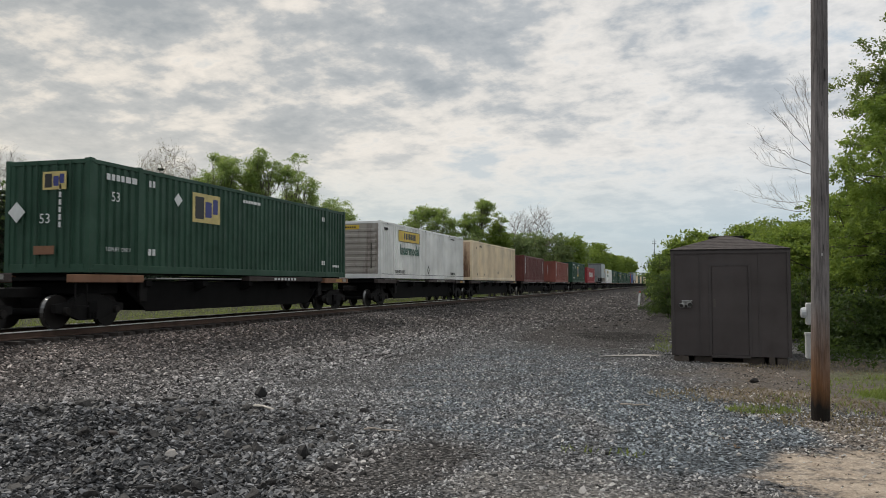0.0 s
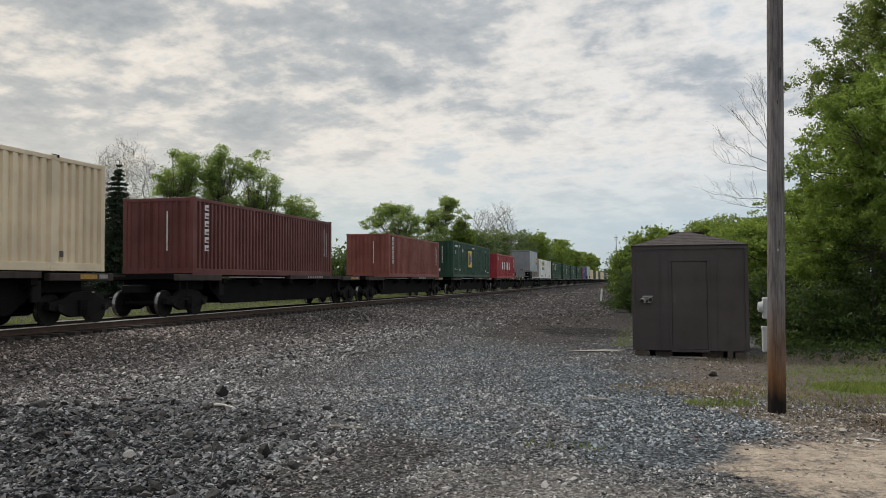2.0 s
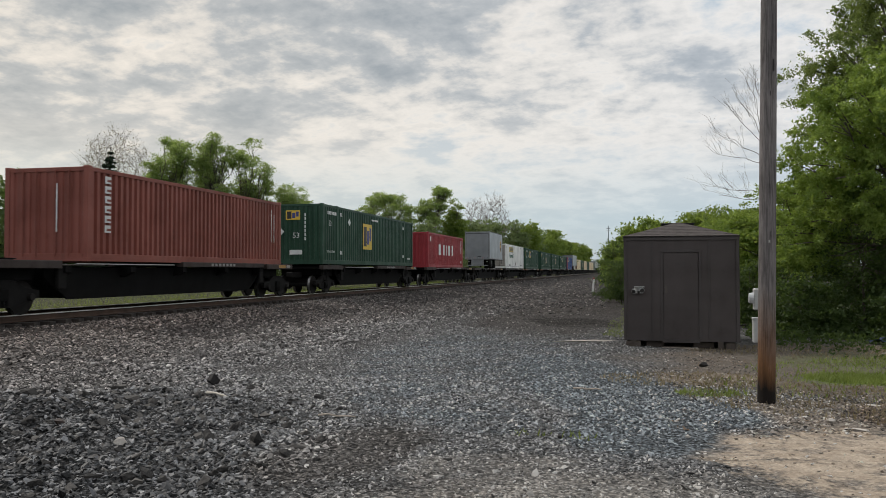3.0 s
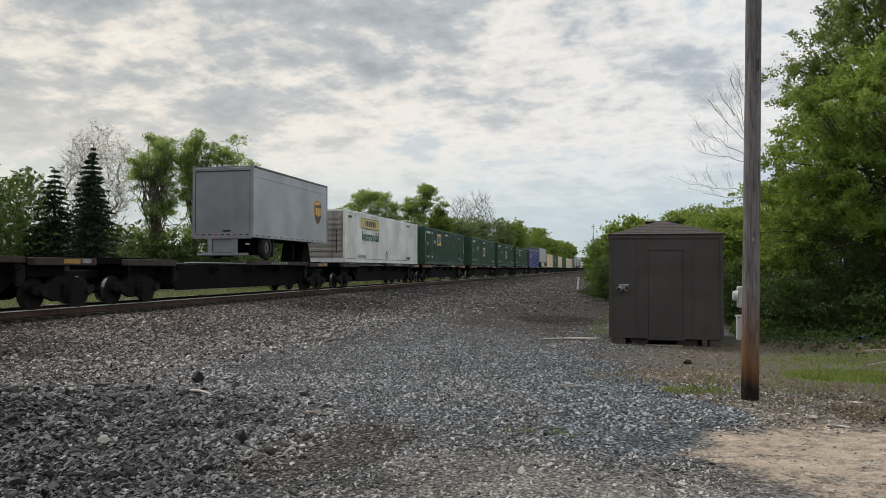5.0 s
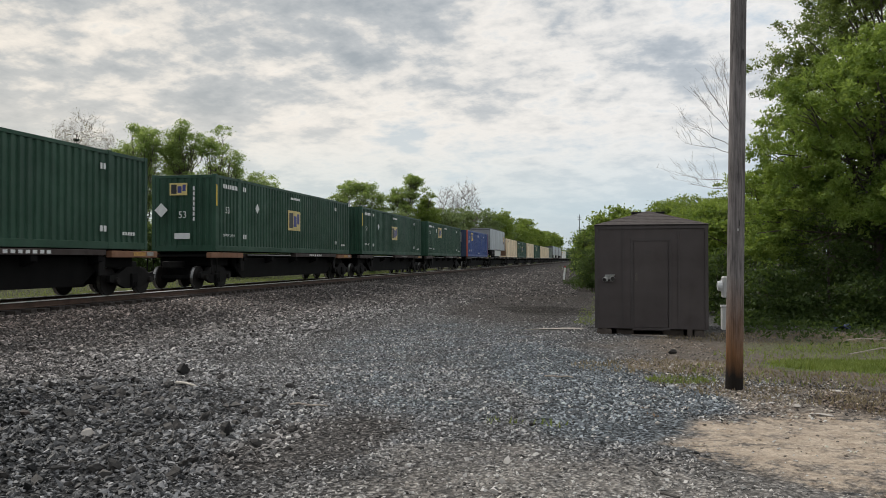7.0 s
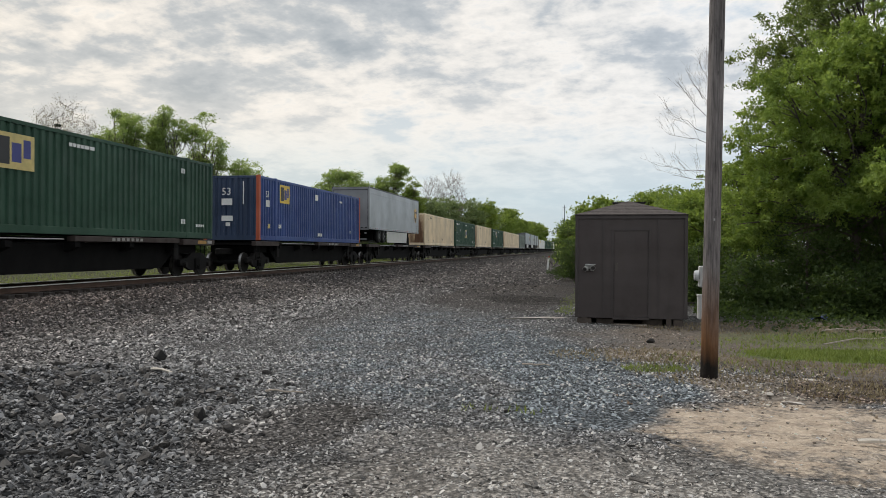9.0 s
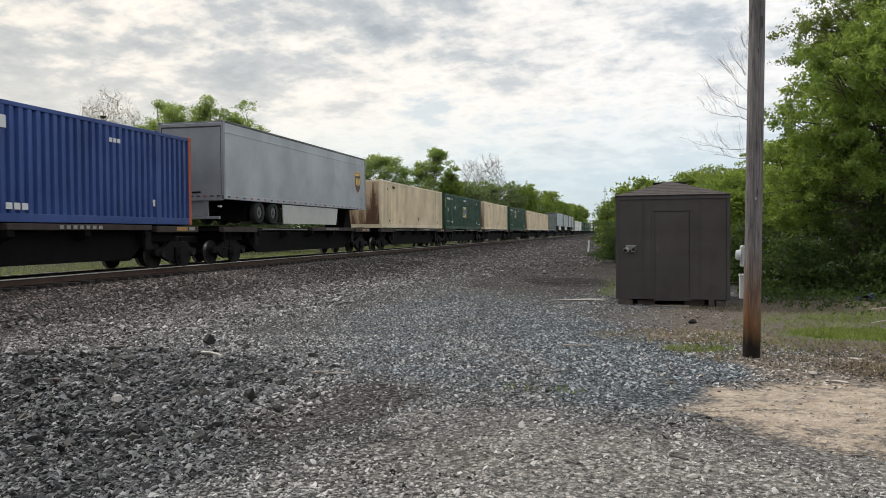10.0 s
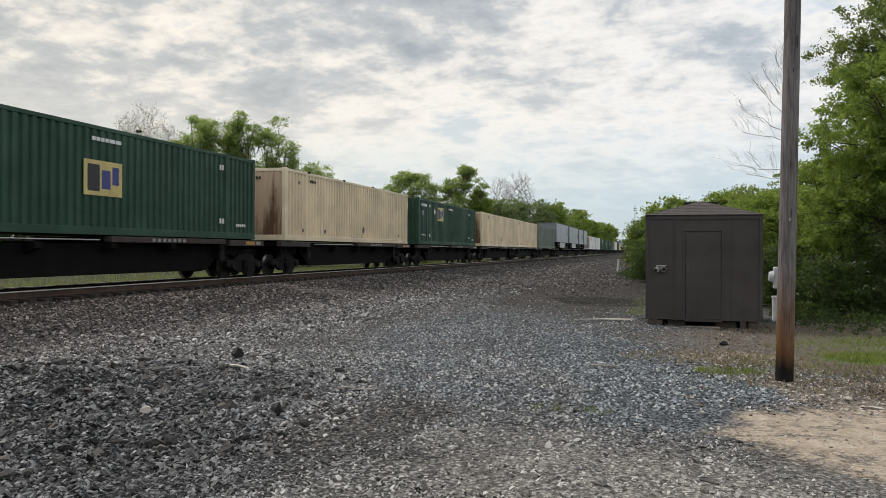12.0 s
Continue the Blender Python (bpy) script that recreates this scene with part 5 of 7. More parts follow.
    part("vent_cap", box(w / 2 - 0.37, w / 2 + 0.37, d * 0.52 - 0.05, d * 0.52 + 0.60, z1 + 0.360, z1 + 0.385, 0.01), M_VENT, vent)
    # twin lamp beside the door
    lamp = part("lamp", box(0.19, 0.37, -0.06, 0.0, 1.12, 1.25, 0.012), M_BOXWHITE, shed, "white twin outdoor lamp")
    for x, dx, dz in ((0.225, -0.045, -0.045), (0.320, 0.030, -0.025)):
        part("lamp_head", tube((x, -0.05, 1.205), (x + dx, -0.14, 1.205 + dz), 0.030, 0.052, 12), M_BOXWHITE, lamp)
        part("lens", tube((x + dx, -0.14, 1.205 + dz), (x + dx * 1.1, -0.15, 1.205 + dz * 1.1), 0.046, 0.04, 12), M_VENT, lamp, "dark lamp lens")
    part("sensor", box(0.255, 0.300, -0.10, -0.06, 1.125, 1.17, 0.008), M_VENT, lamp, "dark round sensor eye")
    part("lamp_hood", box(0.19, 0.40, -0.14, -0.0, 1.245, 1.262, 0.004), M_BOXWHITE, lamp)
    # skids and footing blocks; the middle is open and dark
    for x0, x1 in ((0.12, 0.22), (w - 0.40, w - 0.30)):
        part("skid", box(x0, x1, 0.0, d, -0.06, z0 - 0.001), M_BLOCK, shed)
    for x0, x1, y in ((0.02, 0.32, 0.0), (0.42, 0.78, 0.12), (1.36, 1.78, 0.15), (w - 0.26, w - 0.06, 0.02)):
        part("footing_block", box(x0, x1, y, y + 0.25, -0.06, z0 - 0.012, 0.02), M_BLOCK, shed)
    part("footing_plank", box(0.72, 1.46, -0.10, 0.16, -0.05, 0.012, 0.01), M_STICK, shed, "pale plank under the doorway")
    tagged(shed, "dark brown wooden shed with hipped roof on skids in the gravel", "shed")


build_shed()


# ---- the pole with its meter boxes ----
def build_pole():
    rng = random.Random(9)
    pole = empty("utility_pole", pose(1.59, 10.18, 0.0))
    bm = bmesh.new()
    n, rows = 20, 26
    rings = []
    for j in range(rows + 1):
        f = j / rows
        z = -0.3 + f * 9.3
        r = 0.103 - 0.022 * f
        cx = 0.085 * max(0, z) / 5
        rings.append([bm.verts.new((cx + math.cos(2 * math.pi * i / n) * r * (1 + rng.uniform(-0.02, 0.02)), math.sin(2 * math.pi * i / n) * r * (1 + rng.uniform(-0.02, 0.02)), z)) for i in range(n)])
    for j in range(rows):
        for i in range(n):
            bm.faces.new((rings[j][i], rings[j][(i + 1) % n], rings[j + 1][(i + 1) % n], rings[j + 1][i]))
    bm.faces.new(rings[-1])
    part("shaft", bm, M_POLE, pole, "grey weathered shaft, brown and tarred at the foot", True)
    for x, z, h in ((0.055, 1.98, 0.07), (0.11, 3.95, 0.14), (0.04, 2.55, 0.06), (0.07, 3.66, 0.05)):
        part("check_crack", box(x, x + 0.006, -0.104, -0.08, z, z + h), M_VENT, pole)
    part("tag", box(0.03, 0.048, -0.108, -0.10, 1.92, 1.95), M_BEARING, pole)
    tagged(pole, "tall weathered wooden utility pole with a tarred foot", "utility pole")


build_pole()


def build_meters():
    """A low meter post behind the pole, with its two pale boxes."""
    post = empty("meter_post", pose(1.70, 11.15, 0.0))
    part("post", box(0.02, 0.11, -0.05, 0.05, -0.2, 1.46, 0.008), M_BLOCK, post)
    b1 = part("meter_box", box(-0.12, 0.09, -0.17, -0.052, 1.08, 1.36, 0.015), M_BOXWHITE, post, "pale electricity meter box")
    part("meter_glass", tube((-0.12, -0.11, 1.235), (-0.175, -0.11, 1.235), 0.075, 0.06, 14), M_GLASS, b1, "round glass meter")
    b2 = part("switch_box", box(-0.13, 0.09, -0.17, -0.052, 0.66, 0.97, 0.012), M_BOXWHITE, post, "pale grey switch box")
    part("lid", box(-0.136, 0.096, -0.18, -0.05, 0.955, 0.985, 0.004), M_BOXWHITE, b2)
    part("conduit", tube((-0.02, -0.10, 0.97), (-0.02, -0.10, 1.08), 0.022), M_BEARING, post)
    tagged(post, "short post bearing two pale grey electricity boxes", "meter post")


build_meters()


def build_marker():
    m = empty("marker_post", pose(-2.62, 61.2, land(-2.62, 61.2), 0, 6, 0))
    part("post", box(-0.07, 0.07, -0.03, 0.03, -0.2, 0.95, 0.01), M_POST, m)
    part("cap", box(-0.073, 0.073, -0.033, 0.033, 0.95, 1.08, 0.01), M_RED, m, "faded red top")
    tagged(m, "leaning white marker post with a red top beside the ballast", "marker post")
    s = empty("signal_mast", pose(-9.2, 390, 0))
    part("mast", tube((0, 0, -1), (0, 0, 23), 0.22, 0.12, 8), M_TRUCK, s)
    for z in (20.5, 21.6):
        part("cross_arm", box(-0.9, 0.9, -0.1, 0.1, z, z + 0.18), M_TRUCK, s)
    tagged(s, "thin grey mast far down the line", "mast")
    # switch stand and dark relay cabinets far down the line
    for x, y, h, w in ((-2.3, 116, 1.5, 0.9), (-1.0, 121, 1.2, 1.2)):
        k = empty("relay_cabinet", pose(x, y, land(x, y)))
        part("case", box(-w / 2, w / 2, -0.4, 0.4, 0.2, h, 0.03), M_GREYGREEN, k)
        part("lid", box(-w / 2 - 0.05, w / 2 + 0.05, -0.45, 0.45, h, h + 0.06, 0.02), M_BEARING, k)
        part("base", box(-w / 2 + 0.1, w / 2 - 0.1, -0.3, 0.3, -0.3, 0.2), M_ROCK_GREY, k)
        tagged(k, "grey-green trackside relay cabinet", "cabinet", "trackside cabinets")
    k = empty("switch_stand", pose(-3.4, 112, land(-3.4, 112)))
    part("stand", tube((0, 0, -0.2), (0, 0, 1.6), 0.07, 0.05), M_BLACK, k)
    part("target", box(-0.16, 0.16, -0.02, 0.02, 1.5, 1.8, 0.01), M_RED, k)
    part("base", box(-0.5, 0.5, -0.4, 0.4, -0.2, 0.25, 0.03), M_BLACK, k)
    tagged(k, "black switch stand with a faded red target", "switch stand")


build_marker()


# ---- trees and scrub ----
def unit(rs, n):
    v = rs.normal(size=(n, 3))
    return v / np.linalg.norm(v, axis=1, keepdims=True)


def leaf_cloud(rs, centres, size, flat=0.5):
    """A pointed leaf at each centre, turned at random, its face more or less to the sky."""
    n = len(centres)
    up = unit(rs, n) + (0, 0, 1.0 - flat)
    a = np.cross(up, unit(rs, n))
    a /= np.maximum(np.linalg.norm(a, axis=1, keepdims=True), 1e-6)
    b = np.cross(a, up)
    b /= np.maximum(np.linalg.norm(b, axis=1, keepdims=True), 1e-6)
    s = size * rs.uniform(0.6, 1.3, (n, 1))
    V = np.stack([centres - a * s + b * s * 0.55, centres + a * s, centres - a * s * 0.7 - b * s * 0.6], 1).reshape(-1, 3)
    return V, np.arange(n * 3).reshape(n, 3)


def limb(bm, p, q, r0, r1, rng, n=5, bend=0.08, steps=3):
    """A crooked tapered limb."""
    p, q = Vector(p), Vector(q)
    L = (q - p).length
    last, r = p, r0
    for i in range(1, steps + 1):
        f = i / steps
        nxt = p.lerp(q, f)
        if i < steps:
            nxt += Vector((rng.uniform(-1, 1), rng.uniform(-1, 1), rng.uniform(-0.3, 1))) * L * bend
        r2 = r0 + (r1 - r0) * f
        add_tube(bm, last, nxt, r, r2, n, caps=False)
        last, r = nxt, r2


def tree(name, x, y, height, lobes, clumps, per, leaf, material, seed, label, trunk=0.22, clump_r=0.5, fork=0.3, category="tree", group="", lean=(0, 0), z=None, gaps=None, fill=0, shoot=0.0, rise=0.45, boughs=0, bough_r=0.8, sag=0.42):
    """lobes: (dx, dy, z, rx, ry, rz) of the crown's masses above the foot. Clumps of leaves lie near the masses' outsides, each on its own twig."""
    rs, rng = np.random.RandomState(seed), random.Random(seed)
    t = empty(name, pose(x, y, land(x, y) if z is None else z))
    whole = lobes
    if boughs:
        # the foliage hangs in many flat masses near the crown's outside, with gaps between them
        v = np.array([l[3] * l[4] * l[5] for l in lobes]) ** 0.67
        big = np.array(lobes, float)[rs.choice(len(lobes), boughs, p=v / v.sum())]
        c = big[:, :3] + unit(rs, boughs) * rs.uniform(0.55, 1.0, (boughs, 1)) * (big[:, 3:] - 0.35 * bough_r)
        r = bough_r * rs.uniform(0.6, 1.25, (boughs, 1))
        lobes = [tuple(k) for k in np.concatenate([c, r, r, r * sag], 1)]
    bm = bmesh.new()
    top = Vector((lean[0], lean[1], height * 0.72))
    kink = top * fork + Vector((rng.uniform(-0.2, 0.2), rng.uniform(-0.2, 0.2), 0))
    limb(bm, (0, 0, -0.3), kink, trunk, trunk * 0.72, rng, 8, 0.03)
    limb(bm, kink, top, trunk * 0.72, trunk * 0.18, rng, 7, 0.05)
    vols = np.array([l[3] * l[4] * l[5] for l in lobes]) ** 0.67
    pick = rs.choice(len(lobes), clumps, p=vols / vols.sum())
    lob = np.array(lobes, float)[pick]
    rad = rs.uniform(0.35, 1.0, (clumps, 1)) ** 0.6
    cen = lob[:, :3] + unit(rs, clumps) * rad * lob[:, 3:]
    if gaps is not None:
        # leave openings in the crown where a slow noise is low
        keep = np.array([noise.noise(Vector(c) * 0.62 + Vector((seed, 0, 0))) > gaps for c in cen])
        cen, pick = cen[keep], pick[keep]
        clumps = len(cen)
    cen[:, 2] = np.maximum(cen[:, 2], 0.25)
    # main limbs to the masses, twigs to the clumps
    for l in lobes:
        start = kink.lerp(top, rng.uniform(0.0, 0.6))
        limb(bm, start, Vector(l[:3]), trunk * (0.22 if boughs else 0.42), trunk * 0.10, rng, 5, 0.07, 4)
    for c, p in zip(cen[: min(clumps, 170 if height > 5 else 60)], pick):
        o = Vector(lobes[p][:3])
        limb(bm, o.lerp(Vector(c), 0.05) * 0.9 + kink * 0.1, Vector(c), trunk * 0.10, 0.008, rng, 3, 0.08, 2)
    part("trunk", bm, M_BARK, t, "branching trunk", True)
    shape = np.array([1, 1, max(0.42, sag * 0.6 if boughs else 0)])
    n = clumps * per
    idx = np.repeat(np.arange(clumps), per)
    pts = cen[idx] + rs.normal(size=(n, 3)) * shape * clump_r * rs.uniform(0.35, 0.75, (clumps, 1))[idx]
    if shoot:
        # each clump is a leafy shoot that points out and up and tapers to its tip
        out = (cen - np.array(lobes, float)[pick][:, :3]) / np.array(lobes, float)[pick][:, 3:] + unit(rs, clumps) * 0.45 + (0, 0, rise)
        out /= np.linalg.norm(out, axis=1, keepdims=True)
        fronds = 16
        axis = np.repeat(out, fronds, 0)
        at = rs.uniform(-0.5, 0.9, (clumps * fronds, 1))
        side = axis * 0.9 + unit(rs, clumps * fronds)
        side /= np.maximum(np.linalg.norm(side, axis=1, keepdims=True), 0.2)
        reach = shoot * (0.52 - 0.30 * at) * rs.uniform(0.6, 1.2, (clumps * fronds, 1))
        foot = np.repeat(cen, fronds, 0) + axis * at * shoot
        of = idx * fronds + rs.randint(0, fronds, n)
        pts = foot[of] + side[of] * reach[of] * rs.uniform(0, 1, (n, 1)) + rs.normal(size=(n, 3)) * (1, 1, 0.7) * clump_r * 0.13
    pts[:, 2] = np.maximum(pts[:, 2], 0.05)
    if fill:
        # larger leaves deep inside, that close the crown
        wv = np.array([l[3] * l[4] * l[5] for l in whole]) ** 0.67
        lob = np.array(whole, float)[rs.choice(len(whole), fill, p=wv / wv.sum())]
        inner = lob[:, :3] + unit(rs, fill) * rs.uniform(0, 0.60, (fill, 1)) ** 0.6 * (lob[:, 3:] - 0.3 * bough_r * bool(boughs))
        pts = np.concatenate([pts, np.maximum(inner, (-99, -99, 0.1))])
        leaf = np.concatenate([np.full(n, leaf), np.full(fill, leaf * 1.3)])[:, None]
    V, F = leaf_cloud(rs, pts, leaf)
    crown = new("crown", mesh_arrays("crown", V, F, material))
    crown.parent = t
    tagged(crown, "leafy crown")
    return tagged(t, label, category, group)


def spruce(x, y, height, spread, seed, label="dark green spruce tree beyond the railway"):
    rs, rng = np.random.RandomState(seed), random.Random(seed)
    t = empty("spruce_tree", pose(x, y, land(x, y)))
    bm = bmesh.new()
    add_tube(bm, (0, 0, -0.3), (0, 0, height), 0.16, 0.02, 7)
    pts, dirs = [], []
    z = 0.5
    while z < height - 0.2:
        r = spread * (1 - z / height) ** 0.85
        for k in range(12):
            a = rng.uniform(0, 6.28)
            rr = r * rng.uniform(0.7, 1.1)
            tip = Vector((math.cos(a) * rr, math.sin(a) * rr, z - rr * 0.22))
            add_tube(bm, (0, 0, z), tip, 0.025, 0.006, 4, False)
            for f in np.linspace(0.2, 1, max(3, int(rr / 0.13))):
                pts.append((tip.x * f, tip.y * f, z + (tip.z - z) * f))
                dirs.append(0.05 + 0.22 * min(1.0, rr) * (1.15 - f))
        z += 0.40
    part("trunk", bm, M_BARK, t)
    pts, wide = np.repeat(np.array(pts), 7, 0), np.repeat(np.array(dirs), 7)[:, None]
    pts = pts + rs.normal(size=pts.shape) * wide * (1, 1, 0.3) - (0, 0, 0.04)
    V, F = leaf_cloud(rs, pts, 0.10, 0.4)
    crown = new("crown", mesh_arrays("crown", V, F, M_NEEDLE))
    crown.parent = t
    return tagged(t, label, "tree", "spruces beyond the railway")


def bare_tree(x, y, height, seed, label, width=4.0, base=0.3, tips=420, twig=0.010, buds=0, bud=0.07):
    """A trunk whose boughs part again and again until their tips fill a rounded crown."""
    rs, rng = np.random.RandomState(seed), random.Random(seed)
    t = empty("bare_tree", pose(x, y, land(x, y)))
    nodes = [np.array((0.0, 0.0, -0.2))] + [np.array((rng.uniform(-0.12, 0.12), rng.uniform(-0.12, 0.12), height * base * f)) for f in (0.33, 0.66, 1.0, 1.35)]
    up = [-1, 0, 1, 2, 3]
    half = height * (1 - base * 0.85) / 2
    goal = unit(rs, tips) * rs.uniform(0.2, 1.0, (tips, 1)) ** 0.5 * (width, width, half) + (0, 0, height - half)
    goal = goal[np.argsort(np.linalg.norm(goal - nodes[3], axis=1))]
    for p in goal:
        have = np.array(nodes[2:])
        gap = np.linalg.norm(have - p, axis=1) + 1.3 * np.maximum(0, have[:, 2] - p[2] + 0.3)
        k = int(np.argmin(gap)) + 2
        mid = nodes[k] * 0.5 + p * 0.5 + np.array((rng.uniform(-1, 1), rng.uniform(-1, 1), rng.uniform(-0.6, 0.9))) * 0.04 * np.linalg.norm(p - nodes[k])
        nodes += [mid, p]
        up += [k, len(nodes) - 2]
    load = np.ones(len(nodes))
    for i in range(len(nodes) - 1, 0, -1):
        load[up[i]] += load[i]
    bm = bmesh.new()
    for i in range(1, len(nodes)):
        r = twig * load[i] ** 0.42
        add_tube(bm, Vector(nodes[up[i]]), Vector(nodes[i]), min(r * 1.25, twig * load[up[i]] ** 0.42), r, 6 if load[i] > 40 else 3, caps=False)
    # sprays of fine twigs round every fork and tip
    for i in range(6, len(nodes)):
        away = Vector(nodes[i]) - Vector(nodes[up[i]])
        away.normalize()
        for k in range(2):
            d = away + Vector((rng.uniform(-1, 1), rng.uniform(-1, 1), rng.uniform(-0.5, 1))) * 0.75
            add_tube(bm, Vector(nodes[i]), Vector(nodes[i]) + d * rng.uniform(0.35, 0.8), twig * 0.8, twig * 0.5, 3, caps=False)
    part("bough", bm, M_TWIG, t, "bare forking boughs")
    if buds:
        pts = np.repeat(goal, buds, 0)
        pts = pts + rs.normal(size=pts.shape) * 0.30
        V, F = leaf_cloud(rs, pts, bud)
        crown = new("crown", mesh_arrays("crown", V, F, M_LEAF_PALE))
        crown.parent = t
        tagged(crown, "thin veil of young leaves")
    return tagged(t, label, "tree")


def dead_tree(x, y):
    """A dead stem whose long limbs sweep up and out over the hedge, each with a fan of twigs."""
    rng = random.Random(31)
    t = empty("dead_tree", pose(x, y, land(x, y)))
    bm = bmesh.new()
    limb(bm, (0, 0, -0.3), (-0.1, 0, 9.6), 0.06, 0.006, rng, 7, 0.01, 6)
    for z, dx, dz in ((5.7, -2.3, 0.5), (5.4, -1.9, 0.3), (6.9, -1.9, 0.6), (7.1, -2.0, 1.3), (7.4, -1.7, 2.0), (7.7, -1.3, 2.4), (8.0, -0.9, 2.3), (8.2, -0.5, 2.0)):
        p, q = Vector((-0.05, 0, z)), Vector((dx, rng.uniform(-0.8, 0.8), z + dz))
        limb(bm, p, q, 0.015, 0.005, rng, 5, 0.05, 5)
        for k in range(8):
            f = rng.uniform(0.25, 0.98)
            a = p.lerp(q, f)
            d = Vector((dx * rng.uniform(0.05, 0.5), rng.uniform(-0.7, 0.7), rng.uniform(0.25, 1.3) * (1.25 - f * 0.5)))
            limb(bm, a, a + d, 0.0055, 0.003, rng, 4, 0.06, 3)
            for m in range(3):
                b = a + d * rng.uniform(0.4, 0.9)
                limb(bm, b, b + Vector((rng.uniform(-0.35, 0.2), rng.uniform(-0.3, 0.3), rng.uniform(0.1, 0.5))), 0.0035, 0.002, rng, 3, 0.05, 2)
    part("bough", bm, M_TWIG, t, "bare grey boughs and twigs")
    return tagged(t, "dead grey tree with bare twigs in the hedgerow", "tree")


def right_side_wood():
    g = "trees along the yard"
    tree("maple_tree", 9.5, 26.0, 12.8, [(0.7, 0, 8.2, 2.6, 2.8, 3.0), (-3.6, -0.3, 7.0, 1.6, 1.4, 0.8), (-3.1, 0.1, 7.9, 1.6, 1.4, 0.8), (-2.2, 0, 8.8, 1.6, 1.5, 0.8), (-1.3, 0, 9.7, 1.6, 1.5, 0.9), (0.1, 0, 10.6, 1.6, 1.5, 0.9), (-1.8, 0, 7.2, 2.0, 1.7, 1.2), (-3.0, -0.4, 6.1, 1.9, 1.4, 0.9), (-3.4, 0.2, 7.5, 1.7, 1.2, 0.9), (2.5, -1, 8, 3, 3, 3.2), (3, 1, 4.5, 3, 3, 3)],
         600, 230, 0.047, M_LEAF_MAPLE, 11, "tall dark green maple at the edge of the yard", 0.24, 0.50, group=g, fill=7000, shoot=0.62, rise=0.25, boughs=120, bough_r=0.85)
    tree("maple_tree", 6.95, 22.0, 8.6, [(-0.9, 0, 5.2, 2.2, 2.2, 1.3), (0.3, -0.3, 6.5, 1.8, 1.8, 1.1), (-1.75, -0.2, 4.0, 1.3, 1.6, 1.0), (1.7, -0.5, 5.1, 2.2, 2.0, 1.3), (-2.5, 0.2, 2.4, 1.1, 1.0, 1.1), (2.6, -0.4, 6.3, 2.0, 2, 1.6), (0.7, -1.4, 3.4, 1.2, 0.7, 0.4), (-0.6, -1.3, 2.7, 1.0, 0.6, 0.4), (-1.2, -0.9, 3.1, 1.2, 0.8, 0.5), (2.2, -1.2, 3.5, 1.3, 0.8, 0.5)],
         640, 190, 0.046, M_LEAF_BRIGHT, 12, "bright spring-green young maple beside the gravel", 0.16, 0.50, group=g, fill=9000, shoot=0.42, rise=0.1, boughs=110, bough_r=0.72)
    tree("maple_tree", 9.9, 19.5, 9.5, [(0, 0, 6.0, 2.5, 2.4, 2.6), (-2.4, -0.6, 4.6, 1.4, 1.5, 0.9), (-1.7, -0.2, 7.0, 1.6, 1.6, 1.3), (1.5, 0, 4, 2.4, 2.2, 2.4), (-2.2, -0.9, 3.2, 1.0, 0.8, 0.5), (-3.6, -1.1, 3.2, 0.6, 0.6, 0.7)],
         400, 190, 0.046, M_LEAF_BRIGHT, 13, "leafy green maple overhanging the clearing", 0.17, 0.50, group=g, fill=6500, shoot=0.42, rise=0.1, boughs=75, bough_r=0.72)
    tree("maple_tree", 6.0, 30.5, 6.0, [(0, 0, 4.0, 2.1, 2.0, 1.7), (-1.4, 0, 2.9, 1.6, 1.8, 1.5), (0.6, 0, 4.9, 1.4, 1.4, 1.0), (-1.8, 0, 3.9, 0.9, 1.2, 0.7)],
         560, 72, 0.056, M_LEAF_BRIGHT, 14, "bright green sapling in the hedgerow", 0.13, 0.34, group=g, fill=2500, boughs=70, bough_r=0.6, sag=0.6)
    tree("maple_tree", 5.0, 38.5, 5.9, [(0, 0, 3.9, 2.2, 2.2, 1.8), (-1.4, -1, 2.9, 1.7, 2, 1.6), (0.9, 1, 4.9, 1.5, 1.6, 1.1), (-1.2, 0, 4.3, 1.1, 1.3, 0.8)],
         560, 64, 0.066, M_LEAF_MID, 15, "green sapling in the hedgerow", 0.14, 0.38, group=g, fill=2500, boughs=70, bough_r=0.65, sag=0.6)
    tree("maple_tree", 4.0, 50, 7.0, [(0, 0, 4.2, 2.3, 2.4, 1.9), (-1.5, -1, 3.0, 1.8, 2, 1.7), (0.6, 1, 5.5, 1.4, 1.6, 1.0)],
         500, 44, 0.092, M_LEAF_MID, 16, "green hedgerow tree above the track bank", 0.15, 0.42, group=g, fill=2000, boughs=64, bough_r=0.75, sag=0.6)
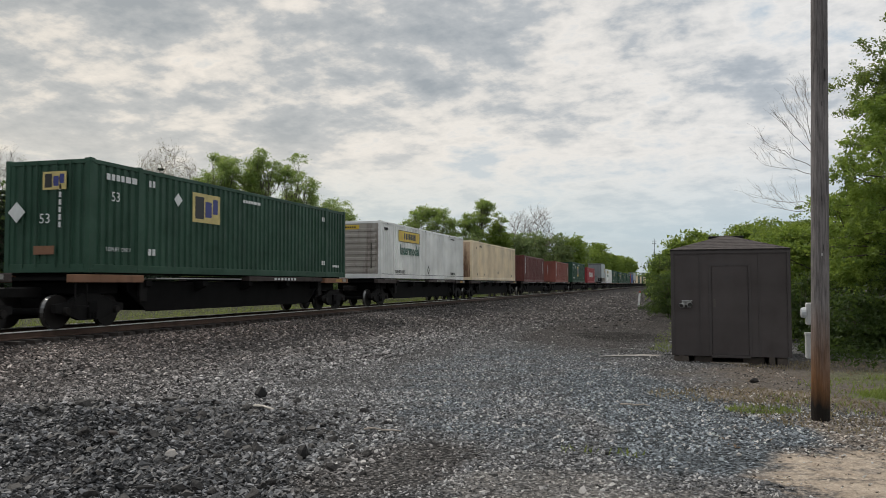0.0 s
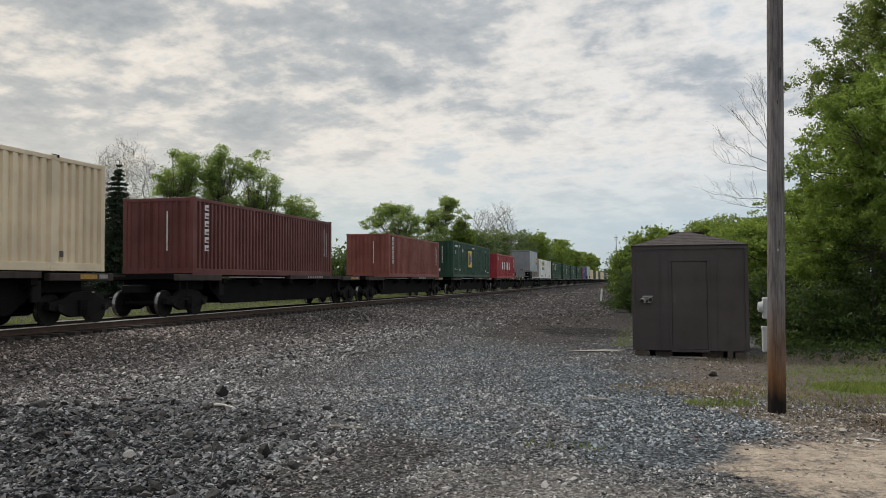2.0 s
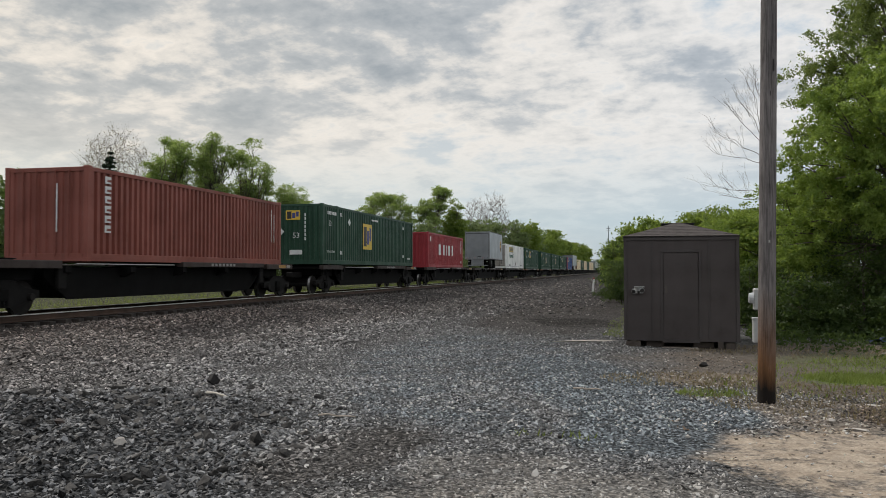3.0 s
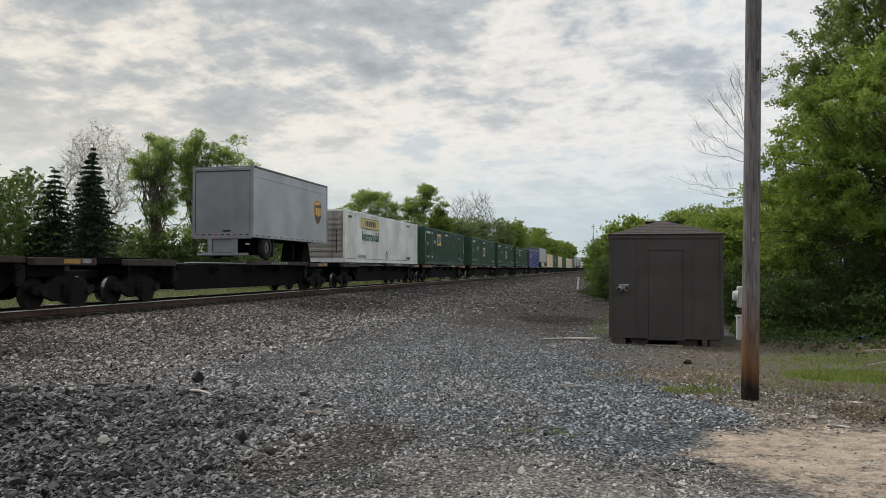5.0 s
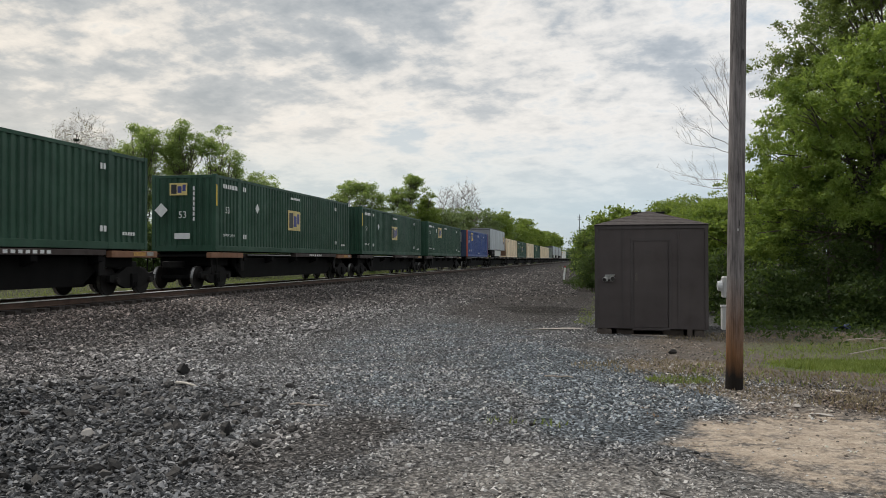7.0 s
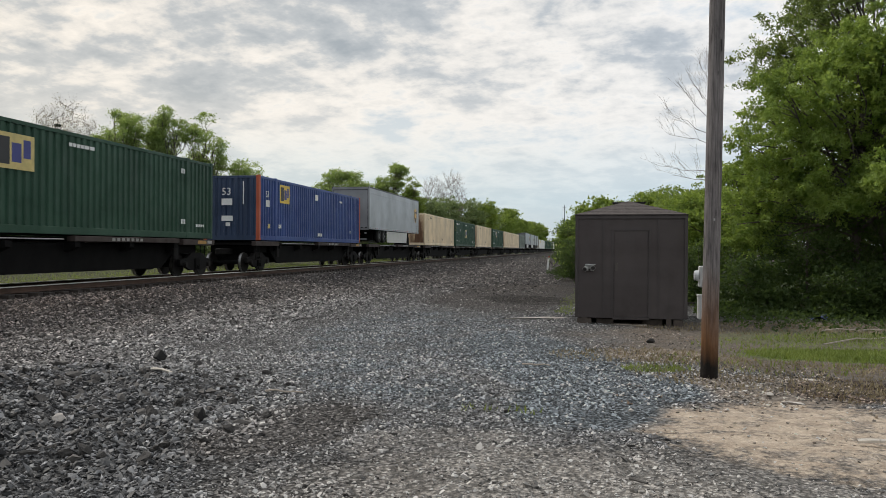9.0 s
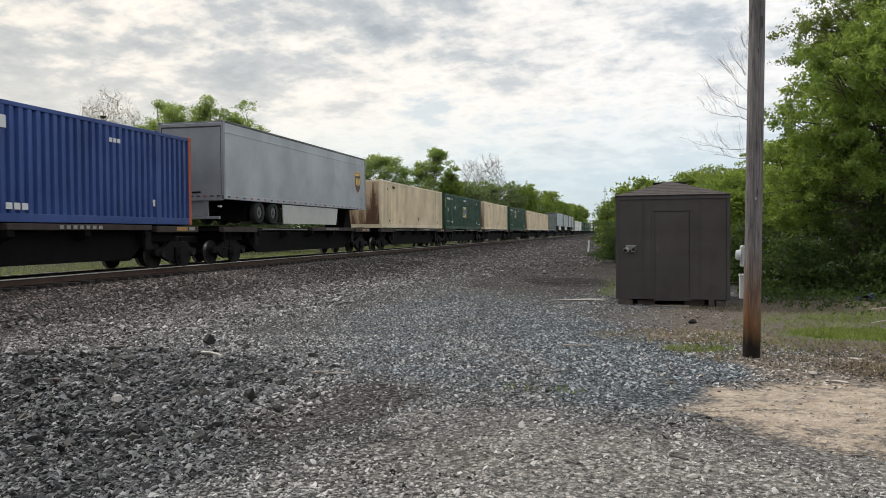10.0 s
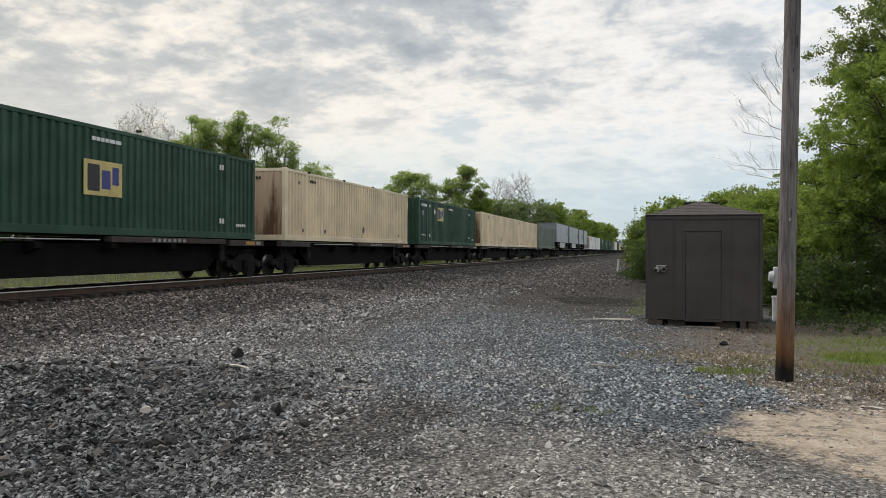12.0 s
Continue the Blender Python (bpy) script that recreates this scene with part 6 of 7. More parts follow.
    # those inside the wood take the dark leaf, shade included in its colour
    shrubs = [(0.75, 46.5, 5.3, 1.7, M_LEAF_MID), (0.0, 53, 5.1, 1.6, M_LEAF_BRIGHT), (2.7, 45.0, 5.9, 1.7, M_LEAF_MID), (2.0, 60, 6.0, 2.2, M_LEAF_BRIGHT), (1.2, 72, 6.2, 2.3, M_LEAF_BRIGHT), (1.6, 88, 7.4, 3.0, M_LEAF_BRIGHT),
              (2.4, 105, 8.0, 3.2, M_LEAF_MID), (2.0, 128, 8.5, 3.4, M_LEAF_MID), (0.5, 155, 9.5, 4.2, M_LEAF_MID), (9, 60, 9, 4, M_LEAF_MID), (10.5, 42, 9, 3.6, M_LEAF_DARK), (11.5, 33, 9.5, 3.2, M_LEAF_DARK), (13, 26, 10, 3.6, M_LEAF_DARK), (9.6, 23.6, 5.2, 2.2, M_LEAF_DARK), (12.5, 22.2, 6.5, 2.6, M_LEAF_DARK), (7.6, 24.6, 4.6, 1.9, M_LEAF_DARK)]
    for i, (x, y, h, r, mat) in enumerate(shrubs):
        tree("hedgerow_tree", x, y, h, [(0, 0, h * 0.55, r, r, h * 0.36), (-r * 0.4, -r * 0.3, h * 0.34, r * 0.8, r * 0.8, h * 0.28), (r * 0.4, 0, h * 0.74, r * 0.6, r * 0.6, h * 0.24)],
             260, 42, 0.07 + y * 0.0007, mat, 30 + i, "green hedgerow tree leaning over the bank", 0.13, 0.40, group="hedgerow trees", boughs=34, bough_r=r * 0.36, sag=0.65)
    # low scrub at the wood's foot, its leaves coloured dark for the overhanging shade
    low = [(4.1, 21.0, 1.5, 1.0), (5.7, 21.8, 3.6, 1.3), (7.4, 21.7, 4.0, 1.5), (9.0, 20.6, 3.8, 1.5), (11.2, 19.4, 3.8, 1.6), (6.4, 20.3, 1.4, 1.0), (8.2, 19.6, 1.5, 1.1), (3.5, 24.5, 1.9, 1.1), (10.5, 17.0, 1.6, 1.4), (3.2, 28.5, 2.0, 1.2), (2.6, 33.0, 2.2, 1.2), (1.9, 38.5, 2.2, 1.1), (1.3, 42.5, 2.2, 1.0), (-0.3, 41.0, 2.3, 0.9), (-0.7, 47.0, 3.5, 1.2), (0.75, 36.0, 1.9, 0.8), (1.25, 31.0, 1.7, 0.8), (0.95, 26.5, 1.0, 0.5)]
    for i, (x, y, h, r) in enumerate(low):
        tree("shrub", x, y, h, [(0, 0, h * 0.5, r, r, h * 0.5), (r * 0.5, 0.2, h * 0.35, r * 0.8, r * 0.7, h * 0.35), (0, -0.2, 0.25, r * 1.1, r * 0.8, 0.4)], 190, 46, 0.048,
             M_LEAF_DARK, 60 + i, "low green scrub under the trees, its leaf colour darkened for shade", 0.05, 0.30, category="shrub", group="scrub at the wood's foot")
    dead_tree(5.45, 34.0)


def left_side_wood():
    g = "trees beyond the railway"
    # three crowns of rounded, leafy masses on slender stems
    tree("poplar_tree", -38.7, 62.8, 14.0, [(0.0, 0, 11.3, 2.2, 2.2, 2.3), (-1.5, 0, 10.0, 1.5, 1.6, 1.6), (1.1, 0, 9.8, 1.5, 1.6, 1.9), (-0.4, 0, 7.9, 2.2, 1.9, 2.1), (0.9, 0, 6.0, 1.6, 1.6, 1.8), (-0.8, 0, 4.8, 1.6, 1.6, 1.6)], 640, 56, 0.085, M_LEAF_POPLAR, 41, "green broadleaf tree with an open crown beyond the railway", 0.2, 0.40, group=g, fill=500, boughs=100, bough_r=0.72, sag=0.9, gaps=-0.2)
    tree("poplar_tree", -35.9, 64.8, 14.7, [(-0.1, 0, 11.8, 1.9, 1.8, 2.3), (-0.7, 0, 10.2, 1.5, 1.6, 1.9), (0.9, 0, 10.4, 1.3, 1.4, 1.9), (0, 0, 8.2, 1.9, 1.8, 2.0), (0.6, 0, 6.2, 1.5, 1.5, 1.8), (-0.6, 0, 5.0, 1.5, 1.5, 1.6)], 640, 56, 0.085, M_LEAF_POPLAR, 42, "green broadleaf tree with an open crown beyond the railway", 0.2, 0.40, group=g, fill=500, boughs=100, bough_r=0.72, sag=0.9, gaps=-0.2)
    tree("poplar_tree", -33.4, 66.6, 13.8, [(0.1, 0, 11.1, 1.9, 1.8, 2.2), (-0.8, 0, 9.6, 1.4, 1.5, 1.8), (1.1, 0, 9.3, 1.4, 1.6, 1.8), (0.3, 0, 7.6, 2.0, 1.8, 1.9), (1.6, 0, 6.8, 1.2, 1.4, 1.5), (0.0, 0, 5.2, 1.8, 1.6, 1.8)], 640, 56, 0.085, M_LEAF_POPLAR, 43, "green broadleaf tree with an open crown beyond the railway", 0.19, 0.40, group=g, fill=500, boughs=100, bough_r=0.72, sag=0.9, gaps=-0.2)
    tree("poplar_tree", -30.2, 68.8, 9.8, [(-0.1, 0, 8.0, 1.3, 1.5, 1.5), (0.8, 0, 6.9, 1.2, 1.3, 1.4), (-0.6, 0, 6.0, 1.5, 1.5, 1.6), (0.4, 0, 4.4, 1.7, 1.6, 1.6)], 360, 56, 0.085, M_LEAF_POPLAR, 44, "smaller green tree beyond the railway", 0.14, 0.40, group=g, fill=900, boughs=70, bough_r=0.72, sag=0.95)
    for i, (x, y, h, r) in enumerate([(-41, 60, 5.5, 2.4), (-37, 62, 4.5, 2.4), (-34, 63, 5.0, 2.2), (-31, 66, 4.6, 2.2), (-44, 56, 5.5, 2.4), (-27, 72, 5.0, 2.2), (-25, 80, 5.0, 2.4),
                                      (-27, 90, 6.0, 2.8), (-28, 101, 6.5, 3.0), (-26, 113, 7.0, 3.0), (-46, 50, 5.0, 2.4), (-48, 42, 6.0, 2.6), (-50, 33, 6.0, 3.0), (-48, 24, 6.0, 3)]):
        tree("shrub", x, y, h, [(0, 0, h * 0.5, r, r, h * 0.45), (r * 0.5, 0, h * 0.3, r * 0.8, r * 0.8, h * 0.3)], 110, 24, 0.17, M_LEAF_DARK if i % 3 else M_LEAF_OLIVE, 80 + i,
             "dense green shrub beyond the railway", 0.08, 0.5, category="shrub", group="shrubs beyond the railway")
    bare_tree(-46.6, 65.9, 14.9, 22, "pale tree just coming into leaf beyond the railway", 3.6, 0.35, 700, 0.007, 8, 0.075)
    bare_tree(-60, 60.0, 14.5, 23, "pale tree just coming into leaf beyond the railway", 3.8, 0.35, 600, 0.010, 2)
    for i, (x, y, h, r) in enumerate([(-44.9, 62.8, 12.6, 2.6), (-38.7, 53.9, 10.6, 3.3), (-43.5, 56.0, 9.6, 3.6), (-45, 45, 8.6, 3.2), (-47, 38.5, 9.0, 3.2)]):
        spruce(x, y, h, r, 120 + i)
    for i, (x, y, h, r) in enumerate([(-52, 62, 11.0, 3.2), (-55, 56, 10.5, 3.2), (-54, 49, 10.0, 3.2), (-58, 66, 11.5, 3.4)]):
        tree("lineside_tree", x, y, h, [(0, 0, h * 0.58, r, r, h * 0.36), (-r * 0.4, 0, h * 0.4, r * 0.8, r * 0.8, h * 0.34), (r * 0.4, 0, h * 0.72, r * 0.6, r * 0.6, h * 0.22)],
             180, 70, 0.10, M_LEAF_OLIVE, 170 + i, "green broadleaf tree behind the spruces", 0.18, 0.6, group="trees behind the spruces", shoot=0.6)
    # the grove further along
    tree("poplar_tree", -36.6, 122, 15.2, [(-1.6, 0, 12.6, 2.6, 2.8, 1.9), (1.6, 0, 11.2, 2.8, 2.8, 1.7), (-4.0, 0, 10.4, 2.0, 2.2, 1.5), (-0.6, 0, 9.6, 3.4, 3.0, 1.6), (2.4, 0, 8.6, 1.8, 2.2, 1.6), (0.5, 0, 6.6, 2.2, 2.4, 2.0)], 500, 50, 0.13, M_LEAF_POPLAR, 45, "broad green tree with an open airy crown", 0.24, 0.55, group=g, fill=300, boughs=80, bough_r=1.05, sag=0.8, gaps=-0.15)
    tree("poplar_tree", -30.6, 124, 15.8, [(1.5, 0, 14.0, 1.6, 1.7, 1.3), (-0.9, 0, 11.6, 1.8, 1.8, 1.6), (1.4, 0, 11.4, 1.4, 1.5, 1.4), (-0.4, 0, 9.2, 2.3, 2.2, 1.8), (0, 0, 6.6, 2.4, 2.4, 2.4)], 420, 50, 0.13, M_LEAF_POPLAR, 46, "broad green tree with an open airy crown", 0.2, 0.55, group=g, fill=300, boughs=70, bough_r=1.0, sag=0.8, gaps=-0.15)
    tree("poplar_tree", -27.4, 126, 13.2, [(0.1, 0, 11.2, 1.6, 1.6, 1.6), (-0.7, 0, 9.0, 1.9, 1.8, 1.7), (1.0, 0, 8.2, 1.7, 1.8, 1.7), (0, 0, 6.2, 2.4, 2.4, 2.2)], 420, 50, 0.13, M_LEAF_MID, 47, "dark green tree in the grove", 0.2, 0.55, group=g, gaps=-0.25, fill=500, boughs=80, bough_r=1.0, sag=0.8)
    bare_tree(-27.5, 146, 15.4, 24, "bare tree standing among green ones", 2.2, 0.4, 420, 0.009)
    bare_tree(-24.3, 147, 16.2, 25, "bare tree standing among green ones", 3.0, 0.4, 560, 0.009)
    row = [(-31, 118, 9.5, 3.2, 3), (-26, 134, 11.0, 3.6, 3), (-25, 142, 11.5, 3.6, 3), (-22, 152, 11.5, 3.6, 3), (-20.5, 164, 12, 3.2, 1), (-22, 178, 12.5, 4.0, 3), (-20, 190, 10, 3.8, 1), (-19.6, 198, 12.4, 4.4, 1),
           (-20, 212, 11, 4.2, 2), (-19, 228, 10.5, 4.4, 1), (-20, 248, 10.5, 5, 2), (-20, 275, 11.5, 5.5, 1), (-20, 305, 12, 6, 2), (-21, 340, 12.5, 6.5, 1)]
    mats = {1: M_LEAF_MID, 2: M_LEAF_MID, 3: M_LEAF_OLIVE}
    for i, (x, y, h, r, m) in enumerate(row):
        tree("lineside_tree", x, y, h, [(0, 0, h * 0.58, r, r, h * 0.36), (-r * 0.5, -r * 0.3, h * 0.4, r * 0.8, r * 0.8, h * 0.34), (r * 0.4, 0, h * 0.74, r * 0.6, r * 0.6, h * 0.22)],
             260, 26, 0.10 + y * 0.0009, mats[m], 140 + i, "green tree in the row beside the line", 0.2, 0.8, group="row of trees beside the line")


def far_woods():
    """Woods too far to tell their trees apart."""
    rs = np.random.RandomState(77)
    cen = []
    for y in range(180, 1500, 14):
        for side in (-1, 1):
            for k in range(3):
                x = (-24 - rs.uniform(0, 30) if side < 0 else 2.5 + rs.uniform(0, 30)) - (0 if side < 0 else 0) - y * 0.0
                h = rs.uniform(8, 13)
                for j in range(9):
                    cen.append((x + rs.normal() * 2.6, y + rs.normal() * 4, max(0.5, h * rs.uniform(0.1, 1) - 1)))
    for x in np.arange(-340, -50, 5.0):
        h = rs.uniform(7, 12)
        for j in range(8):
            cen.append((x + rs.normal() * 2, 150 + rs.normal() * 6 + (x + 200) * 0.2, h * rs.uniform(0.1, 1)))
    thicket = []
    for y in np.arange(12, 118, 1.5):
        x0 = -44 - max(0, 40 - y) * 0.12 + max(0, y - 66) * 0.34
        for k in range(5):
            h = rs.uniform(3.5, 6.5) + (3.2 if y < 58 else 0)
            for j in range(5):
                thicket.append((x0 - rs.uniform(0, 7) + rs.normal() * 0.6, y + rs.normal() * 0.8, max(0.3, h * rs.uniform(0.05, 1))))
    th = np.repeat(np.array(thicket), 19, 0)
    V, F = leaf_cloud(rs, np.maximum(th + rs.normal(size=th.shape) * (0.7, 0.7, 0.5), (-999, -999, 0.05)), 0.25)
    tagged(new("thicket", mesh_arrays("thicket", V, F, M_LEAF_DARK)), "dense dark green thicket behind the railway field", "thicket", kind="stuff")
    cen = np.array(cen)
    far = np.repeat(cen, 7, 0)
    dist = np.hypot(far[:, 0], far[:, 1])
    pts = far + rs.normal(size=far.shape) * (1.5, 1.5, 1.0)
    pts[:, 2] = np.maximum(pts[:, 2], -0.8)
    V, F = leaf_cloud(rs, pts, 0.55)
    # a low wooded rise that closes the view down the line
    n = 5200
    x, y = rs.uniform(-260, 190, n), rs.uniform(1380, 1620, n)
    top = 22 + 5 * np.sin(x * 0.045) + 3 * np.sin(x * 0.13 + 1)
    rise = np.stack([x, y, rs.uniform(0, 1, n) ** 0.7 * top], 1)
    V2, F2 = leaf_cloud(rs, rise, 2.6)
    tagged(new("distant_trees", mesh_arrays("distant_trees", V2, F2, M_LEAF_FAR)), "distant trees closing the view down the line, haze in their colour", "woods", kind="stuff")
    ob = new("far_woods", mesh_arrays("far_woods", V, F, M_LEAF_OLIVE))
    tagged(ob, "distant green woods along both sides of the line", "woods", kind="stuff")


right_side_wood()
left_side_wood()
far_woods()


# ---- loose stones, sticks and grass on the yard ----
def stone_shapes(rng, k):
    """A few angular stone forms of six or seven corners."""
    out = []
    for _ in range(k):
        bm = bmesh.new()
        wide, tall, off, k = rng.uniform(0.60, 0.90), rng.uniform(0.36, 0.60), rng.uniform(0, 6), 8
        for i in range(k):
            # corners spread evenly over a flattened ball, then pushed about
            z = 1 - 2 * (i + 0.5) / k
            r, a = math.sqrt(1 - z * z), off + i * 2.4
            v = Vector((r * math.cos(a), r * math.sin(a), z)) + Vector((rng.gauss(0, 0.20), rng.gauss(0, 0.20), rng.gauss(0, 0.20)))
            bm.verts.new((v.x * 0.5, v.y * 0.5 * wide, v.z * 0.5 * tall))
        bmesh.ops.convex_hull(bm, input=bm.verts[:])
        bmesh.ops.triangulate(bm, faces=bm.faces[:])
        bm.verts.index_update()
        out.append((np.array([v.co[:] for v in bm.verts]), np.array([[v.index for v in f.verts] for f in bm.faces])))
        bm.free()
    return out


def clod_shapes(rng, k):
    """Crumbly lumps: a ball of 42 corners, each pushed in or out."""
    out = []
    for i in range(k):
        bm = bmesh.new()
        bmesh.ops.create_icosphere(bm, subdivisions=2, radius=0.5)
        off = Vector((i * 7.3, 0, 0))
        for v in bm.verts:
            v.co *= 0.95 + 0.55 * noise.noise(v.co * 2.6 + off) + rng.uniform(-0.13, 0.13)
            v.co.y *= 0.75
            v.co.z *= 0.6
        bm.verts.index_update()
        out.append((np.array([v.co[:] for v in bm.verts]), np.array([[v.index for v in f.verts] for f in bm.faces])))
        bm.free()
    return out


def scatter(name, rs, shapes, xs, ys, sizes, material, label):
    """Stones of the given places and sizes, joined."""
    n = len(xs)
    which = rs.randint(0, len(shapes), n)
    a = rs.uniform(0, 2 * np.pi, n)
    tilt = rs.normal(0, 0.35, (n, 2))
    zs = np.array([land(x, y) for x, y in zip(xs, ys)])
    VV, FF, base = [], [], 0
    for k, (V, F) in enumerate(shapes):
        m = np.where(which == k)[0]
        if not len(m):
            continue
        P = V[None] * sizes[m][:, None, None]
        c, s = np.cos(a[m])[:, None], np.sin(a[m])[:, None]
        X, Y, Z = P[..., 0], P[..., 1], P[..., 2]
        Z2 = Z + tilt[m, :1] * X + tilt[m, 1:] * Y
        Q = np.stack([c * X - s * Y + xs[m][:, None], s * X + c * Y + ys[m][:, None], Z2 + (zs[m] + sizes[m] * 0.10)[:, None]], -1)
        VV.append(Q.reshape(-1, 3))
        FF.append((F[None] + (base + np.arange(len(m)) * len(V))[:, None, None]).reshape(-1, 3))
        base += len(m) * len(V)
    ob = new(name, mesh_arrays(name, np.concatenate(VV), np.concatenate(FF), material))
    return tagged(ob, label, "gravel", kind="stuff")


def build_stones():
    rs, rng = np.random.RandomState(5), random.Random(5)
    shapes = stone_shapes(rng, 9)

    def thin(x, y):
        """Share of the stones kept: few on sand, dirt and grass."""
        keep = np.ones(len(x))
        wob = 0.16 * np.sin(x * 2.3 + 1.0) * np.cos(y * 1.9) + 0.10 * np.sin(x * 6.1 + y * 4.7)
        keep = np.minimum(keep, np.clip((np.hypot((x - 2.15) / 1.6, (y - 7.25) / 1.75) + wob - 0.75) / 0.4, 0.05, 1))
        keep = np.minimum(keep, np.clip((np.hypot((x - 4.4) / 4.9, (y - 15.5) / 4.2) + wob - 0.75) / 0.4, 0.30, 1))
        keep = np.minimum(keep, np.clip((np.hypot((x + 2.0) / 3.4, (y - 28.0) / 10.0) + wob - 0.7) / 0.4, 0.18, 1))
        keep = np.minimum(keep, np.clip((np.hypot((x - 0.95) / 0.8, (y - 7.6) / 0.8) + wob - 0.6) / 0.5, 0.10, 1))
        patch = np.sin(x * 3.1 + 2.0 * np.sin(y * 2.3)) * np.cos(y * 3.7 - x * 1.3)
        keep = np.minimum(keep, np.clip((np.hypot((x - 0.35) / 2.3, (y - 5.5) / 1.3) + wob - 0.45) / 0.6 + 0.5 * patch, 0.45, 1))
        keep *= np.clip((np.hypot((x + 2.5) / 0.75, (y - 6.8) / 1.3) + wob - 0.5) / 0.5, 0.35, 1)
        return rs.uniform(size=len(x)) < keep

    def field(n, x0, x1, y0, y1, s0, s1):
        x, y = rs.uniform(x0, x1, n), rs.uniform(y0, y1, n)
        m = thin(x, y)
        x, y = x[m], y[m]
        return x, y, s0 * np.exp(rs.uniform(0, math.log(s1 / s0), len(x)))
    sets = [field(12000, -6.8, -2.6, 3.6, 7.6, 0.022, 0.075), field(24000, -3.2, 3.2, 3.7, 7.6, 0.012, 0.042), field(600, -3.2, 1.5, 3.7, 7.6, 0.045, 0.070),
            field(9000, -9.5, -5, 7.6, 11.5, 0.030, 0.085), field(19000, -5, 3.2, 7.6, 11.5, 0.022, 0.056),
            field(9000, -12.8, -6, 11.5, 17, 0.040, 0.100), field(13000, -6, 2.0, 11.5, 17, 0.022, 0.054), field(7000, -13.8, -6, 17, 27, 0.055, 0.12), field(6000, -6, 0.5, 17, 27, 0.030, 0.068),
            field(6500, -13.9, -1, 27, 45, 0.07, 0.14), field(2500, -13.9, -1.6, 45, 80, 0.10, 0.18), field(900, -13.9, -2.4, 80, 150, 0.14, 0.26),
            field(4500, -13.8, -9.5, 5.5, 11.5, 0.035, 0.095), field(5000, -14.4, -12.6, 6, 40, 0.05, 0.09)]
    x, y, s = (np.concatenate(v) for v in zip(*sets))
    scatter("gravel", rs, shapes, x, y, s, M_GRAVEL, "loose crushed stone and ballast over the yard")
    # coarser broken lumps in the heap
    n = 5200
    r, a = rs.uniform(0, 1, n) ** 0.6, rs.uniform(0, 2 * np.pi, n)
    scatter("rubble", rs, shapes, -5.9 + 3.3 * r * np.cos(a), 6.7 + 3.6 * r * np.sin(a), 0.036 * np.exp(rs.uniform(0, 1.2, n) * rs.uniform(0.2, 1, n)), M_GRAVEL, "coarse dark broken rubble heaped on the gravel")
    n = 240
    r, a = np.sqrt(rs.uniform(0, 1, n)), rs.uniform(0, 2 * np.pi, n)
    scatter("rubble", rs, shapes, -5.9 + 2.9 * r * np.cos(a), 6.7 + 3.3 * r * np.sin(a), 0.08 * np.exp(rs.uniform(0, 0.65, n)), M_ROCK_GREY, "larger broken slabs lying in the rubble")
    n = 150
    lumps = clod_shapes(rng, 7)
    r, a = np.sqrt(rs.uniform(0, 1, n)), rs.uniform(0, 2 * np.pi, n)
    scatter("dark_clods", rs, lumps, -5.6 + 3.0 * r * np.cos(a), 6.9 + 3.4 * r * np.sin(a), 0.07 * np.exp(rs.uniform(0, 1.0, n) * rs.uniform(0.2, 1, n)), M_ROCK_DARK, "dark clods and broken asphalt in the rubble")
    # small crumbs of dark earth, in patches on the fine gravel
    x, y = [], []
    for cx, cy, r, n in ((-1.3, 5.0, 0.30, 26), (-3.1, 5.65, 0.35, 34), (-2.1, 5.8, 0.35, 24), (-2.4, 4.9, 0.45, 30), (-5.9, 9.2, 0.45, 90), (-5.4, 8.9, 0.4, 70), (-7.9, 10.3, 0.5, 60), (-6.6, 8.0, 0.45, 60)):
        x.append(rs.normal(cx, r, n)), y.append(rs.normal(cy, r * 0.6, n))
    x, y = np.concatenate(x), np.concatenate(y)
    scatter("dark_clods", rs, lumps, x, y, 0.018 * np.exp(rs.uniform(0, 1.4, len(x)) * rs.uniform(0.3, 1, len(x))), M_ROCK_DARK, "crumbs of dark earth scattered on the gravel")


build_stones()


def rock(name, x, y, size, material, label, squash=0.7, seed=1, category="rock"):
    rng = random.Random(seed)
    bm = bmesh.new()
    for i in range(16):
        v = Vector((rng.gauss(0, 1), rng.gauss(0, 1), rng.gauss(0, 1))).normalized()
        bm.verts.new((v.x * size[0] / 2, v.y * size[1] / 2, v.z * size[2] / 2))
    bmesh.ops.convex_hull(bm, input=bm.verts[:])
    ob = part(name, bm, material, None)
    ob.matrix_basis = pose(x, y, land(x, y) + size[2] * 0.32, 0, 0, rng.uniform(0, 360))
    return tagged(ob, label, category)


def stick(x, y, length, angle, r, label, material=None):
    rng = random.Random(int(x * 50 + y))
    bm = bmesh.new()
    limb(bm, (-length / 2, 0, 0), (length / 2, 0, 0.01), r, r * 0.6, rng, 6, 0.04, 4)
    ob = part("stick", bm, material or M_STICK, None)
    ob.matrix_basis = pose(x, y, land(x, y) + r + 0.015, 0, 0, angle)
    return tagged(ob, label, "stick")


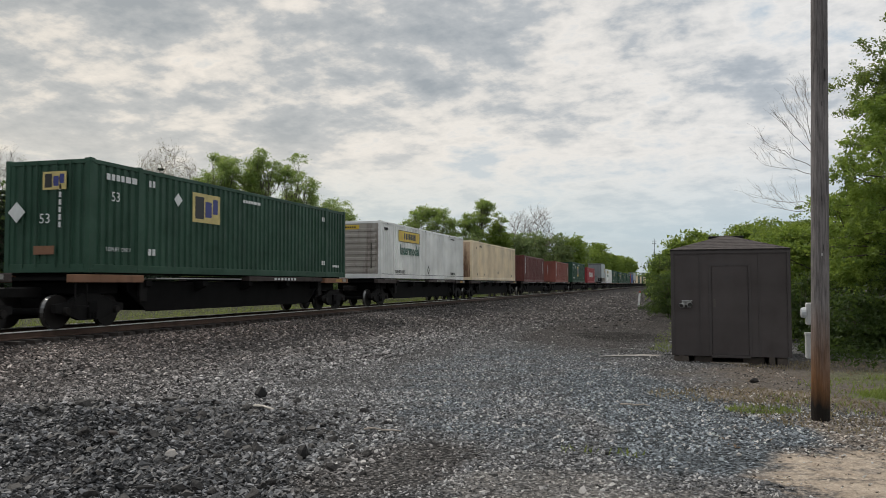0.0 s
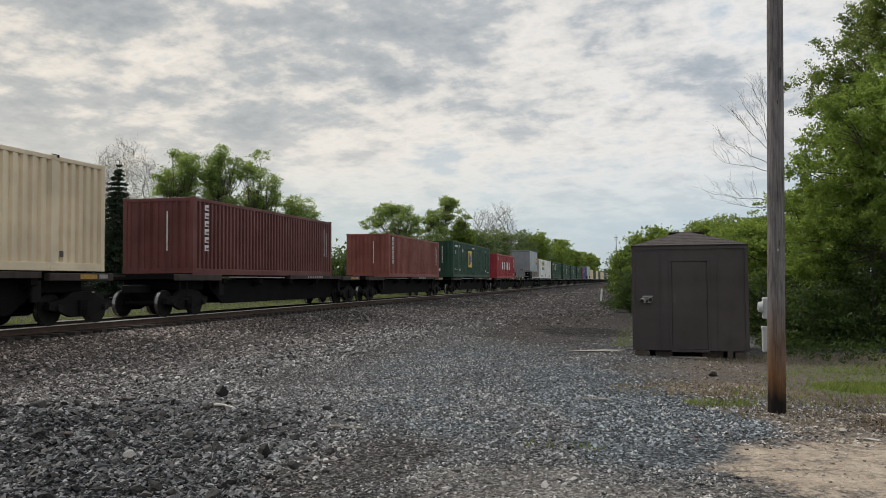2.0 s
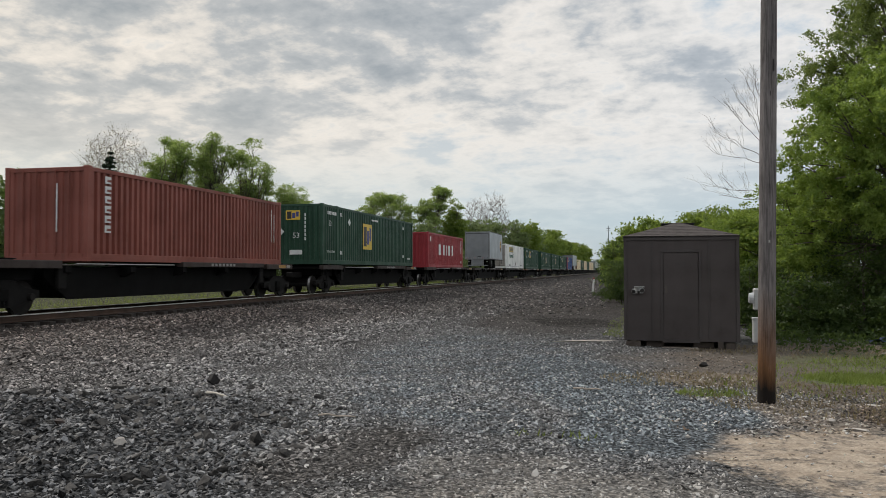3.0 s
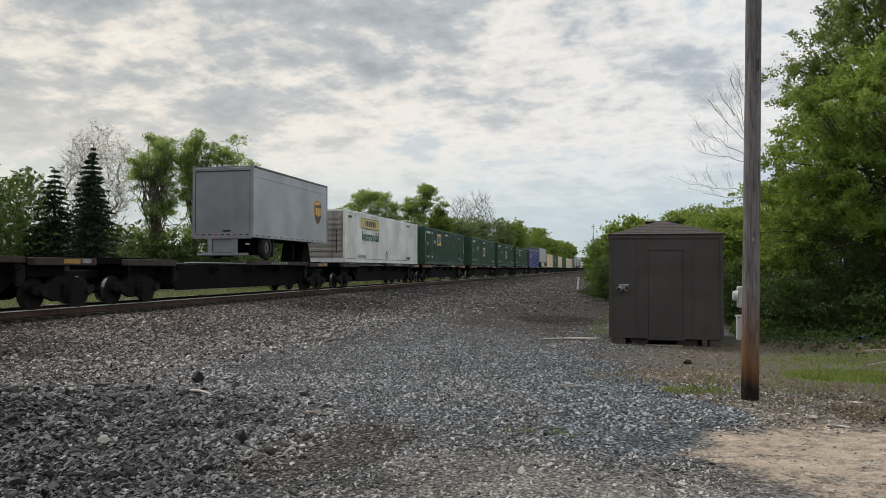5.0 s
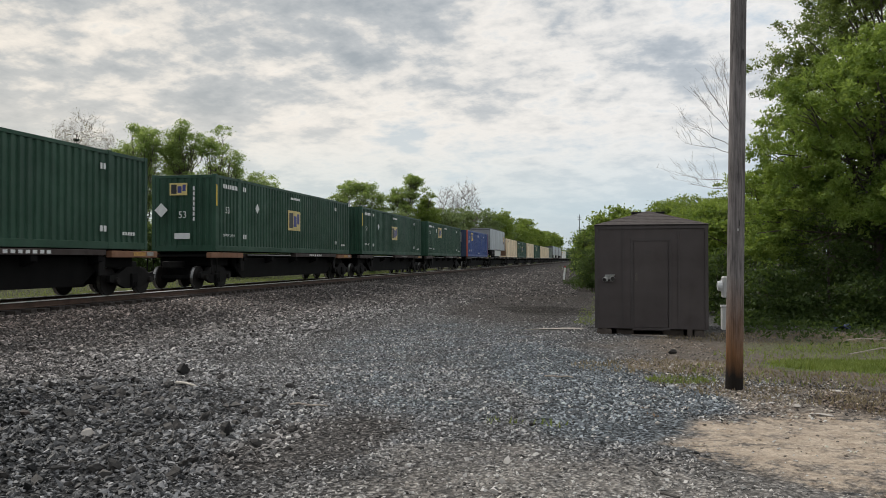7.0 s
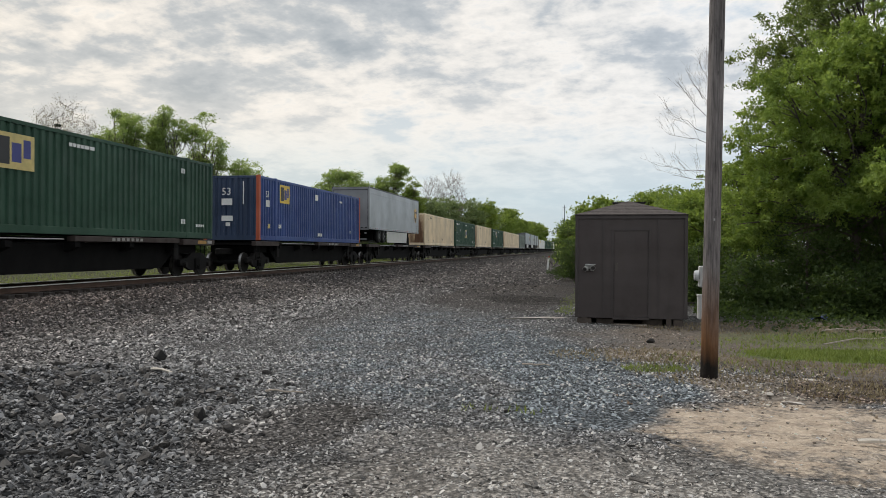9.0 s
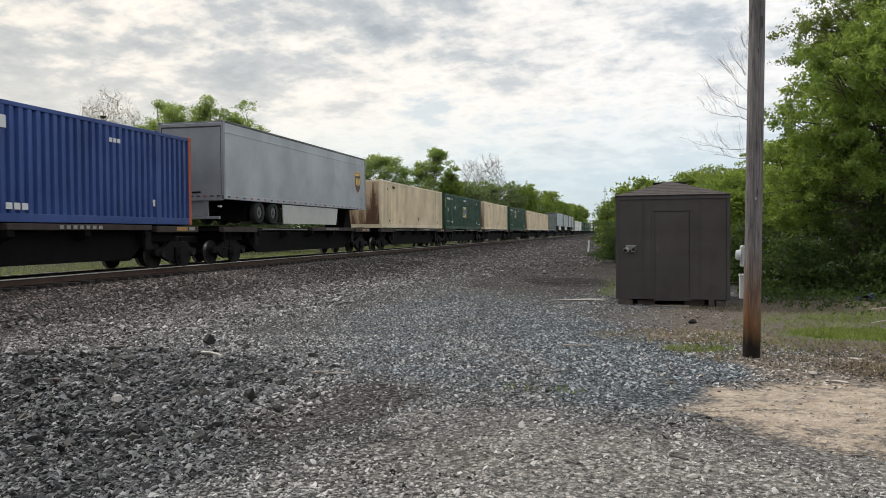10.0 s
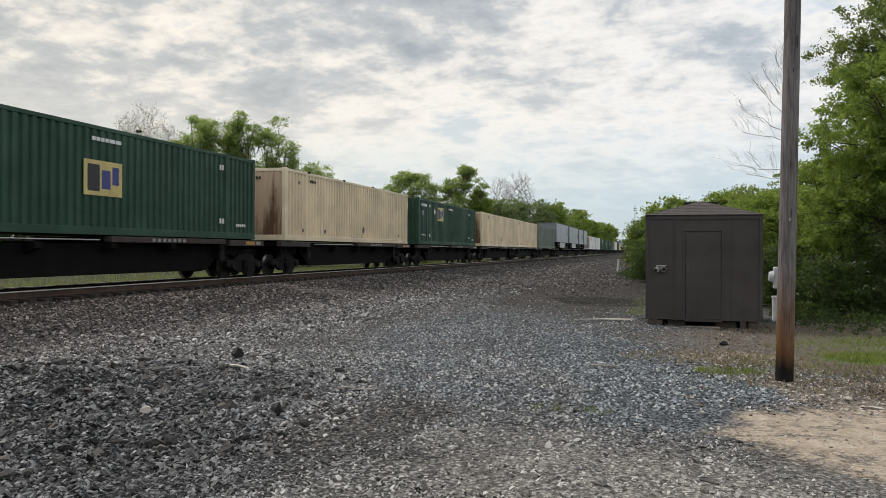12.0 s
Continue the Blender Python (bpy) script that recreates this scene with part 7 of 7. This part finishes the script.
def build_litter():
    rock("rock", -3.30, 6.76, (0.15, 0.13, 0.19), M_COAL, "black lump of rock standing in the gravel", seed=2)
    rock("rock", -5.76, 10.47, (0.19, 0.17, 0.20), M_COAL, "dark round lump of rock on the gravel", seed=3)
    rock("rock", -4.30, 6.22, (0.13, 0.08, 0.09), M_ROCK_PALE, "pale angular stone chip", seed=4)
    rock("rock", 1.20, 13.86, (0.16, 0.14, 0.10), M_ROCK_DARK, "dark rock on the packed dirt by the shed", seed=5)
    rock("rock", 2.05, 9.1, (0.11, 0.09, 0.06), M_ROCK_PALE, "pale stone at the edge of the sand", seed=6)
    rock("rock", 0.52, 5.17, (0.11, 0.05, 0.03), M_ROCK_PALE, "thin pale chip on the fine gravel", seed=21)
    rock("rock", 2.2, 8.7, (0.26, 0.07, 0.03), M_ROCK_PALE, "thin pale slab at the edge of the sand", seed=22)
    rock("rock", -5.02, 6.35, (0.16, 0.12, 0.07), M_SILL, "rust-brown lump in the rubble", seed=23)
    rock("rock", -6.4, 9.2, (0.26, 0.19, 0.12), M_ROCK_GREY, "broken grey slab in the rubble heap", seed=7)
    rock("rock", -5.6, 8.3, (0.21, 0.16, 0.10), M_ROCK_GREY, "broken grey slab in the rubble heap", seed=8)
    rock("rock", -6.9, 8.2, (0.29, 0.21, 0.14), M_ROCK_DARK, "dark lump in the rubble heap", seed=9)
    rock("rock", -5.1, 8.9, (0.25, 0.12, 0.09), M_ROCK_DARK, "flat dark slab in the rubble heap", seed=10)
    rock("rock", -5.9, 7.4, (0.22, 0.19, 0.11), M_ROCK_GREY, "broken grey slab in the rubble heap", seed=11)
    rock("rock", -2.9, 6.80, (0.26, 0.09, 0.05), M_ROCK_GREY, "long flat stone lying in the gravel", seed=12)
    rock("rock", 2.80, 10.35, (0.26, 0.10, 0.03), M_ROCK_PALE, "thin pale slab on the dry grass", seed=16)
    rock("rock", -0.95, 18.2, (1.7, 0.18, 0.05), M_ROCK_PALE, "pale slab of old concrete beside the shed", seed=17, category="concrete slab")
    rock("rock", 0.55, 8.0, (0.07, 0.05, 0.04), M_ROCK_PALE, "white pebble among the crushed stone", seed=18)
    rock("rock", -0.62, 7.7, (0.08, 0.06, 0.05), M_ROCK_DARK, "small dark stone on the fine gravel", seed=19)
    stick(-4.92, 9.02, 0.48, -32, 0.020, "pale dry stick lying on the gravel", M_PALEWOOD)
    stick(-3.05, 8.2, 0.45, -8, 0.013, "grey dry stick lying on the gravel", M_STICK)
    stick(-0.52, 10.73, 0.40, -20, 0.014, "grey dry stick lying on the crushed stone", M_STICK)
    stick(2.42, 6.92, 0.34, -6, 0.022, "pale broken branch lying on the sand", M_PALEWOOD)
    stick(4.7, 14.8, 1.9, 42, 0.016, "pale fallen branch on the grass")
    stick(5.2, 16.5, 1.3, 12, 0.014, "grey fallen branch under the trees")
    stick(0.46, 5.55, 0.16, -50, 0.014, "short brown stick on pale gravel", M_ROCK_GREY)
    # crumpled tarpaulin under the trees
    rng = random.Random(3)
    bm = bmesh.new()
    g = [[bm.verts.new((i * 0.07, j * 0.08, 0.03 + 0.09 * max(0, math.sin(i * 0.8) * math.cos(j * 0.9)) + rng.uniform(0, 0.05))) for j in range(5)] for i in range(7)]
    for i in range(6):
        for j in range(4):
            bm.faces.new((g[i][j], g[i + 1][j], g[i + 1][j + 1], g[i][j + 1]))
    tarp = part("tarpaulin", bm, M_BLUETARP, None)
    tarp.matrix_basis = pose(5.0, 18.7, land(5.0, 18.7), 0, 0, 8)
    tagged(tarp, "crumpled blue tarpaulin lying under the trees", "tarpaulin")


build_litter()


def blades(name, rs, x, y, h, material, label):
    n = len(x)
    z = np.array([land(a, b) for a, b in zip(x, y)])
    ang = rs.uniform(0, 2 * np.pi, n)
    w = 0.008 + 0.004 * rs.uniform(size=n)
    lean = rs.normal(0, 0.5, (n, 2)) * h[:, None]
    c, s = np.cos(ang) * w, np.sin(ang) * w
    V = np.stack([np.stack([x - c, y - s, z], 1), np.stack([x + c, y + s, z], 1), np.stack([x + lean[:, 0], y + lean[:, 1], z + h], 1)], 1).reshape(-1, 3)
    ob = new(name, mesh_arrays(name, V, np.arange(3 * n).reshape(n, 3), material))
    return tagged(ob, label, "grass", kind="stuff")


def build_grass():
    rs = np.random.RandomState(8)

    def spots(list_):
        xs, ys = [], []
        for cx, cy, rx, ry, n in list_:
            r, a = np.sqrt(rs.uniform(0, 1, n)), rs.uniform(0, 2 * np.pi, n)
            xs.append(cx + rx * r * np.cos(a))
            ys.append(cy + ry * r * np.sin(a))
        return np.concatenate(xs), np.concatenate(ys)
    x, y = spots([(4.4, 12.9, 1.9, 0.75, 6000), (1.02, 10.8, 0.45, 0.3, 240), (-0.95, 7.75, 0.25, 0.18, 16), (-0.5, 7.75, 0.22, 0.18, 14), (4.9, 15.2, 1.8, 0.9, 900), (4.8, 13.6, 3.0, 2.2, 1300), (2.4, 11.6, 1.4, 1.0, 260), (-0.35, 21.2, 0.3, 1.7, 130), (-0.25, 24, 0.35, 4.5, 200), (0.2, 32, 0.5, 5, 300)])
    blades("green_grass", rs, x, y, 0.03 + 0.06 * rs.uniform(size=len(x)), M_GRASS, "short green grass growing through the dirt")
    x, y = spots([(3.0, 10.6, 2.3, 1.5, 2200), (1.0, 12.2, 1.4, 0.8, 900), (3.6, 9.4, 1.2, 0.8, 700), (4.0, 17.0, 3.0, 1.2, 1600)])
    blades("dry_grass", rs, x, y, 0.02 + 0.05 * rs.uniform(size=len(x)), M_DRY, "dry straw-coloured grass and litter on the dirt")
    # low weeds that thicken towards the wood
    n = 9000
    y = 21.5 - rs.gamma(1.6, 1.1, n)
    x = rs.uniform(2.8, 11.5, n)
    keep = (y > 15.5) & (rs.uniform(size=n) < np.clip((x + y * 0.3 - 7.6) / 1.5, 0, 1))
    x, y = x[keep], y[keep]
    z = np.array([land(a, b) for a, b in zip(x, y)]) + 0.02 + 0.28 * rs.uniform(size=len(x)) ** 2 * np.clip((y - 17) / 3, 0.15, 1)
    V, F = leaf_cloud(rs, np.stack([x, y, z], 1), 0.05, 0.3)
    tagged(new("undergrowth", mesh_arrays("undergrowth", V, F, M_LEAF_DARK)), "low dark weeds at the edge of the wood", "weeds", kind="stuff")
    # fallen leaves and bark on the dirt
    n = 7000
    x, y = rs.uniform(0.4, 8.5, n), rs.uniform(8.3, 19.5, n)
    keep = np.array([noise.noise(Vector((a * 0.9, b * 0.9, 3.0))) + 0.35 * noise.noise(Vector((a * 3, b * 3, 1.0))) for a, b in zip(x, y)]) > 0.02
    x, y = x[keep], y[keep]
    V, F = leaf_cloud(rs, np.stack([x, y, np.array([land(a, b) for a, b in zip(x, y)]) + 0.012], 1), 0.022, -1.5)
    tagged(new("leaf_litter", mesh_arrays("leaf_litter", V, F, M_LITTER)), "brown fallen leaves and bark scattered on the dirt", "litter", kind="stuff")
    n = 16000
    x, y = -19.6 - rs.gamma(1.3, 2.6, n), rs.uniform(8, 110, n)
    blades("field_grass", rs, x, y, 0.10 + 0.22 * rs.uniform(size=n), M_GRASS, "rough grass beyond the railway")


build_grass()


def motions():
    """The train rolls past at about 26 metres a second."""
    for thing, y0 in MOVERS:
        walk(thing, [(t, pose(RAIL_X, y0 - run(t), RAIL_Z)) for t in (0, 0.5, 1, 1.5, 2, 2.5, 3, 4, 5, 5.5, 6, 6.5, 7, 8, 9, 9.5, 10, 10.5, 11, 11.5, 12)])


motions()
